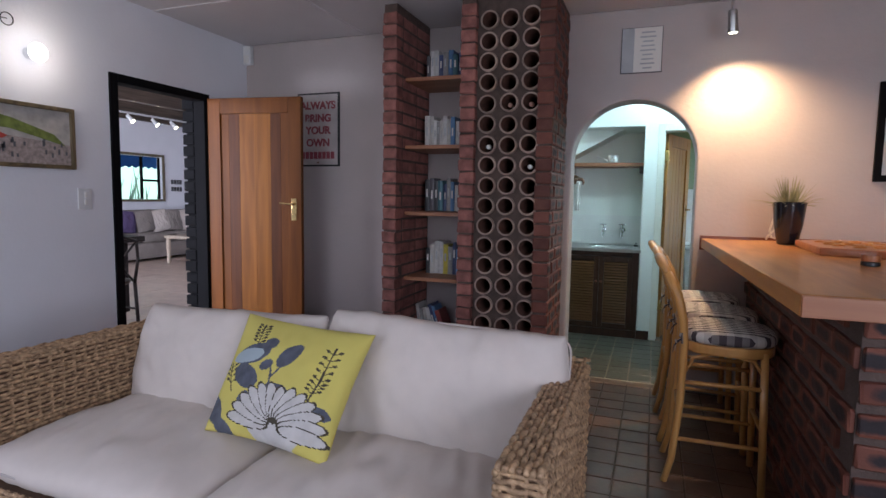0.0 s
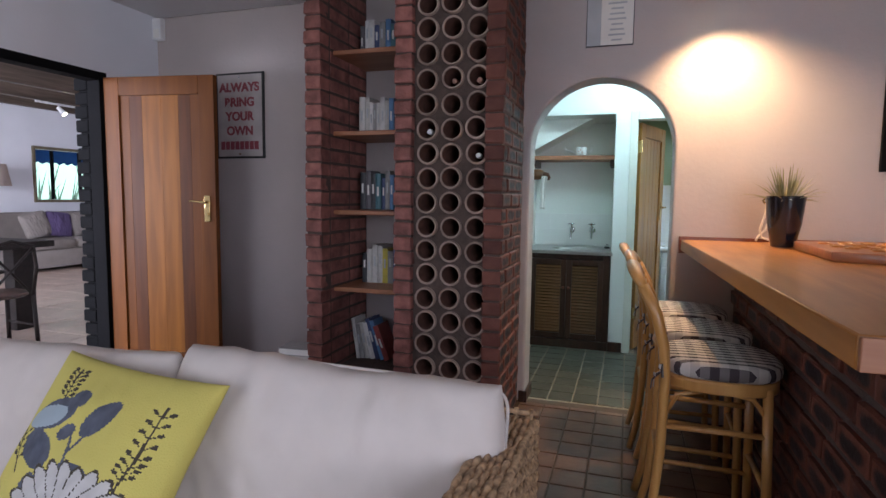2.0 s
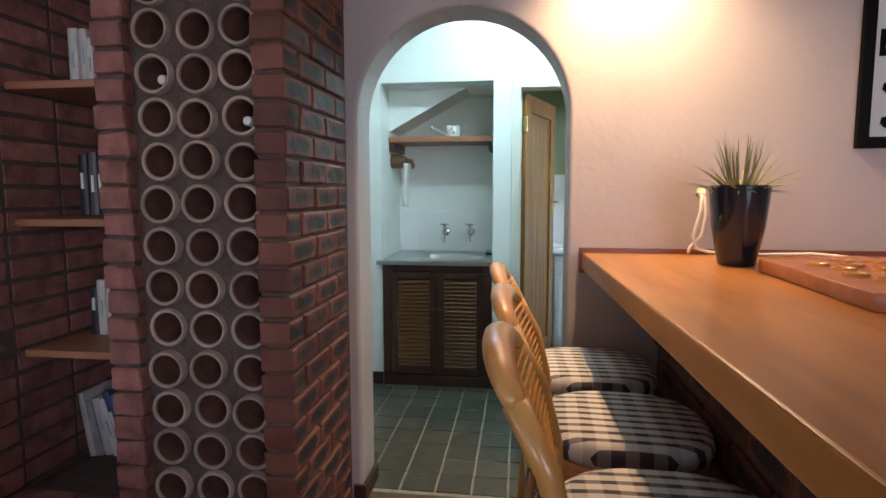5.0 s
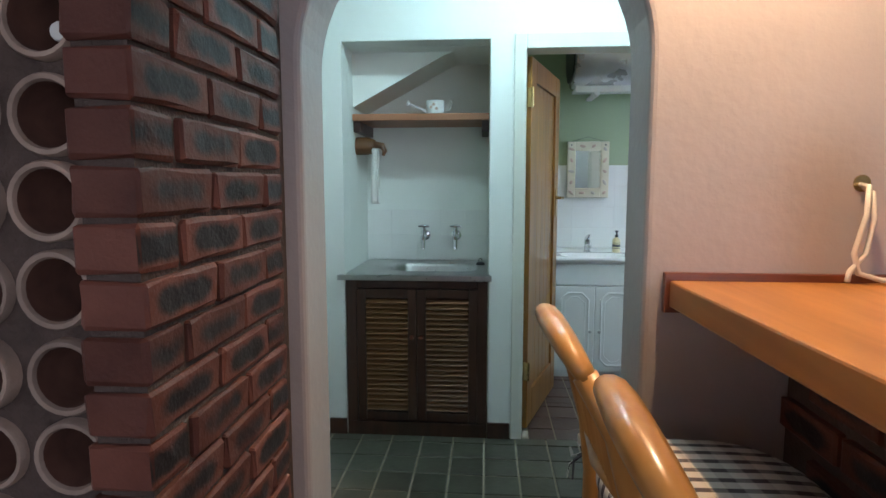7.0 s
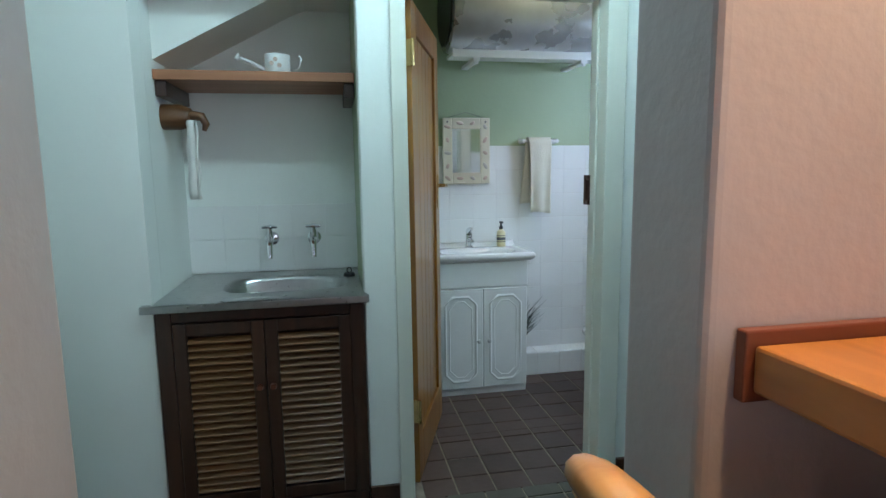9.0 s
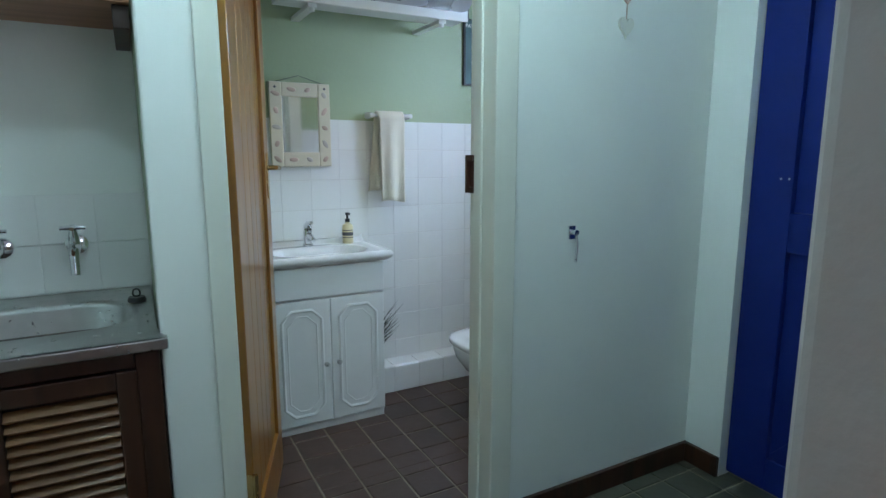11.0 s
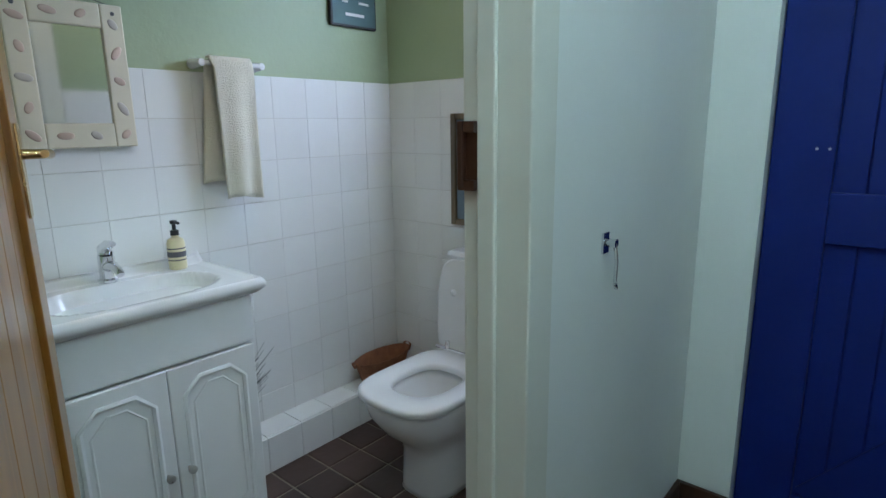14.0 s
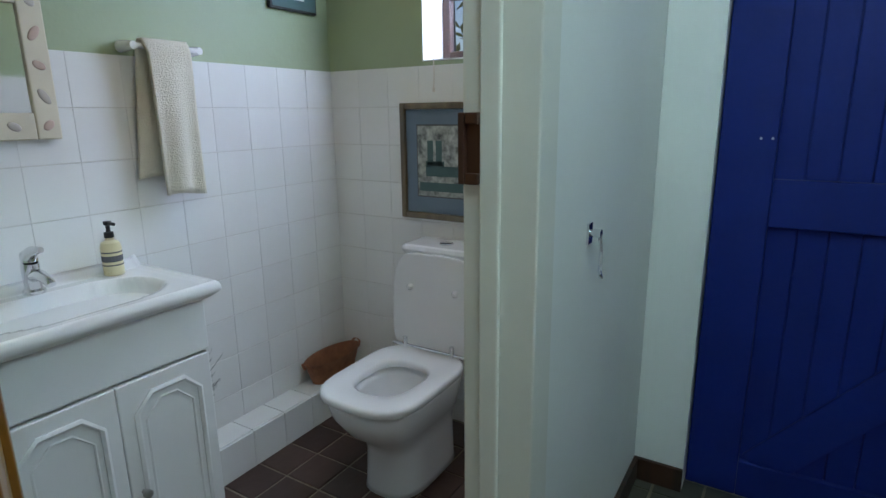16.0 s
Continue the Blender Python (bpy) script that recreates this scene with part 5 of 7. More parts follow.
for k in range(2):
    x0 = CX0 + 0.058 + k * 0.318
    x1 = x0 + 0.314
    d = bmesh.new()
    for a in ((x0, x0 + 0.045, 0.085, 0.795), (x1 - 0.045, x1, 0.085, 0.795), (x0 + 0.0455, x1 - 0.0455, 0.75, 0.795), (x0 + 0.0455, x1 - 0.0455, 0.085, 0.13)):
        bm_box(d, a[0], a[1], CF - 0.004, CF + 0.02, a[2], a[3])
    dr = done(d, "door", "dark_wood", cup, bevel=0.003)
    sl = bmesh.new()
    bm_box(sl, x0 + 0.046, x1 - 0.046, -0.014, 0.014, -0.003, 0.003, Matrix.Translation((0, CF + 0.008, 0.15)) @ Matrix.Rotation(radians(38), 4, "X"))
    first = done(sl, "slat", "slat_wood", dr, bevel=0.0015)
    for n in range(1, 22):
        o = bpy.data.objects.new("slat", first.data)
        scene.collection.objects.link(o)
        o.matrix_basis = pose(0, 0, 0.0275 * n)
        hang(o, dr)
    kb = bmesh.new()
    kx = x1 - 0.022 if k == 0 else x0 + 0.022
    bm_tube(kb, [(kx, CF - 0.004, 0.545), (kx, CF - 0.015, 0.545), (kx, CF - 0.020, 0.545), (kx, CF - 0.032, 0.545)], [0.006, 0.006, 0.013, 0.010], 12)
    done(kb, "knob", "bar_edge", dr, smooth=True)

sink = thing("steel_sink", (-0.23, 5.75, CTOP), "stainless steel sink top with drainer and bowl", "sink")


def sink_top():
    bm = bmesh.new()
    x0, x1, y0, y1, z = -0.640, 0.162, 5.448, 6.078, 0.874
    cx, cy, rx, ry = -0.158, 5.765, 0.238, 0.165
    S = 40
    sup = lambda a, p: (math.copysign(abs(math.cos(a)) ** p, math.cos(a)), math.copysign(abs(math.sin(a)) ** p, math.sin(a)))
    prev = None
    xl, xr = -0.600, 0.142
    rows = []
    outer = []
    for k in range(S):
        a = 2 * math.pi * k / S
        c, s = math.cos(a), math.sin(a)
        t = min(((x1 if c > 0 else x0) - cx) / c if abs(c) > 1e-6 else 9, ((y1 if s > 0 else y0) - cy) / s if abs(s) > 1e-6 else 9)
        x, y = cx + c * t, cy + s * t
        if y > KY - 0.001:
            x = min(max(x, xl), xr)
        outer.append((x, y, z))
    rows.append(outer)
    for q, dz in ((1.06, 0.0), (1.02, -0.003), (0.97, -0.02), (0.90, -0.12), (0.78, -0.15), (0.3, -0.155), (0.05, -0.158)):
        rows.append([(cx + rx * q * sup(2 * math.pi * k / S, 0.55)[0], cy + ry * q * sup(2 * math.pi * k / S, 0.55)[1], z + dz) for k in range(S)])
    vs = [[bm.verts.new(p) for p in r] for r in rows]
    for a, b in zip(vs, vs[1:]):
        for k in range(S):
            bm.faces.new((a[k], a[(k + 1) % S], b[(k + 1) % S], b[k]))
    bm.faces.new(vs[-1])
    done(bm, "bowl", "steel", sink, smooth=True)
    bm = bmesh.new()
    bm_box(bm, x0, x1, y0 - 0.001, y0 + 0.018, 0.843, 0.8715)
    bm_box(bm, x0, xl - 0.008, y0 + 0.019, KY - 0.003, 0.843, 0.8715)
    bm_box(bm, xr + 0.006, x1, y0 + 0.019, KY - 0.003, 0.843, 0.8715)
    done(bm, "front_lip", "steel", sink, bevel=0.004, smooth=True)


sink_top()
plug = thing("sink_plug", (0.10, 5.86, 0.874), "black rubber sink plug with wire loop", "plug")
bm = bmesh.new()
bm_lathe(bm, [(0.024, 0), (0.026, 0.004), (0.022, 0.014)], 16, (0.10, 5.86, 0.8745))
bm_tube(bm, [(0.10 + 0.010 * math.cos(a), 5.86, 0.900 + 0.012 * math.sin(a)) for a in [2 * math.pi * k / 12 for k in range(12)]], 0.0025, 5, closed=True)
done(bm, "stopper", "black", plug, smooth=True)

for tx in (-0.243, -0.052):
    tp = thing("wall_tap", (tx, 6.0, 1.0), "chrome bib tap on the tiled wall", "tap", "sink taps")
    bm = bmesh.new()
    bm_tube(bm, [(tx, 6.078, 1.03), (tx, 6.065, 1.03), (tx, 6.06, 1.03)], [0.033, 0.031, 0.016], 16)
    bm_tube(bm, [(tx, 6.06, 1.03), (tx, 6.0, 1.03), (tx, 5.965, 1.028), (tx, 5.94, 1.008), (tx, 5.935, 0.955)], [0.013, 0.017, 0.016, 0.014, 0.012], 12)
    bm_tube(bm, [(tx, 5.995, 1.03), (tx, 5.985, 1.065), (tx, 5.98, 1.085)], [0.017, 0.015, 0.010], 12)
    done(bm, "spout", "chrome", tp, smooth=True)
    bm = bmesh.new()
    bm_tube(bm, [(tx - 0.033, 5.98, 1.09), (tx, 5.98, 1.092), (tx + 0.033, 5.98, 1.09)], [0.006, 0.009, 0.006], 8)
    bm_tube(bm, [(tx, 5.947, 1.09), (tx, 5.98, 1.092), (tx, 6.013, 1.09)], [0.006, 0.009, 0.006], 8)
    done(bm, "handle", "chrome", tp, smooth=True)

shelf = thing("alcove_shelf", (-0.22, 5.9, 1.68), "wooden shelf on brackets in the sink alcove", "shelf")
box("board", "shelf_wood", -0.604, 0.144, 5.70, 6.078, 1.685, 1.722, shelf, bevel=0.003)
for x in (-0.603, 0.103):
    box("bracket", "dark_wood", x, x + 0.04, 5.72, 6.077, 1.625, 1.684, shelf, bevel=0.003)
bm = bmesh.new()
bm_slab(bm, [(-0.604, 1.76), (-0.604, 2.049), (-0.05, 2.049), (-0.10, 2.03)], "y", 5.72, 6.079)
structure(done(bm, "stair_soffit", "wall_hall"), "sloping plastered stair soffit in the alcove", "ceiling")

can = thing("watering_can", (-0.17, 5.8, 1.722), "small white watering can with pink flowers", "watering can")
bm = bmesh.new()
bm_lathe(bm, [(0.048, 0), (0.050, 0.003), (0.050, 0.075), (0.046, 0.078)], 22, (-0.155, 5.79, 1.7225))
done(bm, "body", "cabinet_white", can, smooth=True)
bm = bmesh.new()
bm_tube(bm, [(-0.20, 5.79, 1.735), (-0.25, 5.79, 1.765), (-0.30, 5.79, 1.785)], [0.010, 0.007, 0.006], 8)
bm_tube(bm, [(-0.30, 5.79, 1.783), (-0.312, 5.79, 1.79)], [0.008, 0.017], 10)
bm_tube(bm, [(-0.108, 5.79, 1.74), (-0.075, 5.79, 1.75), (-0.062, 5.79, 1.785), (-0.07, 5.79, 1.80)], 0.004, 6)
bm_tube(bm, [(-0.205, 5.79, 1.785), (-0.18, 5.79, 1.80), (-0.13, 5.79, 1.80), (-0.105, 5.79, 1.79)], 0.004, 6)
done(bm, "spout", "cabinet_white", can, smooth="all")
bm = bmesh.new()
for x, z in ((-0.175, 1.76), (-0.145, 1.752), (-0.16, 1.775)):
    bm_tube(bm, [(x, 5.7405, z), (x, 5.7385, z)], 0.009, 9)
done(bm, "flower_print", "shell", can)

holder = thing("paper_towel_holder", (-0.59, 5.83, 1.52), "round wooden towel holder with a hanging white towel", "towel holder")
bm = bmesh.new()
bm_tube(bm, [(-0.604, 5.80, 1.555), (-0.54, 5.80, 1.555), (-0.505, 5.80, 1.55), (-0.49, 5.80, 1.545)], [0.05, 0.05, 0.04, 0.015], 16)
bm_tube(bm, [(-0.50, 5.79, 1.56), (-0.455, 5.78, 1.555), (-0.44, 5.78, 1.525), (-0.45, 5.78, 1.50)], [0.022, 0.018, 0.014, 0.008], 10)
done(bm, "bracket", "slat_wood", holder, smooth=True)
bm = bmesh.new()
g = []
for j in range(14):
    z = 1.54 - 0.31 * j / 13
    g.append([bm.verts.new((-0.515 + 0.045 * (i / 6) + 0.004 * math.sin(i * 2 + j), 5.765 + 0.012 * math.sin(i * 1.7 + j * 0.15), z)) for i in range(7)])
for a, b in zip(g, g[1:]):
    for i in range(6):
        bm.faces.new((a[i], a[i + 1], b[i + 1], b[i]))
o = done(bm, "cloth", "paper", holder, smooth="all")
sm = o.modifiers.new("thick", "SOLIDIFY")
sm.thickness = 0.006

# ---- passage ----
fr = bmesh.new()
bm_box(fr, 0.266, 0.324, KY - 0.014, KB + 0.004, 0, 2.07)
bm_box(fr, 1.114, 1.198, KY - 0.014, KB + 0.004, 0, 2.07)
bm_box(fr, 0.325, 1.113, KY - 0.014, KB + 0.004, 2.0, 2.07)
for x0, x1 in ((0.3245, 0.332), (1.103, 1.1135)):
    bm_box(fr, x0, x1, KB - 0.075, KB - 0.035, 0, 1.999)
structure(done(fr, "door_frame_2", "frame_white", bevel=0.006), "cream painted bathroom door frame", "door frame")
keep = thing("latch_keep", (1.10, 5.63, 1.25), "brown wooden lock keeper block on the door frame", "lock")
bm = bmesh.new()
bm_box(bm, 1.106, 1.1135, 5.578, 5.617, 1.18, 1.305)
bm_box(bm, 1.092, 1.1055, 5.605, 5.617, 1.18, 1.305)
bm_box(bm, 1.094, 1.1055, 5.579, 5.604, 1.18, 1.20)
bm_box(bm, 1.094, 1.1055, 5.579, 5.604, 1.285, 1.305)
done(bm, "block", "dark_wood", keep, bevel=0.002)

bleaf = thing("bathroom_door", (0.340, 5.594, 0.012), "yellow varnished pine bathroom door standing open", "door", turn=71.5)


def bl_part(name, m, x0, x1, y0, y1, z0, z1, bevel=0.003):
    o = box(name, m, x0, x1, y0, y1, z0, z1, bevel=bevel)
    o.parent = bleaf
    return o


W = 0.715
for args in ((0, 0.11, 0, 1.975), (W - 0.11, W, 0, 1.975), (0.1105, W - 0.1105, 1.86, 1.975), (0.1105, W - 0.1105, 0, 0.19)):
    bl_part("frame_rail", "pine", args[0], args[1], -0.021, 0.021, args[2], args[3])
for k in range(5):
    w = (W - 0.222) / 5
    bl_part("plank", "pine", 0.111 + k * w, 0.111 + (k + 1) * w - 0.001, -0.009, 0.009, 0.1905, 1.8595)
bl_part("lock_edge", "bar_edge", W + 0.0002, W + 0.003, -0.012, 0.012, 1.12, 1.33, 0.0005)
for s in (-1, 1):
    bm = bmesh.new()
    bm_tube(bm, [(W - 0.055, 0.022 * s, 1.245), (W - 0.055, 0.062 * s, 1.245), (W - 0.075, 0.068 * s, 1.245), (W - 0.15, 0.066 * s, 1.248)], [0.010, 0.009, 0.009, 0.007], 10)
    o = done(bm, "handle", "brass", smooth=True)
    o.parent = bleaf
    bl_part("handle_plate", "brass", W - 0.078, W - 0.035, min(0.0215 * s, 0.026 * s), max(0.0215 * s, 0.026 * s), 1.13, 1.30, 0.001)
for z in (0.27, 1.72):
    hb = bmesh.new()
    bm_tube(hb, [(-0.006, -0.026, z), (-0.006, -0.026, z + 0.10)], 0.008, 8)
    bm_box(hb, -0.004, -0.001, -0.024, 0.015, z, z + 0.10)
    o = done(hb, "hinge", "brass")
    o.parent = bleaf

blue = structure(box("door_2", "blue", 2.205, 2.245, 4.433, 5.315, 0.018, 2.078), "cobalt blue ledged and braced timber door, closed", "door")
planks = 7
for k in range(planks):
    w = (5.155 - 4.59) / planks
    box("plank", "blue", 2.194, 2.2045, 4.592 + k * w + 0.0015, 4.592 + (k + 1) * w - 0.0015, 0.12, 1.96, blue, bevel=0.003)
for y0, y1, z0, z1 in ((5.156, 5.313, 0.02, 2.076), (4.435, 4.590, 0.02, 2.076), (4.5905, 5.1555, 0.955, 1.10), (4.5905, 5.1555, 1.93, 2.076), (4.5905, 5.1555, 0.02, 0.15)):
    box("rail", "blue", 2.172, 2.2045, y0, y1, z0, z1, blue, bevel=0.004)
for (ya, za), (yb, zb) in (((5.06, 1.93), (4.60, 1.30)), ((5.10, 0.13), (4.60, 0.72))):
    L = math.hypot(yb - ya, zb - za)
    mx = Matrix.Translation((2.1865, (ya + yb) / 2, (za + zb) / 2)) @ Matrix.Rotation(math.atan2(zb - za, yb - ya), 4, "X")
    bm = bmesh.new()
    bm_box(bm, -0.007, 0.007, -L / 2, L / 2, -0.062, 0.062, mx)
    done(bm, "brace", "blue", blue, bevel=0.003)
bm = bmesh.new()
for y, z in ((5.20, 1.22), (5.17, 1.22)):
    bm_tube(bm, [(2.1725, y, z), (2.1705, y, z)], 0.004, 8)
done(bm, "screw", "steel", blue)

hook = thing("latch_hook", (1.445, KY - 0.01, 0.99), "small chrome cabin hook screwed to the wall", "hook")
bm = bmesh.new()
bm_box(bm, 1.432, 1.460, KY - 0.006, KY - 0.001, 1.015, 1.062)
bm_tube(bm, [(1.446, KY - 0.006, 1.04), (1.446, KY - 0.03, 1.04)], [0.009, 0.010], 10)
bm_tube(bm, [(1.446, KY - 0.026, 1.04), (1.45, KY - 0.030, 1.0), (1.447, KY - 0.03, 0.955), (1.442, KY - 0.035, 0.94), (1.438, KY - 0.033, 0.95)], 0.0045, 8)
done(bm, "catch", "chrome", hook, smooth=True)

heart = thing("hanging_heart", (1.65, KY - 0.02, 1.70), "small pale metal heart hanging on a ribbon", "ornament")
bm = bmesh.new()
hp = [(16 * math.sin(a) ** 3, 13 * math.cos(a) - 5 * math.cos(2 * a) - 2 * math.cos(3 * a) - math.cos(4 * a)) for a in [2 * math.pi * k / 32 for k in range(32)]]
bm_slab(bm, [(1.65 + x * 0.0021, 1.742 + y * 0.0024) for x, y in hp], "y", KY - 0.014, KY - 0.004)
done(bm, "heart", "frame_white", heart, bevel=0.003, smooth=True)
bm = bmesh.new()
bm_tube(bm, [(1.65, KY - 0.009, 1.765), (1.652, KY - 0.008, 1.82), (1.65, KY - 0.008, 1.86)], 0.002, 5)
bm_tube(bm, [(1.63, KY - 0.009, 1.835), (1.65, KY - 0.012, 1.815), (1.668, KY - 0.009, 1.838)], 0.004, 6)
done(bm, "ribbon", "shell", heart)

# batten and glowing tube added out of view to go with the passage lamps
fit = thing("tube_light", (0.55, 4.80, 2.5), "assumed fluorescent batten light, out of view on the passage ceiling", "lamp")
box("batten", "switch", -0.05, 1.15, 4.765, 4.835, 2.46, 2.499, fit, bevel=0.004)
bm = bmesh.new()
bm_tube(bm, [(-0.03, 4.80, 2.445), (1.13, 4.80, 2.445)], 0.013, 12)
g = done(bm, "tube", "tube", fit, smooth=True)
g.visible_shadow = False

# ---- bathroom ----
van = thing("vanity_unit", (0.88, 6.66, 0), "white vanity cupboard with moulded panel doors and basin", "vanity")
VX0, VX1, VF, VT = 0.612, 1.152, 6.485, 0.805
bm = bmesh.new()
bm_box(bm, VX0, VX1, VF + 0.018, BACK - 0.012, 0.0, 0.055)
bm_box(bm, VX0, VX1, VF + 0.020, BACK - 0.012, 0.0555, VT)
done(bm, "body", "cabinet_white", van, bevel=0.002)
box("drawer_front", "cabinet_white", VX0 - 0.002, VX1 + 0.002, VF, VF + 0.0195, 0.655, VT - 0.002, van, bevel=0.004)
for k in range(2):
    x0 = VX0 + k * 0.2705
    x1 = x0 + 0.2685
    d = box("door", "cabinet_white", x0, x1, VF, VF + 0.0195, 0.045, 0.646, van, bevel=0.004)
    for inset, y, wdt in ((0.042, VF - 0.005, 0.018), (0.066, VF - 0.003, 0.008)):
        bm = bmesh.new()
        a0, a1, b0, b1, c = x0 + inset, x1 - inset, 0.045 + inset * 1.1, 0.646 - inset * 1.1, 0.045
        oc = [(a0 + c, b0), (a1 - c, b0), (a1, b0 + c), (a1, b1 - c), (a1 - c, b1), (a0 + c, b1), (a0, b1 - c), (a0, b0 + c)]
        bm_tube(bm, [(px, VF, pz) for px, pz in oc], wdt / 2, 6, closed=True, flat=1.0)
        done(bm, "moulding", "cabinet_white", d, smooth=True)
    kx = x1 - 0.030 if k == 0 else x0 + 0.030
    bm = bmesh.new()
    bm_tube(bm, [(kx, VF, 0.335), (kx, VF - 0.012, 0.335), (kx, VF - 0.016, 0.335), (kx, VF - 0.026, 0.335), (kx, VF - 0.029, 0.335)], [0.006, 0.006, 0.012, 0.012, 0.006], 12)
    done(bm, "knob", "steel", d, smooth=True)


def basin():
    bm = bmesh.new()
    x0, x1, y0, y1, zt = 0.595, 1.180, 6.462, BACK - 0.012, 0.853
    cx, cy, rx, ry = 0.885, 6.645, 0.225, 0.130
    NX, NY = 56, 40
    g = []
    for j in range(NY + 1):
        row = []
        for i in range(NX + 1):
            x, y = x0 + (x1 - x0) * i / NX, y0 + (y1 - y0) * j / NY
            q = (abs((x - cx) / rx) ** 3.2 + abs((y - cy) / ry) ** 2.6)
            dip = 0.0 if q >= 1 else -0.105 * (1 - q) ** 0.55
            lip = 0.008 * max(0, 1 - min(x - x0, x1 - x, y - y0) / 0.018)
            back = 0.028 * max(0, 1 - (y1 - y) / 0.03) if y1 - y < 0.03 else 0
            row.append(bm.verts.new((x, y, zt - 0.006 + dip + lip + back)))
        g.append(row)
    for j in range(NY):
        for i in range(NX):
            bm.faces.new((g[j][i], g[j][i + 1], g[j + 1][i + 1], g[j + 1][i]))
    edge = [g[0][i] for i in range(NX + 1)] + [g[j][NX] for j in range(1, NY + 1)] + [g[NY][i] for i in range(NX - 1, -1, -1)] + [g[j][0] for j in range(NY - 1, 0, -1)]
    n = len(edge)
    for out, z in ((0.006, zt - 0.004), (0.009, zt - 0.013), (0.008, zt - 0.026), (0.002, zt - 0.034), (-0.012, VT + 0.001)):
        low = []
        for v in edge:
            sx = -1 if v.co.x < x0 + 0.03 else (1 if v.co.x > x1 - 0.03 else 0)
            fx_ = max(0.0, 1 - (v.co.x - x0) / 0.03) if sx < 0 else (max(0.0, 1 - (x1 - v.co.x) / 0.03) if sx > 0 else 0)
            sy = 1 if v.co.y < y0 + 0.03 else 0
            base_x = min(max(v.co.x, x0), x1)
            low.append(bm.verts.new((base_x + sx * fx_ * out, max(v.co.y, y0) - sy * out * max(0.0, 1 - (v.co.y - y0) / 0.03), z)))
        for k in range(n):
            bm.faces.new((edge[k], low[k], low[(k + 1) % n], edge[(k + 1) % n]))
        edge = low
    o = done(bm, "basin", "ceramic", van, smooth="all")
    o["label"] = "white ceramic basin top"


basin()
tap = thing("basin_mixer", (0.875, 6.81, 0.852), "chrome single-lever basin mixer tap", "tap")
bm = bmesh.new()
bm_tube(bm, [(0.875, 6.808, 0.848), (0.875, 6.808, 0.856), (0.875, 6.808, 0.862), (0.875, 6.806, 0.925), (0.875, 6.803, 0.935)], [0.027, 0.027, 0.021, 0.022, 0.020], 16)
bm_tube(bm, [(0.875, 6.80, 0.895), (0.875, 6.76, 0.905), (0.875, 6.715, 0.895), (0.875, 6.705, 0.885)], [0.017, 0.015, 0.013, 0.012], 12)
done(bm, "body", "chrome", tap, smooth=True)
bm = bmesh.new()
bm_tube(bm, [(0.875, 6.805, 0.935), (0.875, 6.805, 0.95), (0.875, 6.78, 0.965), (0.875, 6.73, 0.975)], [0.020, 0.021, 0.015, 0.008], 12)
done(bm, "lever", "chrome", tap, smooth=True)

soap = thing("soap_dispenser", (1.085, 6.80, 0.853), "cream soap bottle with black pump and label", "soap bottle")
bm = bmesh.new()
bm_lathe(bm, [(0.026, 0), (0.028, 0.003), (0.028, 0.085), (0.024, 0.098), (0.012, 0.105), (0.012, 0.112)], 20, (1.085, 6.80, 0.8485))
done(bm, "bottle", "soap", soap, smooth=True)
bm = bmesh.new()
bm_lathe(bm, [(0.013, 0.112), (0.013, 0.128), (0.006, 0.130), (0.006, 0.148), (0.011, 0.150), (0.011, 0.160)], 14, (1.085, 6.80, 0.8485))
bm_tube(bm, [(1.085, 6.80, 1.003), (1.085, 6.765, 1.003)], 0.005, 8)
done(bm, "pump", "black", soap, smooth=True)
bm = bmesh.new()
for k, (z0, z1) in enumerate(((0.03, 0.034), (0.042, 0.060), (0.068, 0.072))):
    bm_lathe(bm, [(0.0283, z0), (0.0285, (z0 + z1) / 2), (0.0283, z1)], 20, (1.085, 6.80, 0.8485), cap=False)
done(bm, "label_bars", "ink", soap)

mir = thing("shell_mirror", (0.875, BACK - 0.01, 1.25), "cream wall mirror frame decorated with painted shells", "mirror")
mx0, mx1, mz0, mz1, yf = 0.722, 1.022, 1.248, 1.655, BACK - 0.010
bm = bmesh.new()
for x0, x1, z0, z1 in ((mx0, 0.782, mz0, mz1), (0.962, mx1, mz0, mz1), (0.7825, 0.9615, mz0, 1.318), (0.7825, 0.9615, 1.588, mz1)):
    bm_box(bm, x0, x1, yf - 0.022, yf - 0.001, z0, z1)
done(bm, "frame", "frame_cream", mir, bevel=0.004)
box("glass", "mirror", 0.7825, 0.9615, yf - 0.012, yf - 0.002, 1.3185, 1.5875, mir)
k = 0
for x, z, a in ((0.752, 1.60, 0.3), (0.752, 1.52, 1.2), (0.752, 1.44, 0.2), (0.752, 1.36, 2.0), (0.752, 1.285, 0.7), (0.992, 1.60, 0.9), (0.992, 1.52, 2.2), (0.992, 1.44, 0.5), (0.992, 1.36, 1.0), (0.992, 1.285, 2.4), (0.83, 1.283, 0), (0.91, 1.283, 0.5), (0.83, 1.622, 0.2), (0.91, 1.622, 2.6)):
    bm = bmesh.new()
    k += 1
    bmesh.ops.create_uvsphere(bm, u_segments=12, v_segments=6, radius=1, matrix=Matrix.Translation((x, yf - 0.022, z)) @ Matrix.Rotation(a, 4, "Y") @ Matrix.Diagonal((0.017 + 0.006 * (k % 2), 0.003, 0.011, 1)))
    done(bm, "painted_shell", "shell" if k % 3 else "shell_grey", mir, smooth="all")
bm = bmesh.new()
for x in (mx0 + 0.028, mx1 - 0.028):
    bm_tube(bm, [(x, yf - 0.0225, mz1 - 0.025), (x, yf - 0.0235, mz1 - 0.025)], 0.006, 10)
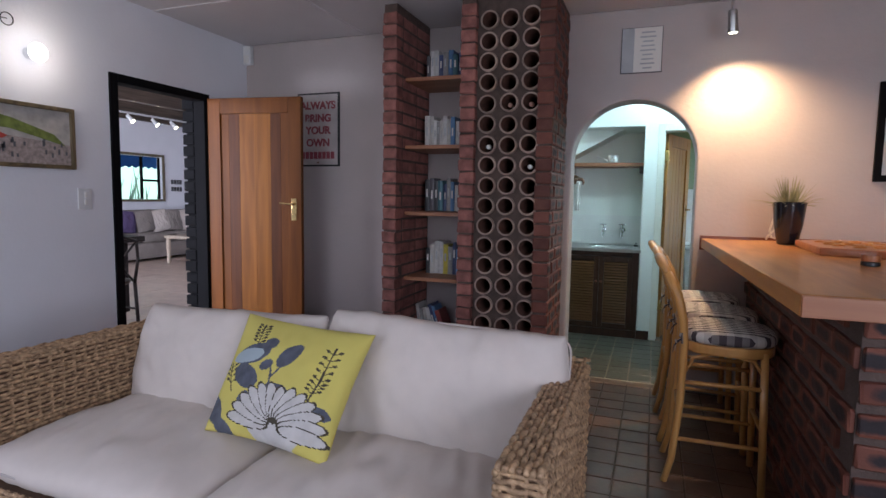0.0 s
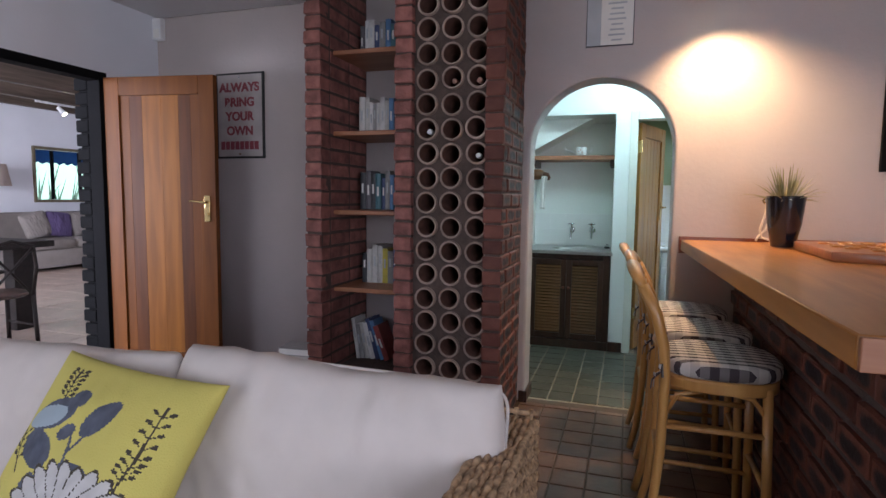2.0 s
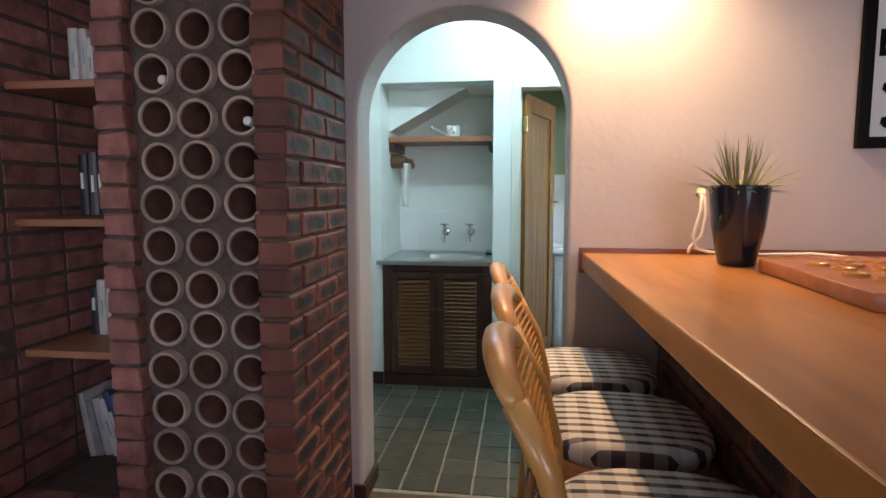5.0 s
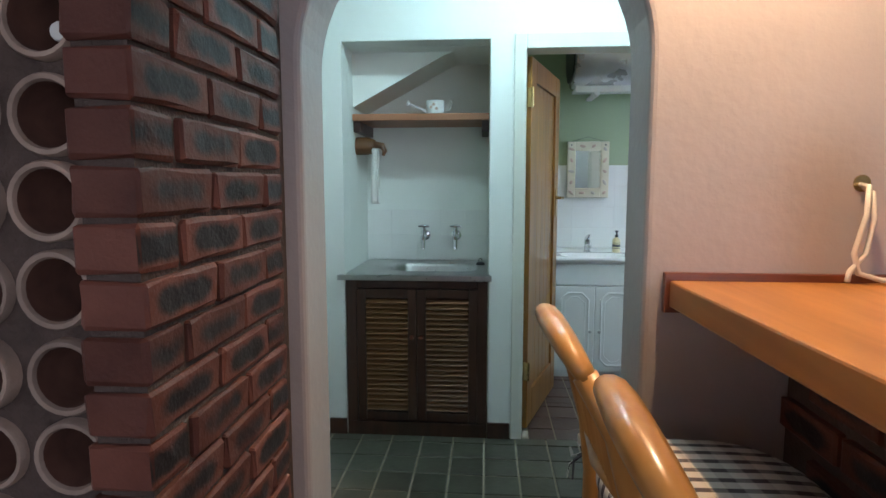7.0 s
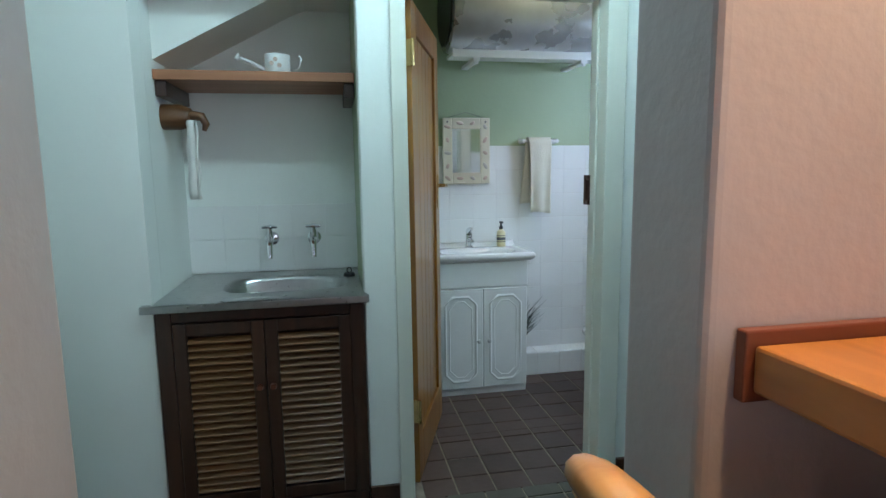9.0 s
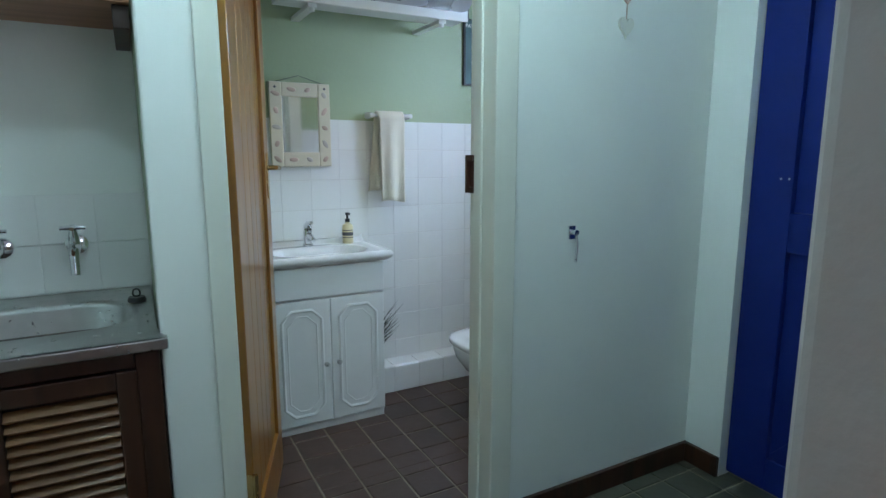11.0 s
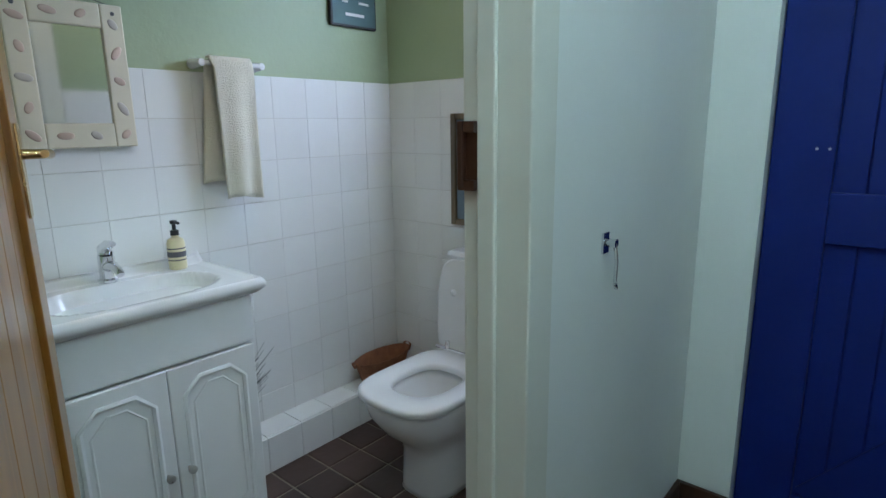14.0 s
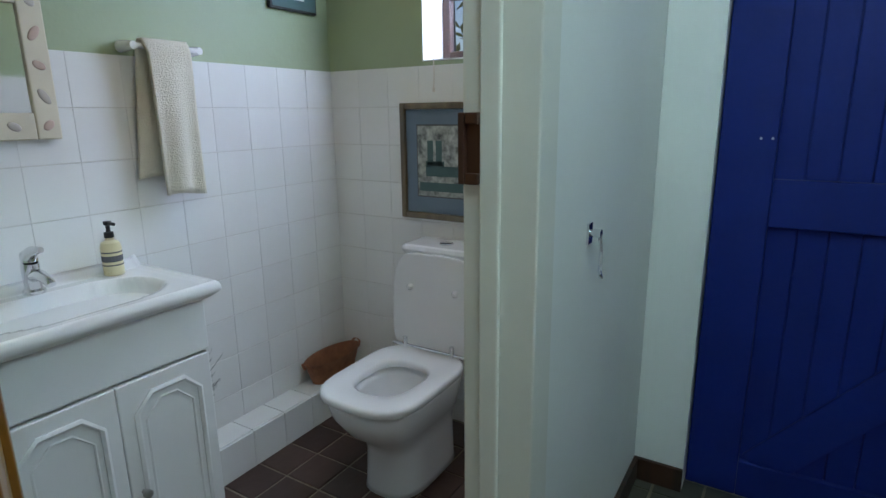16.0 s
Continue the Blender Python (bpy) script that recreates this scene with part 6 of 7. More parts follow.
bm_tube(bm, [(mx0 + 0.03, yf - 0.006, mz1), (0.87, yf - 0.004, mz1 + 0.035), (mx1 - 0.03, yf - 0.006, mz1)], 0.0015, 5)
done(bm, "hanging_wire", "ink", mir)

trail = thing("towel_rail", (1.345, BACK - 0.05, 1.51), "short white towel rail on the wall", "towel rail")
bm = bmesh.new()
for x in (1.235, 1.455):
    bm_tube(bm, [(x, BACK - 0.001, 1.51), (x, BACK - 0.07, 1.51)], [0.018, 0.012], 12)
bm_tube(bm, [(1.225, BACK - 0.062, 1.51), (1.465, BACK - 0.062, 1.51)], 0.009, 10)
done(bm, "rail", "ceramic", trail, smooth=True)


def hanging_towel():
    bm = bmesh.new()
    pts = []
    for s in range(40):
        q = s / 39
        if q < 0.46:
            y, z = BACK - 0.080, 1.515 - 0.455 * (1 - q / 0.46)
        elif q < 0.54:
            a = math.pi * (q - 0.46) / 0.08
            y, z = BACK - 0.062 - 0.018 * math.cos(a), 1.515 + 0.016 * math.sin(a)
        else:
            y, z = BACK - 0.040, 1.515 - 0.40 * (q - 0.54) / 0.46
        pts.append((y, z, q))
    NX = 22
    g = []
    for y, z, q in pts:
        row = []
        for i in range(NX + 1):
            u = i / NX
            drop = max(0, (1.515 - z)) / 0.45
            front = q < 0.46
            x = (1.268 + 0.145 * u) if front else (1.258 + 0.15 * u)
            x += (-0.045 if not front else 0.01) * drop * (1 - u) - 0.01 * drop * u
            fold = 0.012 * math.sin(u * 9 + 1.2 * drop) * drop
            row.append(bm.verts.new((x, min(BACK - 0.014, y + (fold - 0.012 * drop if front else abs(fold) * 0.5)), z + 0.006 * math.sin(u * 5) * drop)))
        g.append(row)
    for a, b in zip(g, g[1:]):
        for i in range(NX):
            bm.faces.new((a[i], a[i + 1], b[i + 1], b[i]))
    o = done(bm, "hand_towel", "towel", smooth="all")
    m = o.modifiers.new("thick", "SOLIDIFY")
    m.thickness, m.offset = 0.009, 0
    return tagged(o, "cream terry hand towel folded over the rail", "towel")


hanging_towel()

rules = thing("bathroom_sign", (1.94, BACK - 0.01, 1.70), "teal bathroom notice with a white bathtub drawing", "sign")
box("rim", "black", 1.818, 2.062, BACK - 0.020, BACK - 0.001, 1.70, 2.06, rules, bevel=0.002)
box("face", "sign_teal", 1.826, 2.054, BACK - 0.0225, BACK - 0.0205, 1.708, 2.052, rules)
lettering("BATHROOM RULES", 0.027, "paper", pose(1.94, BACK - 0.0235, 2.022, 90, 0, 0), rules, 0.0005)
bm = bmesh.new()
bm_slab(bm, [(1.86, 1.985), (2.02, 1.985), (2.01, 1.975), (1.995, 1.935), (1.885, 1.935), (1.87, 1.975)], "y", BACK - 0.0245, BACK - 0.0235)
for k in range(5):
    for s in (-1, 1):
        w = 0.03 + 0.012 * ((k * 7 + s) % 3)
        bm_box(bm, 1.94 + s * 0.05 - w / 2, 1.94 + s * 0.05 + w / 2, BACK - 0.0245, BACK - 0.0235, 1.90 - 0.027 * k, 1.909 - 0.027 * k)
bm_box(bm, 1.89, 1.99, BACK - 0.0245, BACK - 0.0235, 1.742, 1.754)
done(bm, "print_bars", "paper", rules)

gey = thing("water_heater", (1.16, 6.6, 1.98), "wrapped silver water heater cylinder on wall brackets", "water heater")
bm = bmesh.new()
xs = [0.70, 0.705, 0.74, 1.60, 1.635, 1.64]
bm_tube(bm, [(x, 6.60, 2.225) for x in xs], [0.20, 0.235, 0.245, 0.245, 0.235, 0.20], 28)
done(bm, "cylinder", "foil", gey, smooth=True)
bm = bmesh.new()
bm_box(bm, 0.72, 1.64, 6.52, 6.68, 1.965, 1.985)
bm_box(bm, 0.72, 1.64, 6.515, 6.5195, 1.955, 2.01)
for x in (0.85, 1.5):
    bm_box(bm, x, x + 0.04, 6.56, BACK - 0.001, 1.945, 1.964)
    bm_tube(bm, [(x + 0.02, 6.57, 1.93), (x + 0.02, 6.57, 1.946)], 0.012, 8)
done(bm, "bracket", "cabinet_white", gey, bevel=0.002)
bm = bmesh.new()
bm_tube(bm, [(0.690, 6.60, 2.225), (0.6995, 6.60, 2.225)], 0.20, 24)
bm_tube(bm, [(1.66, 6.58, 2.05), (1.66, 6.58, 1.985), (1.64, 6.55, 1.97)], [0.02, 0.022, 0.012], 10)
done(bm, "end_cap", "black", gey, smooth=True)

ledge = structure(box("pipe_boxing_trim", "grout_white", 1.156, BX - 0.012, 6.732, BACK - 0.012, 0.0, 0.147), "white tiled pipe boxing along the wall", "trim")

toilet = thing("toilet", (1.75, 6.22, 0), "white close-coupled toilet with open lid and seat", "toilet")
TY = 6.215


def egg(k, n, x0, x1, hw, square):
    """Outline of the pan: rounded oblong, blunter as square falls."""
    a = 2 * math.pi * k / n
    c, q = math.cos(a), math.sin(a)
    p = square * 0.75 if c > 0 else square
    return ((x0 + x1) / 2 + (x1 - x0) / 2 * math.copysign(abs(c) ** p, c), TY + hw * math.copysign(abs(q) ** (0.55 + 0.3 * square), q))


def loops(bm, rows, n=44, close=True):
    vs = [[bm.verts.new((*egg(k, n, x0, x1, hw, sq), z)) for k in range(n)] for x0, x1, hw, z, sq in rows]
    for a, b in zip(vs, vs[1:]):
        for k in range(n):
            bm.faces.new((a[k], a[(k + 1) % n], b[(k + 1) % n], b[k]))
    if close:
        bm.faces.new(vs[0][::-1])
        bm.faces.new(vs[-1])


bm = bmesh.new()
loops(bm, [(1.565, 1.95, 0.118, 0.0, 0.6), (1.568, 1.95, 0.114, 0.02, 0.6), (1.572, 1.95, 0.108, 0.16, 0.6), (1.55, 1.95, 0.114, 0.205, 0.62), (1.485, 1.94, 0.148, 0.26, 0.66), (1.44, 1.93, 0.172, 0.325, 0.66), (1.428, 1.93, 0.179, 0.372, 0.62), (1.432, 1.93, 0.177, 0.388, 0.62),
           (1.51, 1.80, 0.108, 0.388, 0.8), (1.52, 1.79, 0.100, 0.36, 0.85), (1.55, 1.77, 0.078, 0.28, 0.9), (1.60, 1.73, 0.045, 0.24, 1.0), (1.64, 1.70, 0.015, 0.232, 1.0)])
done(bm, "bowl", "ceramic", toilet, smooth="all")
bm = bmesh.new()
loops(bm, [(1.424, 1.915, 0.184, 0.390, 0.50), (1.416, 1.918, 0.189, 0.396, 0.50), (1.416, 1.918, 0.189, 0.410, 0.50), (1.420, 1.915, 0.186, 0.4165, 0.50), (1.430, 1.910, 0.178, 0.4195, 0.50), (1.512, 1.798, 0.116, 0.4175, 0.8), (1.524, 1.785, 0.105, 0.409, 0.82), (1.524, 1.785, 0.105, 0.392, 0.82)], close=False)
done(bm, "seat", "ceramic", toilet, smooth="all")
bm = bmesh.new()
ring = []
for k in range(48):
    a = 2 * math.pi * k / 48
    taper = 1 - 0.13 * max(0, math.sin(a))
    ring.append((TY + 0.184 * math.copysign(abs(math.cos(a)) ** 0.36, math.cos(a)) * taper, 0.595 + 0.195 * math.copysign(abs(math.sin(a)) ** 0.36, math.sin(a))))
bm_slab(bm, ring, "x", -0.010, 0.010)
bmesh.ops.transform(bm, matrix=Matrix.Translation((1.918, 0, 0.40)) @ Matrix.Rotation(radians(4), 4, "Y") @ Matrix.Translation((0, 0, -0.40)), verts=bm.verts)
done(bm, "lid", "ceramic", toilet, bevel=0.006, smooth=True)
for y in (TY - 0.10, TY + 0.10):
    bm = bmesh.new()
    bm_tube(bm, [(1.932, y, 0.655), (1.918, y, 0.655), (1.911, y, 0.655)], [0.013, 0.013, 0.007], 12)
    done(bm, "buffer", "ceramic", toilet, smooth=True)
box("cistern", "ceramic", 1.960, BX - 0.014, TY - 0.17, TY + 0.17, 0.395, 0.775, toilet, bevel=0.03)
box("cistern_lid", "ceramic", 1.953, BX - 0.013, TY - 0.165, TY + 0.165, 0.777, 0.812, toilet, bevel=0.016)
bm = bmesh.new()
bm_lathe(bm, [(0.028, 0.0), (0.028, 0.006), (0.020, 0.009)], 18, (2.03, TY, 0.812))
done(bm, "flush_button", "chrome", toilet, smooth=True)
bm = bmesh.new()
for y in (TY - 0.105, TY + 0.105):
    bm_tube(bm, [(1.888, y, 0.41), (1.888, y, 0.462)], [0.009, 0.009], 10)
bm_tube(bm, [(1.890, TY - 0.165, 0.428), (1.890, TY + 0.165, 0.428)], 0.0065, 8)
done(bm, "hinge_bar", "chrome", toilet, smooth=True)

bas = thing("terracotta_basket", (1.985, 6.79, 0.152), "oval terracotta-brown bowl with loop handles", "basket")
bm = bmesh.new()
bm_lathe(bm, [(0.085, 0), (0.10, 0.004), (0.128, 0.10), (0.132, 0.105), (0.124, 0.104), (0.095, 0.012), (0.02, 0.010)], 26, (1.968, 6.785, 0.1535), sx=1.24, sy=0.55)
done(bm, "bowl", "terracotta", bas, smooth=True)
for s in (-1, 1):
    bm = bmesh.new()
    bm_tube(bm, [(1.968 + s * 0.152, 6.765, 0.235), (1.968 + s * 0.166, 6.765, 0.262), (1.968 + s * 0.171, 6.785, 0.272), (1.968 + s * 0.166, 6.805, 0.262), (1.968 + s * 0.152, 6.805, 0.235)], 0.006, 6)
    done(bm, "handle", "terracotta", bas, smooth="all")

grass = thing("dried_grass", (1.20, 6.80, 0.152), "dark dried grass tuft beside the vanity", "plant")
bm = bmesh.new()
for k in range(70):
    a, lean = rng.uniform(-1.6, 1.0), rng.uniform(0.02, 0.5)
    L = rng.uniform(0.16, 0.40)
    dx, dy = lean * math.cos(a) * 0.35, -abs(lean * math.sin(a)) * 0.30
    p = [(1.20 + rng.uniform(-.012, .012) + max(-0.03, dx * t * t), 6.79 + dy * t * t, 0.153 + L * t * (1 - 0.15 * lean * t)) for t in (0, 0.35, 0.7, 1)]
    bm_tube(bm, p, [0.0022, 0.002, 0.0016, 0.0005], 4)
done(bm, "blades", "leaf_dark", grass)

cath = thing("framed_engraving", (BX - 0.02, 6.30, 0.885), "bronze-framed cathedral engraving with blue-grey mount", "picture")
fx = BX - 0.012
bm = bmesh.new()
for y0, y1, z0, z1 in ((6.105, 6.13, 0.885, 1.345), (6.455, 6.48, 0.885, 1.345), (6.1305, 6.4545, 0.885, 0.91), (6.1305, 6.4545, 1.32, 1.345)):
    bm_box(bm, fx - 0.022, fx - 0.001, y0, y1, z0, z1)
done(bm, "frame", "gold_frame", cath, bevel=0.004)
box("mount", "mat_blue", fx - 0.010, fx - 0.002, 6.1305, 6.4545, 0.9105, 1.3195, cath)
box("inner_line", "ink", fx - 0.0115, fx - 0.0105, 6.182, 6.404, 0.975, 1.262, cath)
box("print", "art", fx - 0.0135, fx - 0.012, 6.187, 6.399, 0.980, 1.257, cath)
bm = bmesh.new()
for y0, y1, z0, z1 in ((6.325, 6.352, 1.10, 1.20), (6.285, 6.312, 1.10, 1.20), (6.275, 6.36, 1.06, 1.12), (6.20, 6.28, 1.06, 1.10), (6.19, 6.39, 1.0, 1.035)):
    bm_box(bm, fx - 0.0150, fx - 0.0140, y0, y1, z0, z1)
done(bm, "printed_towers", "sign_teal", cath)

wf = bmesh.new()
for y0, y1, z0, z1 in ((5.866, 5.90, 1.507, 2.149), (6.344, 6.377, 1.507, 2.149), (5.901, 6.343, 1.507, 1.545), (5.901, 6.343, 2.11, 2.149), (6.108, 6.132, 1.546, 2.109), (5.901, 6.107, 1.74, 1.765), (6.133, 6.343, 1.74, 1.765)):
    bm_box(wf, BX + 0.14, BX + 0.175, y0, y1, z0, z1)
win = structure(done(wf, "window_2", "dark_wood", bevel=0.003), "dark framed bathroom casement window with small panes", "window")
pn = box("pane", "glass", BX + 0.155, BX + 0.159, 5.90, 6.344, 1.545, 2.11, win)
pn.visible_shadow = False
cordp = thing("blind_cord", (BX + 0.02, 6.33, 1.42), "thin white cord hanging at the window", "cord")
bm = bmesh.new()
bm_tube(bm, [(BX - 0.02, 6.325, 2.1), (BX - 0.018, 6.327, 1.7), (BX - 0.016, 6.322, 1.45), (BX - 0.016, 6.325, 1.40)], 0.0018, 5)
bm_tube(bm, [(BX - 0.016, 6.325, 1.40), (BX - 0.016, 6.325, 1.385)], 0.005, 6)
done(bm, "string", "cord", cordp)
tree = thing("window_foliage", (3.1, 6.2, 0), "blurred garden shrub outside the bathroom window", "shrub")
bm = bmesh.new()
for k in range(14):
    x, y = rng.uniform(2.95, 3.3), rng.uniform(5.7, 6.8)
    bm_tube(bm, [(x, y, 0), (x + rng.uniform(-.1, .1), y + rng.uniform(-.1, .1), 2.4)], [0.02, 0.006], 5)
done(bm, "stem", "ink", tree)
bm = bmesh.new()
for k in range(420):
    c = Vector((rng.uniform(2.9, 3.4), rng.uniform(5.6, 6.9), rng.uniform(0.9, 2.5)))
    d = Vector((rng.uniform(-1, 1), rng.uniform(-1, 1), rng.uniform(-1, 1))).normalized() * 0.05
    e = d.cross(Vector((0.3, 0.2, 1))).normalized() * 0.02
    vs = [bm.verts.new(c - d), bm.verts.new(c + e), bm.verts.new(c + d), bm.verts.new(c - e)]
    bm.faces.new(vs)
done(bm, "leaf_mass", "leaf", tree)
ground = bmesh.new()
bm_box(ground, -400, 400, -400, 400, -0.40, -0.30)
structure(done(ground, "ground", "palm"), "open garden ground round the house", "ground")

# ---- lounge beyond the doorway ----
bm = bmesh.new()
for y0, y1, z0, z1 in ((7.89, 7.94, 1.15, 2.17), (9.36, 9.41, 1.15, 2.17), (7.941, 9.359, 2.12, 2.17), (7.941, 9.359, 1.15, 1.20)):
    bm_box(bm, -10.0, -9.965, y0, y1, z0, z1)
lw = structure(done(bm, "window_1", "gold_frame", bevel=0.006), "wide lounge window with dark panes and timber surround", "window")
bm = bmesh.new()
for y0, y1, z0, z1 in ((7.945, 7.98, 1.205, 2.115), (9.32, 9.355, 1.205, 2.115), (8.30, 8.35, 1.205, 2.115), (8.86, 8.91, 1.205, 2.115), (8.9105, 9.3195, 1.58, 1.63)):
    bm_box(bm, -10.10, -10.06, y0, y1, z0, z1)
done(bm, "sash", "black_paint", lw)
aw = thing("awning", (-11.0, 8.7, 2.4), "blue scalloped awning outside the lounge window", "awning")
bm = bmesh.new()
bm_slab(bm, [(6.5, 2.75), (6.5, 1.93), *[(6.5 + 0.09 * k, 1.90 + (0.05 if k % 2 else 0)) for k in range(1, 50)], (11.0, 1.93), (11.0, 2.75)], "x", -11.02, -11.0)
done(bm, "valance", "awning", aw)
bm = bmesh.new()
bm_slab(bm, [(-11.0, 2.75), (-10.151, 3.3), (-10.151, 3.32), (-11.0, 2.77)], "y", 6.5, 11.0)
done(bm, "canopy", "awning", aw)
pal = thing("garden_palms", (-12.5, 8.8, -0.3), "pale sunlit palms outside the lounge window", "shrub")
bm = bmesh.new()
for k in range(90):
    y, x = rng.uniform(6.5, 11.5), rng.uniform(-13.2, -12.2)
    z = rng.uniform(0.6, 1.4)
    bm_tube(bm, [(x, y, -0.3), (x, y + rng.uniform(-.1, .1), z), (x, y + rng.uniform(-.4, .4), z + rng.uniform(.3, .9))], [0.03, 0.035, 0.004], 5, flat=0.4)
done(bm, "frond", "palm", pal)
# added sheet that glows in place of sunlit garden
structure(box("backdrop", "garden", -62.0, -61.9, -30, 60, -2, 25), "plain glowing sheet standing in for the sunlit garden distance", "backdrop")


def lounge_seat():
    e = thing("lounge_sofa", (-9.5, 8.6, 0), "grey upholstered lounge sofa with loose cushions", "sofa")
    box("base", "sofa_grey", -9.92, -9.02, 7.0, 10.6, 0.05, 0.36, e, bevel=0.03)
    box("back", "sofa_grey", -9.95, -9.70, 7.0, 10.6, 0.362, 0.98, e, bevel=0.06)
    for k in range(4):
        box("seat_pad", "sofa_grey", -9.69, -8.99, 7.02 + k * 0.89, 7.89 + k * 0.89, 0.363, 0.53, e, bevel=0.05)


lounge_seat()
for y, m, a in ((7.55, "sofa_grey", 12), (7.98, "cushion_dark", -8), (8.42, "sofa_grey", 6), (8.80, "linen", 10), (9.18, "sofa_grey", -5), (9.52, "linen", 8)):
    c = cushion("lounge_cushion", 0.46, 0.46, 0.17, pose(-9.52, y, 0.76, 90, 0, 90) @ pose(0, 0, 0, -14, 0, a), y, 0.6, m=m)
    tagged(c, {"linen": "cream", "sofa_grey": "grey", "cushion_dark": "purple and white"}[m] + " scatter cushion leaning on the lounge sofa", "cushion", "lounge scatter cushions")
tb = thing("coffee_table", (-8.1, 8.5, 0), "limed wooden coffee table on turned legs", "table")
box("top", "pale_wood", -8.5, -7.8, 7.95, 9.05, 0.48, 0.53, tb, bevel=0.006)
for x in (-8.45, -7.87):
    for y in (8.01, 8.99):
        bm = bmesh.new()
        bm_lathe(bm, [(0.035, 0), (0.04, 0.06), (0.03, 0.12), (0.042, 0.3), (0.042, 0.479)], 12, (x, y, 0))
        done(bm, "leg", "pale_wood", tb, smooth=True)
dt = thing("dining_table", (-5.6, 3.9, 0), "heavy black wooden dining table", "table")
box("top", "black_wood", -6.2, -5.12, 2.2, 4.52, 0.80, 0.86, dt, bevel=0.006)
for x in (-6.1, -5.34):
    for y in (2.35, 4.32):
        box("leg", "black_wood", x - 0.07, x + 0.07, y - 0.10, y + 0.10, 0, 0.799, dt, bevel=0.004)


def bentwood_chair():
    c = thing("bentwood_chair", (0, 0, 0), "dark bentwood dining chair with crossed back", "chair", "dining chairs")
    bm = bmesh.new()
    for s in (-1, 1):
        bm_tube(bm, [(-0.20, 0.20 * s, 0), (-0.18, 0.19 * s, 0.46)], 0.018, 8)
        bm_tube(bm, [(0.20, 0.19 * s, 0), (0.18, 0.18 * s, 0.46)], 0.018, 8)
        bm_tube(bm, [(-0.20, 0.19 * s, 0.20), (0.19, 0.185 * s, 0.20)], 0.010, 6)
    done(bm, "leg", "black_wood", c, smooth="all")
    bm = bmesh.new()
    bm_lathe(bm, [(0.20, 0.45), (0.225, 0.465), (0.225, 0.485), (0.20, 0.497)], 22)
    done(bm, "seat", "dark_wood", c, smooth=True)
    bm = bmesh.new()
    bm_tube(bm, [(-0.18, -0.19, 0.46), (-0.21, -0.21, 0.70), (-0.25, -0.17, 0.88), (-0.265, 0, 0.93), (-0.25, 0.17, 0.88), (-0.21, 0.21, 0.70), (-0.18, 0.19, 0.46)], 0.016, 8)
    bm_tube(bm, [(-0.185, -0.17, 0.48), (-0.22, 0.0, 0.68), (-0.245, 0.17, 0.87)], 0.011, 8)
    bm_tube(bm, [(-0.185, 0.17, 0.48), (-0.232, 0.0, 0.68), (-0.245, -0.17, 0.87)], 0.011, 8)
    done(bm, "back", "black_wood", c, smooth="all")
    return c


ch = bentwood_chair()
ch.matrix_basis = pose(-4.72, 3.68, 0, 0, 0, 174)
copy_thing(ch, pose(-4.76, 3.0, 0, 0, 0, 184))
copy_thing(ch, pose(-6.5, 3.6, 0, 0, 0, 4))
lp = thing("floor_lamp", (-9.55, 6.85, 0), "dark turned floor lamp with beige drum shade", "lamp")
bm = bmesh.new()
bm_lathe(bm, [(0.16, 0), (0.16, 0.03), (0.03, 0.06), (0.03, 0.3), (0.055, 0.4), (0.03, 0.5), (0.055, 0.62), (0.03, 0.75), (0.055, 0.9), (0.03, 1.05), (0.05, 1.2), (0.02, 1.38), (0.02, 1.45)], 14, (-9.55, 6.85, 0))
done(bm, "stem", "black_wood", lp, smooth=True)
bm = bmesh.new()
bm_lathe(bm, [(0.30, 1.43), (0.24, 1.78), (0.236, 1.78), (0.296, 1.43)], 24, (-9.55, 6.85, 0), cap=False)
done(bm, "shade", "shade", lp, smooth=True)
tr = thing("track_light", (-9.0, 8.4, 2.8), "white ceiling track with four spotlights", "lamp")
box("track", "switch", -8.92, -8.89, 7.2, 9.8, 2.79, 2.82, tr, bevel=0.003)
for y in (7.6, 8.15, 8.6, 9.2):
    bm = bmesh.new()
    bm_tube(bm, [(-8.905, y, 2.79), (-8.905, y, 2.74)], 0.012, 8)
    bm_tube(bm, [(-8.93, y, 2.76), (-8.86, y + 0.03, 2.68), (-8.83, y + 0.04, 2.65)], [0.03, 0.04, 0.05], 12)
    done(bm, "spot_head", "switch", tr, smooth=True)
    bm = bmesh.new()
    bm_tube(bm, [(-8.829, y + 0.0405, 2.649), (-8.826, y + 0.042, 2.646)], 0.04, 12)
    done(bm, "spot_lens", "bulb", tr)
note = thing("wall_lettering", (-9.99, 9.85, 1.40), "small dark wall ornament of cut letters", "ornament")
bm = bmesh.new()
for k in range(4):
    for j in range(2):
        bm_box(bm, -9.998, -9.98, 9.60 + k * 0.08, 9.65 + k * 0.08, 1.38 + j * 0.16, 1.48 + j * 0.16)
done(bm, "cut_letters", "ink", note)

# ---- tiles ----


def tile_mesh(name, w, d, h, m, bevel):
    bm = bmesh.new()
    bm_box(bm, -w / 2, w / 2, -d / 2, d / 2, -h, 0)
    bmesh.ops.bevel(bm, geom=[e for e in bm.edges if all(v.co.z > -h / 2 for v in e.verts)], offset=bevel, segments=1, affect="EDGES")
    me = bpy.data.meshes.new(name)
    bm.to_mesh(me)
    bm.free()
    me.materials.append(M[m])
    return me


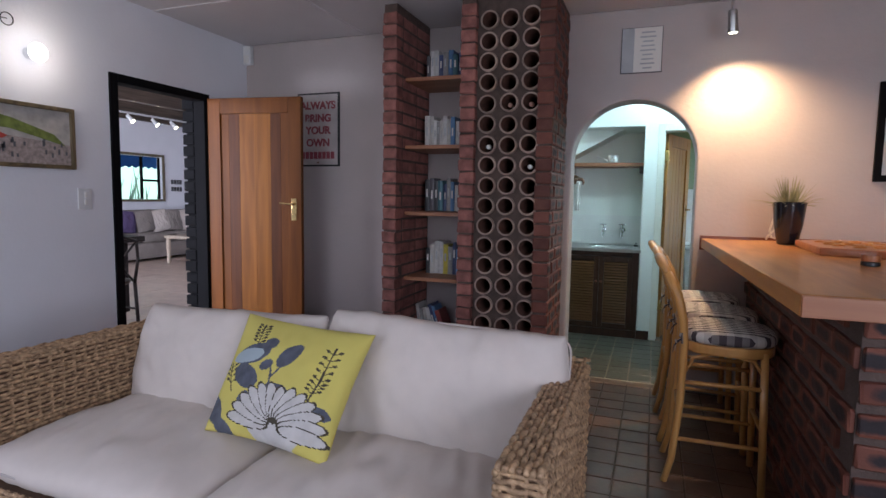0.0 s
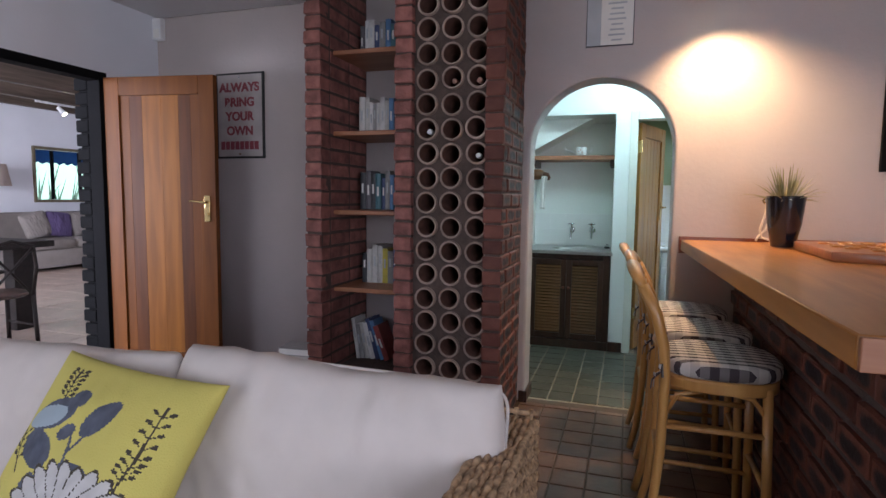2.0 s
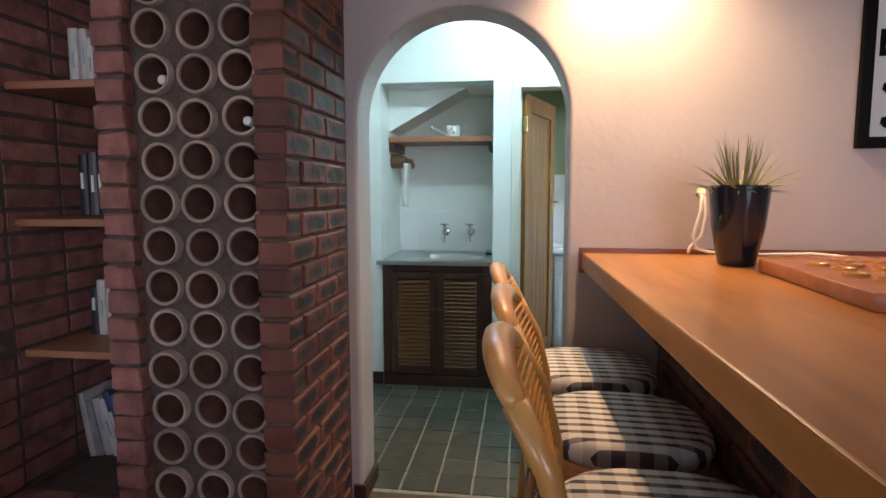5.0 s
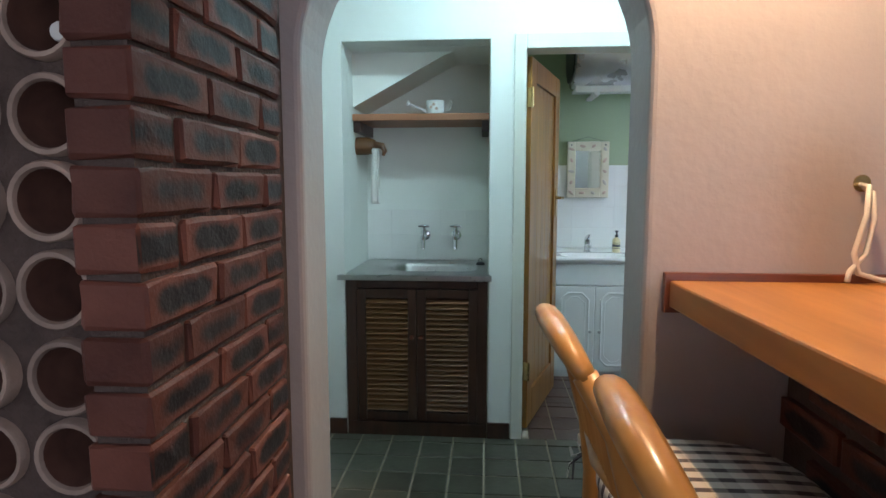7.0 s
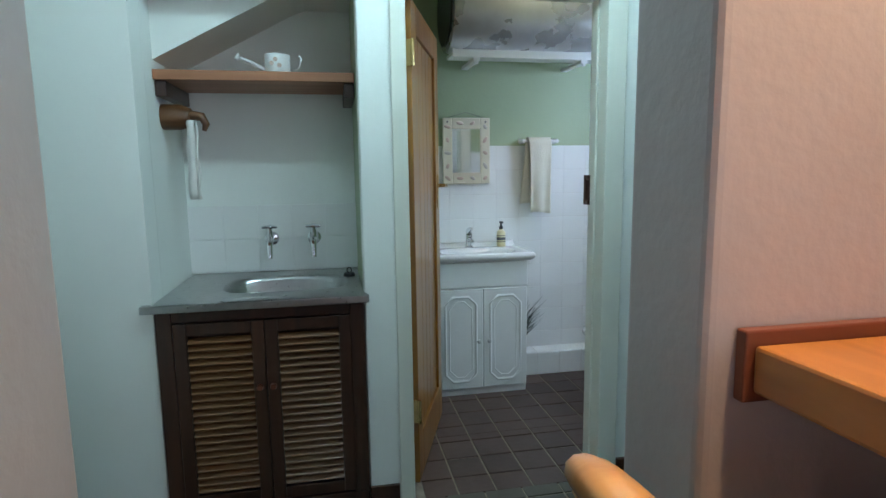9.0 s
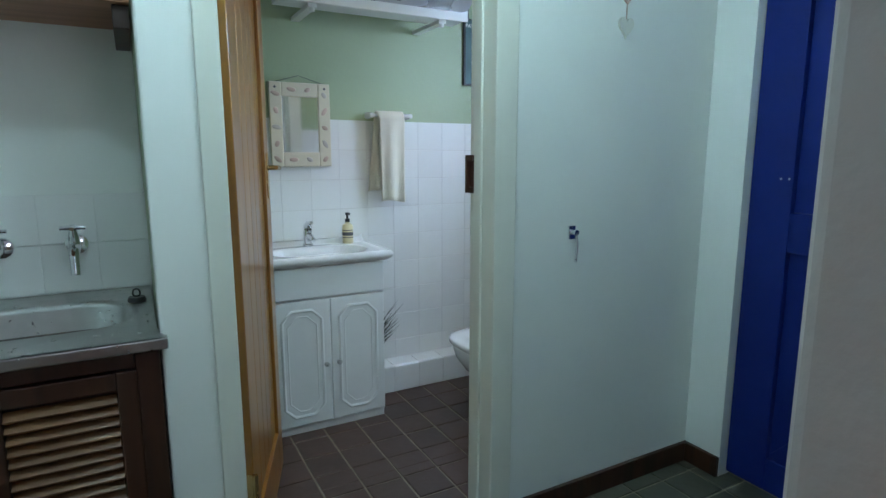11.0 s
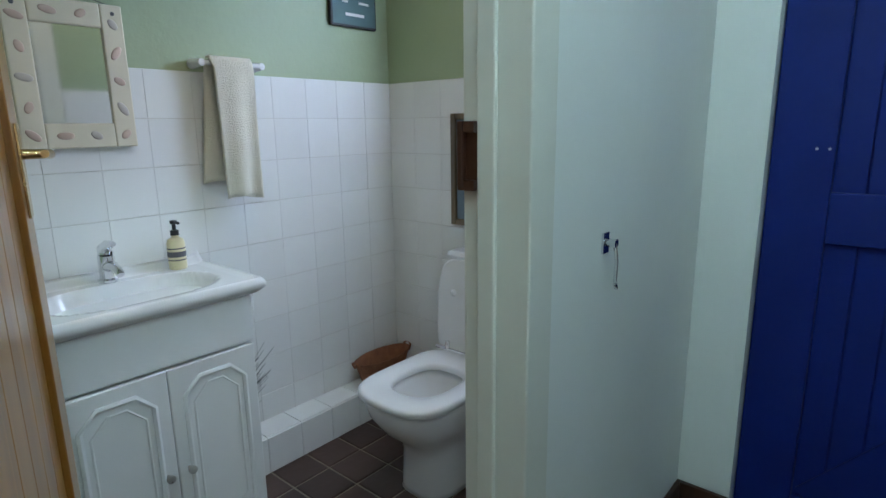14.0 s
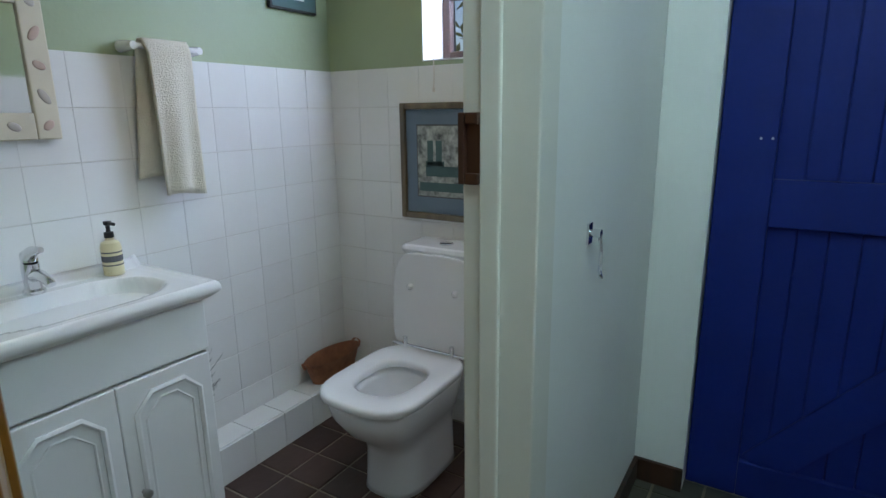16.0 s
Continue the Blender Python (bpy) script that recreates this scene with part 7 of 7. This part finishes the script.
def floor_tiles(parent, m, x0, x1, y0, y1, ox, oy, near_area, pitch=0.162, joint=0.009, skip=None):
    """Near tiles are pieces of their own; the rest go into one sheet of tiles."""
    me = tile_mesh("tile", pitch - joint, pitch - joint, 0.02, m, 0.0025)
    rest = bmesh.new()
    i0, i1 = math.floor((x0 - ox) / pitch), math.ceil((x1 - ox) / pitch)
    j0, j1 = math.floor((y0 - oy) / pitch), math.ceil((y1 - oy) / pitch)
    w = (pitch - joint) / 2
    for i in range(i0, i1):
        for j in range(j0, j1):
            x, y = ox + (i + 0.5) * pitch, oy + (j + 0.5) * pitch
            a0, a1, b0, b1 = max(x - w, x0), min(x + w, x1), max(y - w, y0), min(y + w, y1)
            if a1 - a0 < 0.01 or b1 - b0 < 0.01 or (skip and skip(x, y)):
                continue
            whole = a1 - a0 > 2 * w - 1e-6 and b1 - b0 > 2 * w - 1e-6
            if whole and near_area[0] < x < near_area[1] and near_area[2] < y < near_area[3]:
                o = bpy.data.objects.new("tile", me)
                scene.collection.objects.link(o)
                o.matrix_basis = pose(x, y, rng.uniform(-0.0012, 0.0006), rng.uniform(-.25, .25), rng.uniform(-.25, .25), 0)
                hang(o, parent)
            else:
                z = rng.uniform(-0.0012, 0.0004)
                vs = [rest.verts.new(p) for p in ((a0, b0, z), (a1, b0, z), (a1, b1, z), (a0, b1, z))]
                lo = [rest.verts.new((p.co.x, p.co.y, -0.012)) for p in vs]
                rest.faces.new(vs)
                for k in range(4):
                    rest.faces.new((vs[k], lo[k], lo[(k + 1) % 4], vs[(k + 1) % 4]))
    if rest.faces:
        o = done(rest, "far_tiles", m, parent)
        o["kind"] = "stuff"


floor_tiles(floor_main, "tile_main", LX + 0.001, RX - 0.001, 0.0, AY - 0.001, -0.194, 3.951, (-2.2, 0.6, 2.35, 4.06), skip=lambda x, y: (x > 0.92 and y > 1.85) or (-1.6 < x < -0.42 and y > 3.5))
floor_tiles(floor_hall, "tile_hall", -0.94, 2.20, AY + 0.10, 5.484, -0.194, 3.951, (-0.5, 2.1, 4.1, 5.49))
floor_tiles(floor_hall, "tile_bath", 0.37, 2.14, 5.486, 5.999, 1.663 - 0.02, 6.568 + 0.02, (0.4, 2.1, 5.5, 6.0))
floor_tiles(floor_bath, "tile_bath", 0.37, 2.14, 6.003, 6.865, 1.663 - 0.02, 6.568 + 0.02, (0.6, 2.1, 6.0, 6.74))
floor_tiles(floor_lounge, "floor_pale", -9.99, LX - 0.23, 0.05, 10.9, -7.0, 6.0, (-100, -99, 0, 1), pitch=0.42, joint=0.010)

wall_tile = tile_mesh("tile", 0.1519, 0.1512, 0.003, "tile_white", 0.0007)
wb = bpy.data.objects["wall_bath_back"]
wr_ = bpy.data.objects["wall_bath_right"]
back_grout = box("tile_bed", "grout_white", 0.331, BX - 0.001, BACK - 0.0075, BACK - 0.0005, 0, 1.483, wb)
right_grout = box("tile_bed", "grout_white", BX - 0.0075, BX - 0.0005, KB + 0.001, BACK - 0.0095, 0, 1.483, wr_)
for j in range(10):
    z = 1.485 - 0.1535 * (j + 0.5)
    for i in range(12):
        x = BX - 0.008 - 0.1525 * (i + 0.5)
        if x < 0.42 or z < 0.05:
            continue
        o = bpy.data.objects.new("tile", wall_tile)
        scene.collection.objects.link(o)
        o.matrix_basis = pose(x, BACK - 0.0105 + rng.uniform(-.0006, .0004), z, 90 + rng.uniform(-.25, .25), 0, rng.uniform(-.25, .25))
        hang(o, wb)
    for i in range(7):
        y = BACK - 0.0115 - 0.1525 * (i + 0.5)
        if z < 0.05 or y < 5.75:
            continue
        o = bpy.data.objects.new("tile", wall_tile)
        scene.collection.objects.link(o)
        o.matrix_basis = pose(BX - 0.0105 + rng.uniform(-.0006, .0004), y, z, 90 + rng.uniform(-.25, .25), 0, -90 + rng.uniform(-.25, .25))
        hang(o, wr_)
ledge_top = tile_mesh("tile", 0.1500, 0.1180, 0.006, "tile_white", 0.002)
ledge_front = tile_mesh("tile", 0.1500, 0.146, 0.006, "tile_white", 0.002)
for i in range(6):
    x = 1.158 + 0.0765 + 0.1525 * i
    if x > BX - 0.09:
        break
    for me, mx in ((ledge_top, pose(x, 6.793, 0.152)), (ledge_front, pose(x, 6.727, 0.075, 90, 0, 0))):
        o = bpy.data.objects.new("tile", me)
        scene.collection.objects.link(o)
        o.matrix_basis = mx
        hang(o, ledge)
# tiled splashback in the alcove
ab = bpy.data.objects["wall_alcove_back"]
for i in range(5):
    for j in range(2):
        o = bpy.data.objects.new("tile", wall_tile)
        scene.collection.objects.link(o)
        o.matrix_basis = pose(-0.604 + 0.0740 + 0.1525 * i, 6.0745, 0.955 + 0.1535 * j, 90, 0, 0)
        hang(o, ab)

# ---- bricks ----
COURSE = 0.0845


def brick_mesh(w, d, h, m, seed, rough=0.004):
    """A fired brick with chipped, softened arrises and slightly wandering faces."""
    bm = bmesh.new()
    bm_box(bm, -w / 2, w / 2, -d / 2, d / 2, -h / 2, h / 2)
    long_axis = 0 if w > d else 1
    if max(w, d) > 0.15:
        bmesh.ops.subdivide_edges(bm, edges=[e for e in bm.edges if abs(e.verts[0].co[long_axis] - e.verts[1].co[long_axis]) > 0.1], cuts=2)
    bmesh.ops.bevel(bm, geom=[e for e in bm.edges if e.calc_face_angle(0) > 0.5], offset=0.006, segments=1, affect="EDGES")
    r = random.Random(seed)
    for v in bm.verts:
        v.co += Vector((r.uniform(-1, 1), r.uniform(-1, 1), r.uniform(-1, 1))) * rough * 0.6
    me = bpy.data.meshes.new("brick")
    bm.to_mesh(me)
    bm.free()
    me.materials.append(M[m])
    return me


def lay(me, x, y, z, parent, rz=0):
    o = bpy.data.objects.new("brick", me)
    scene.collection.objects.link(o)
    o.matrix_basis = pose(x, y, z, 0, 0, rz)
    hang(o, parent)
    return o


H = COURSE - 0.011
courses = int((CZ - 0.004) / COURSE)
fronts = [brick_mesh(0.106, 0.11, H, "brick", 10 + k, 0.006) for k in range(5)]
stretch = [brick_mesh(0.106, 0.222, H, "brick_quoin", 30 + k, 0.005) for k in range(5)]
half = [brick_mesh(0.106, 0.108, H, "brick_quoin", 40 + k, 0.005) for k in range(4)]
inner = [brick_mesh(0.100, 0.240, H, "brick", 50 + k, 0.003) for k in range(3)]
for c in range(courses):
    z = 0.006 + COURSE * (c + 0.5)
    for x in (-1.512, -0.942):
        lay(rng.choice(fronts), x + rng.uniform(-.004, .004), PF + 0.055 + rng.uniform(-.005, .005), z, unit)
        lay(rng.choice(inner), x, PF + 0.242, z, unit)
        lay(rng.choice(inner), x, PF + 0.492, z, unit)
    # right pillar: running bond along the side, its quoins ending in the front face
    x = -0.419
    y = PF + 0.003
    lengths = ((0.108, half), (0.222, stretch), (0.222, stretch)) if c % 2 == 0 else ((0.222, stretch), (0.222, stretch), (0.108, half))
    for L, kind in lengths:
        lay(rng.choice(kind), x + rng.uniform(-.003, .003), y + L / 2, z, unit)
        y += L + 0.0115
# plinth courses between the pillars
plinth = [brick_mesh(0.222, 0.10, H, "brick", 60 + k, 0.005) for k in range(3)]
for c in range(3):
    z = 0.006 + COURSE * (c + 0.5)
    for x in (-1.345, -1.111, -0.785, -0.575):
        lay(rng.choice(plinth), x + (0.008 if c % 2 else -0.004), PF + 0.06 + rng.uniform(-.004, .004), z, unit)
# bar base
bar_s = [brick_mesh(0.10, 0.222, H, "brick_flash", 70 + k, 0.005) for k in range(4)]
bar_e = [brick_mesh(0.222, 0.10, H, "brick_flash", 80 + k, 0.005) for k in range(4)]
bar_h = [brick_mesh(0.108, 0.10, H, "brick_flash", 90 + k, 0.005) for k in range(3)]
for c in range(10):
    z = 0.012 + 0.1025 * (c + 0.5)
    off = 0.117 if c % 2 else 0.0
    y = 1.77 + off
    while y + 0.222 < AY:
        lay(rng.choice(bar_s), 0.905 + rng.uniform(-.004, .004), y + 0.111, z, bar)
        y += 0.235
    x = 0.875 + (0.12 if c % 2 == 0 else 0.0)
    if c % 2 == 0:
        lay(rng.choice(bar_h), 0.875 + 0.054, 1.795, z, bar)
    while x + 0.222 < 1.55:
        lay(rng.choice(bar_e), x + 0.111, 1.795 + rng.uniform(-.004, .004), z, bar)
        x += 0.235
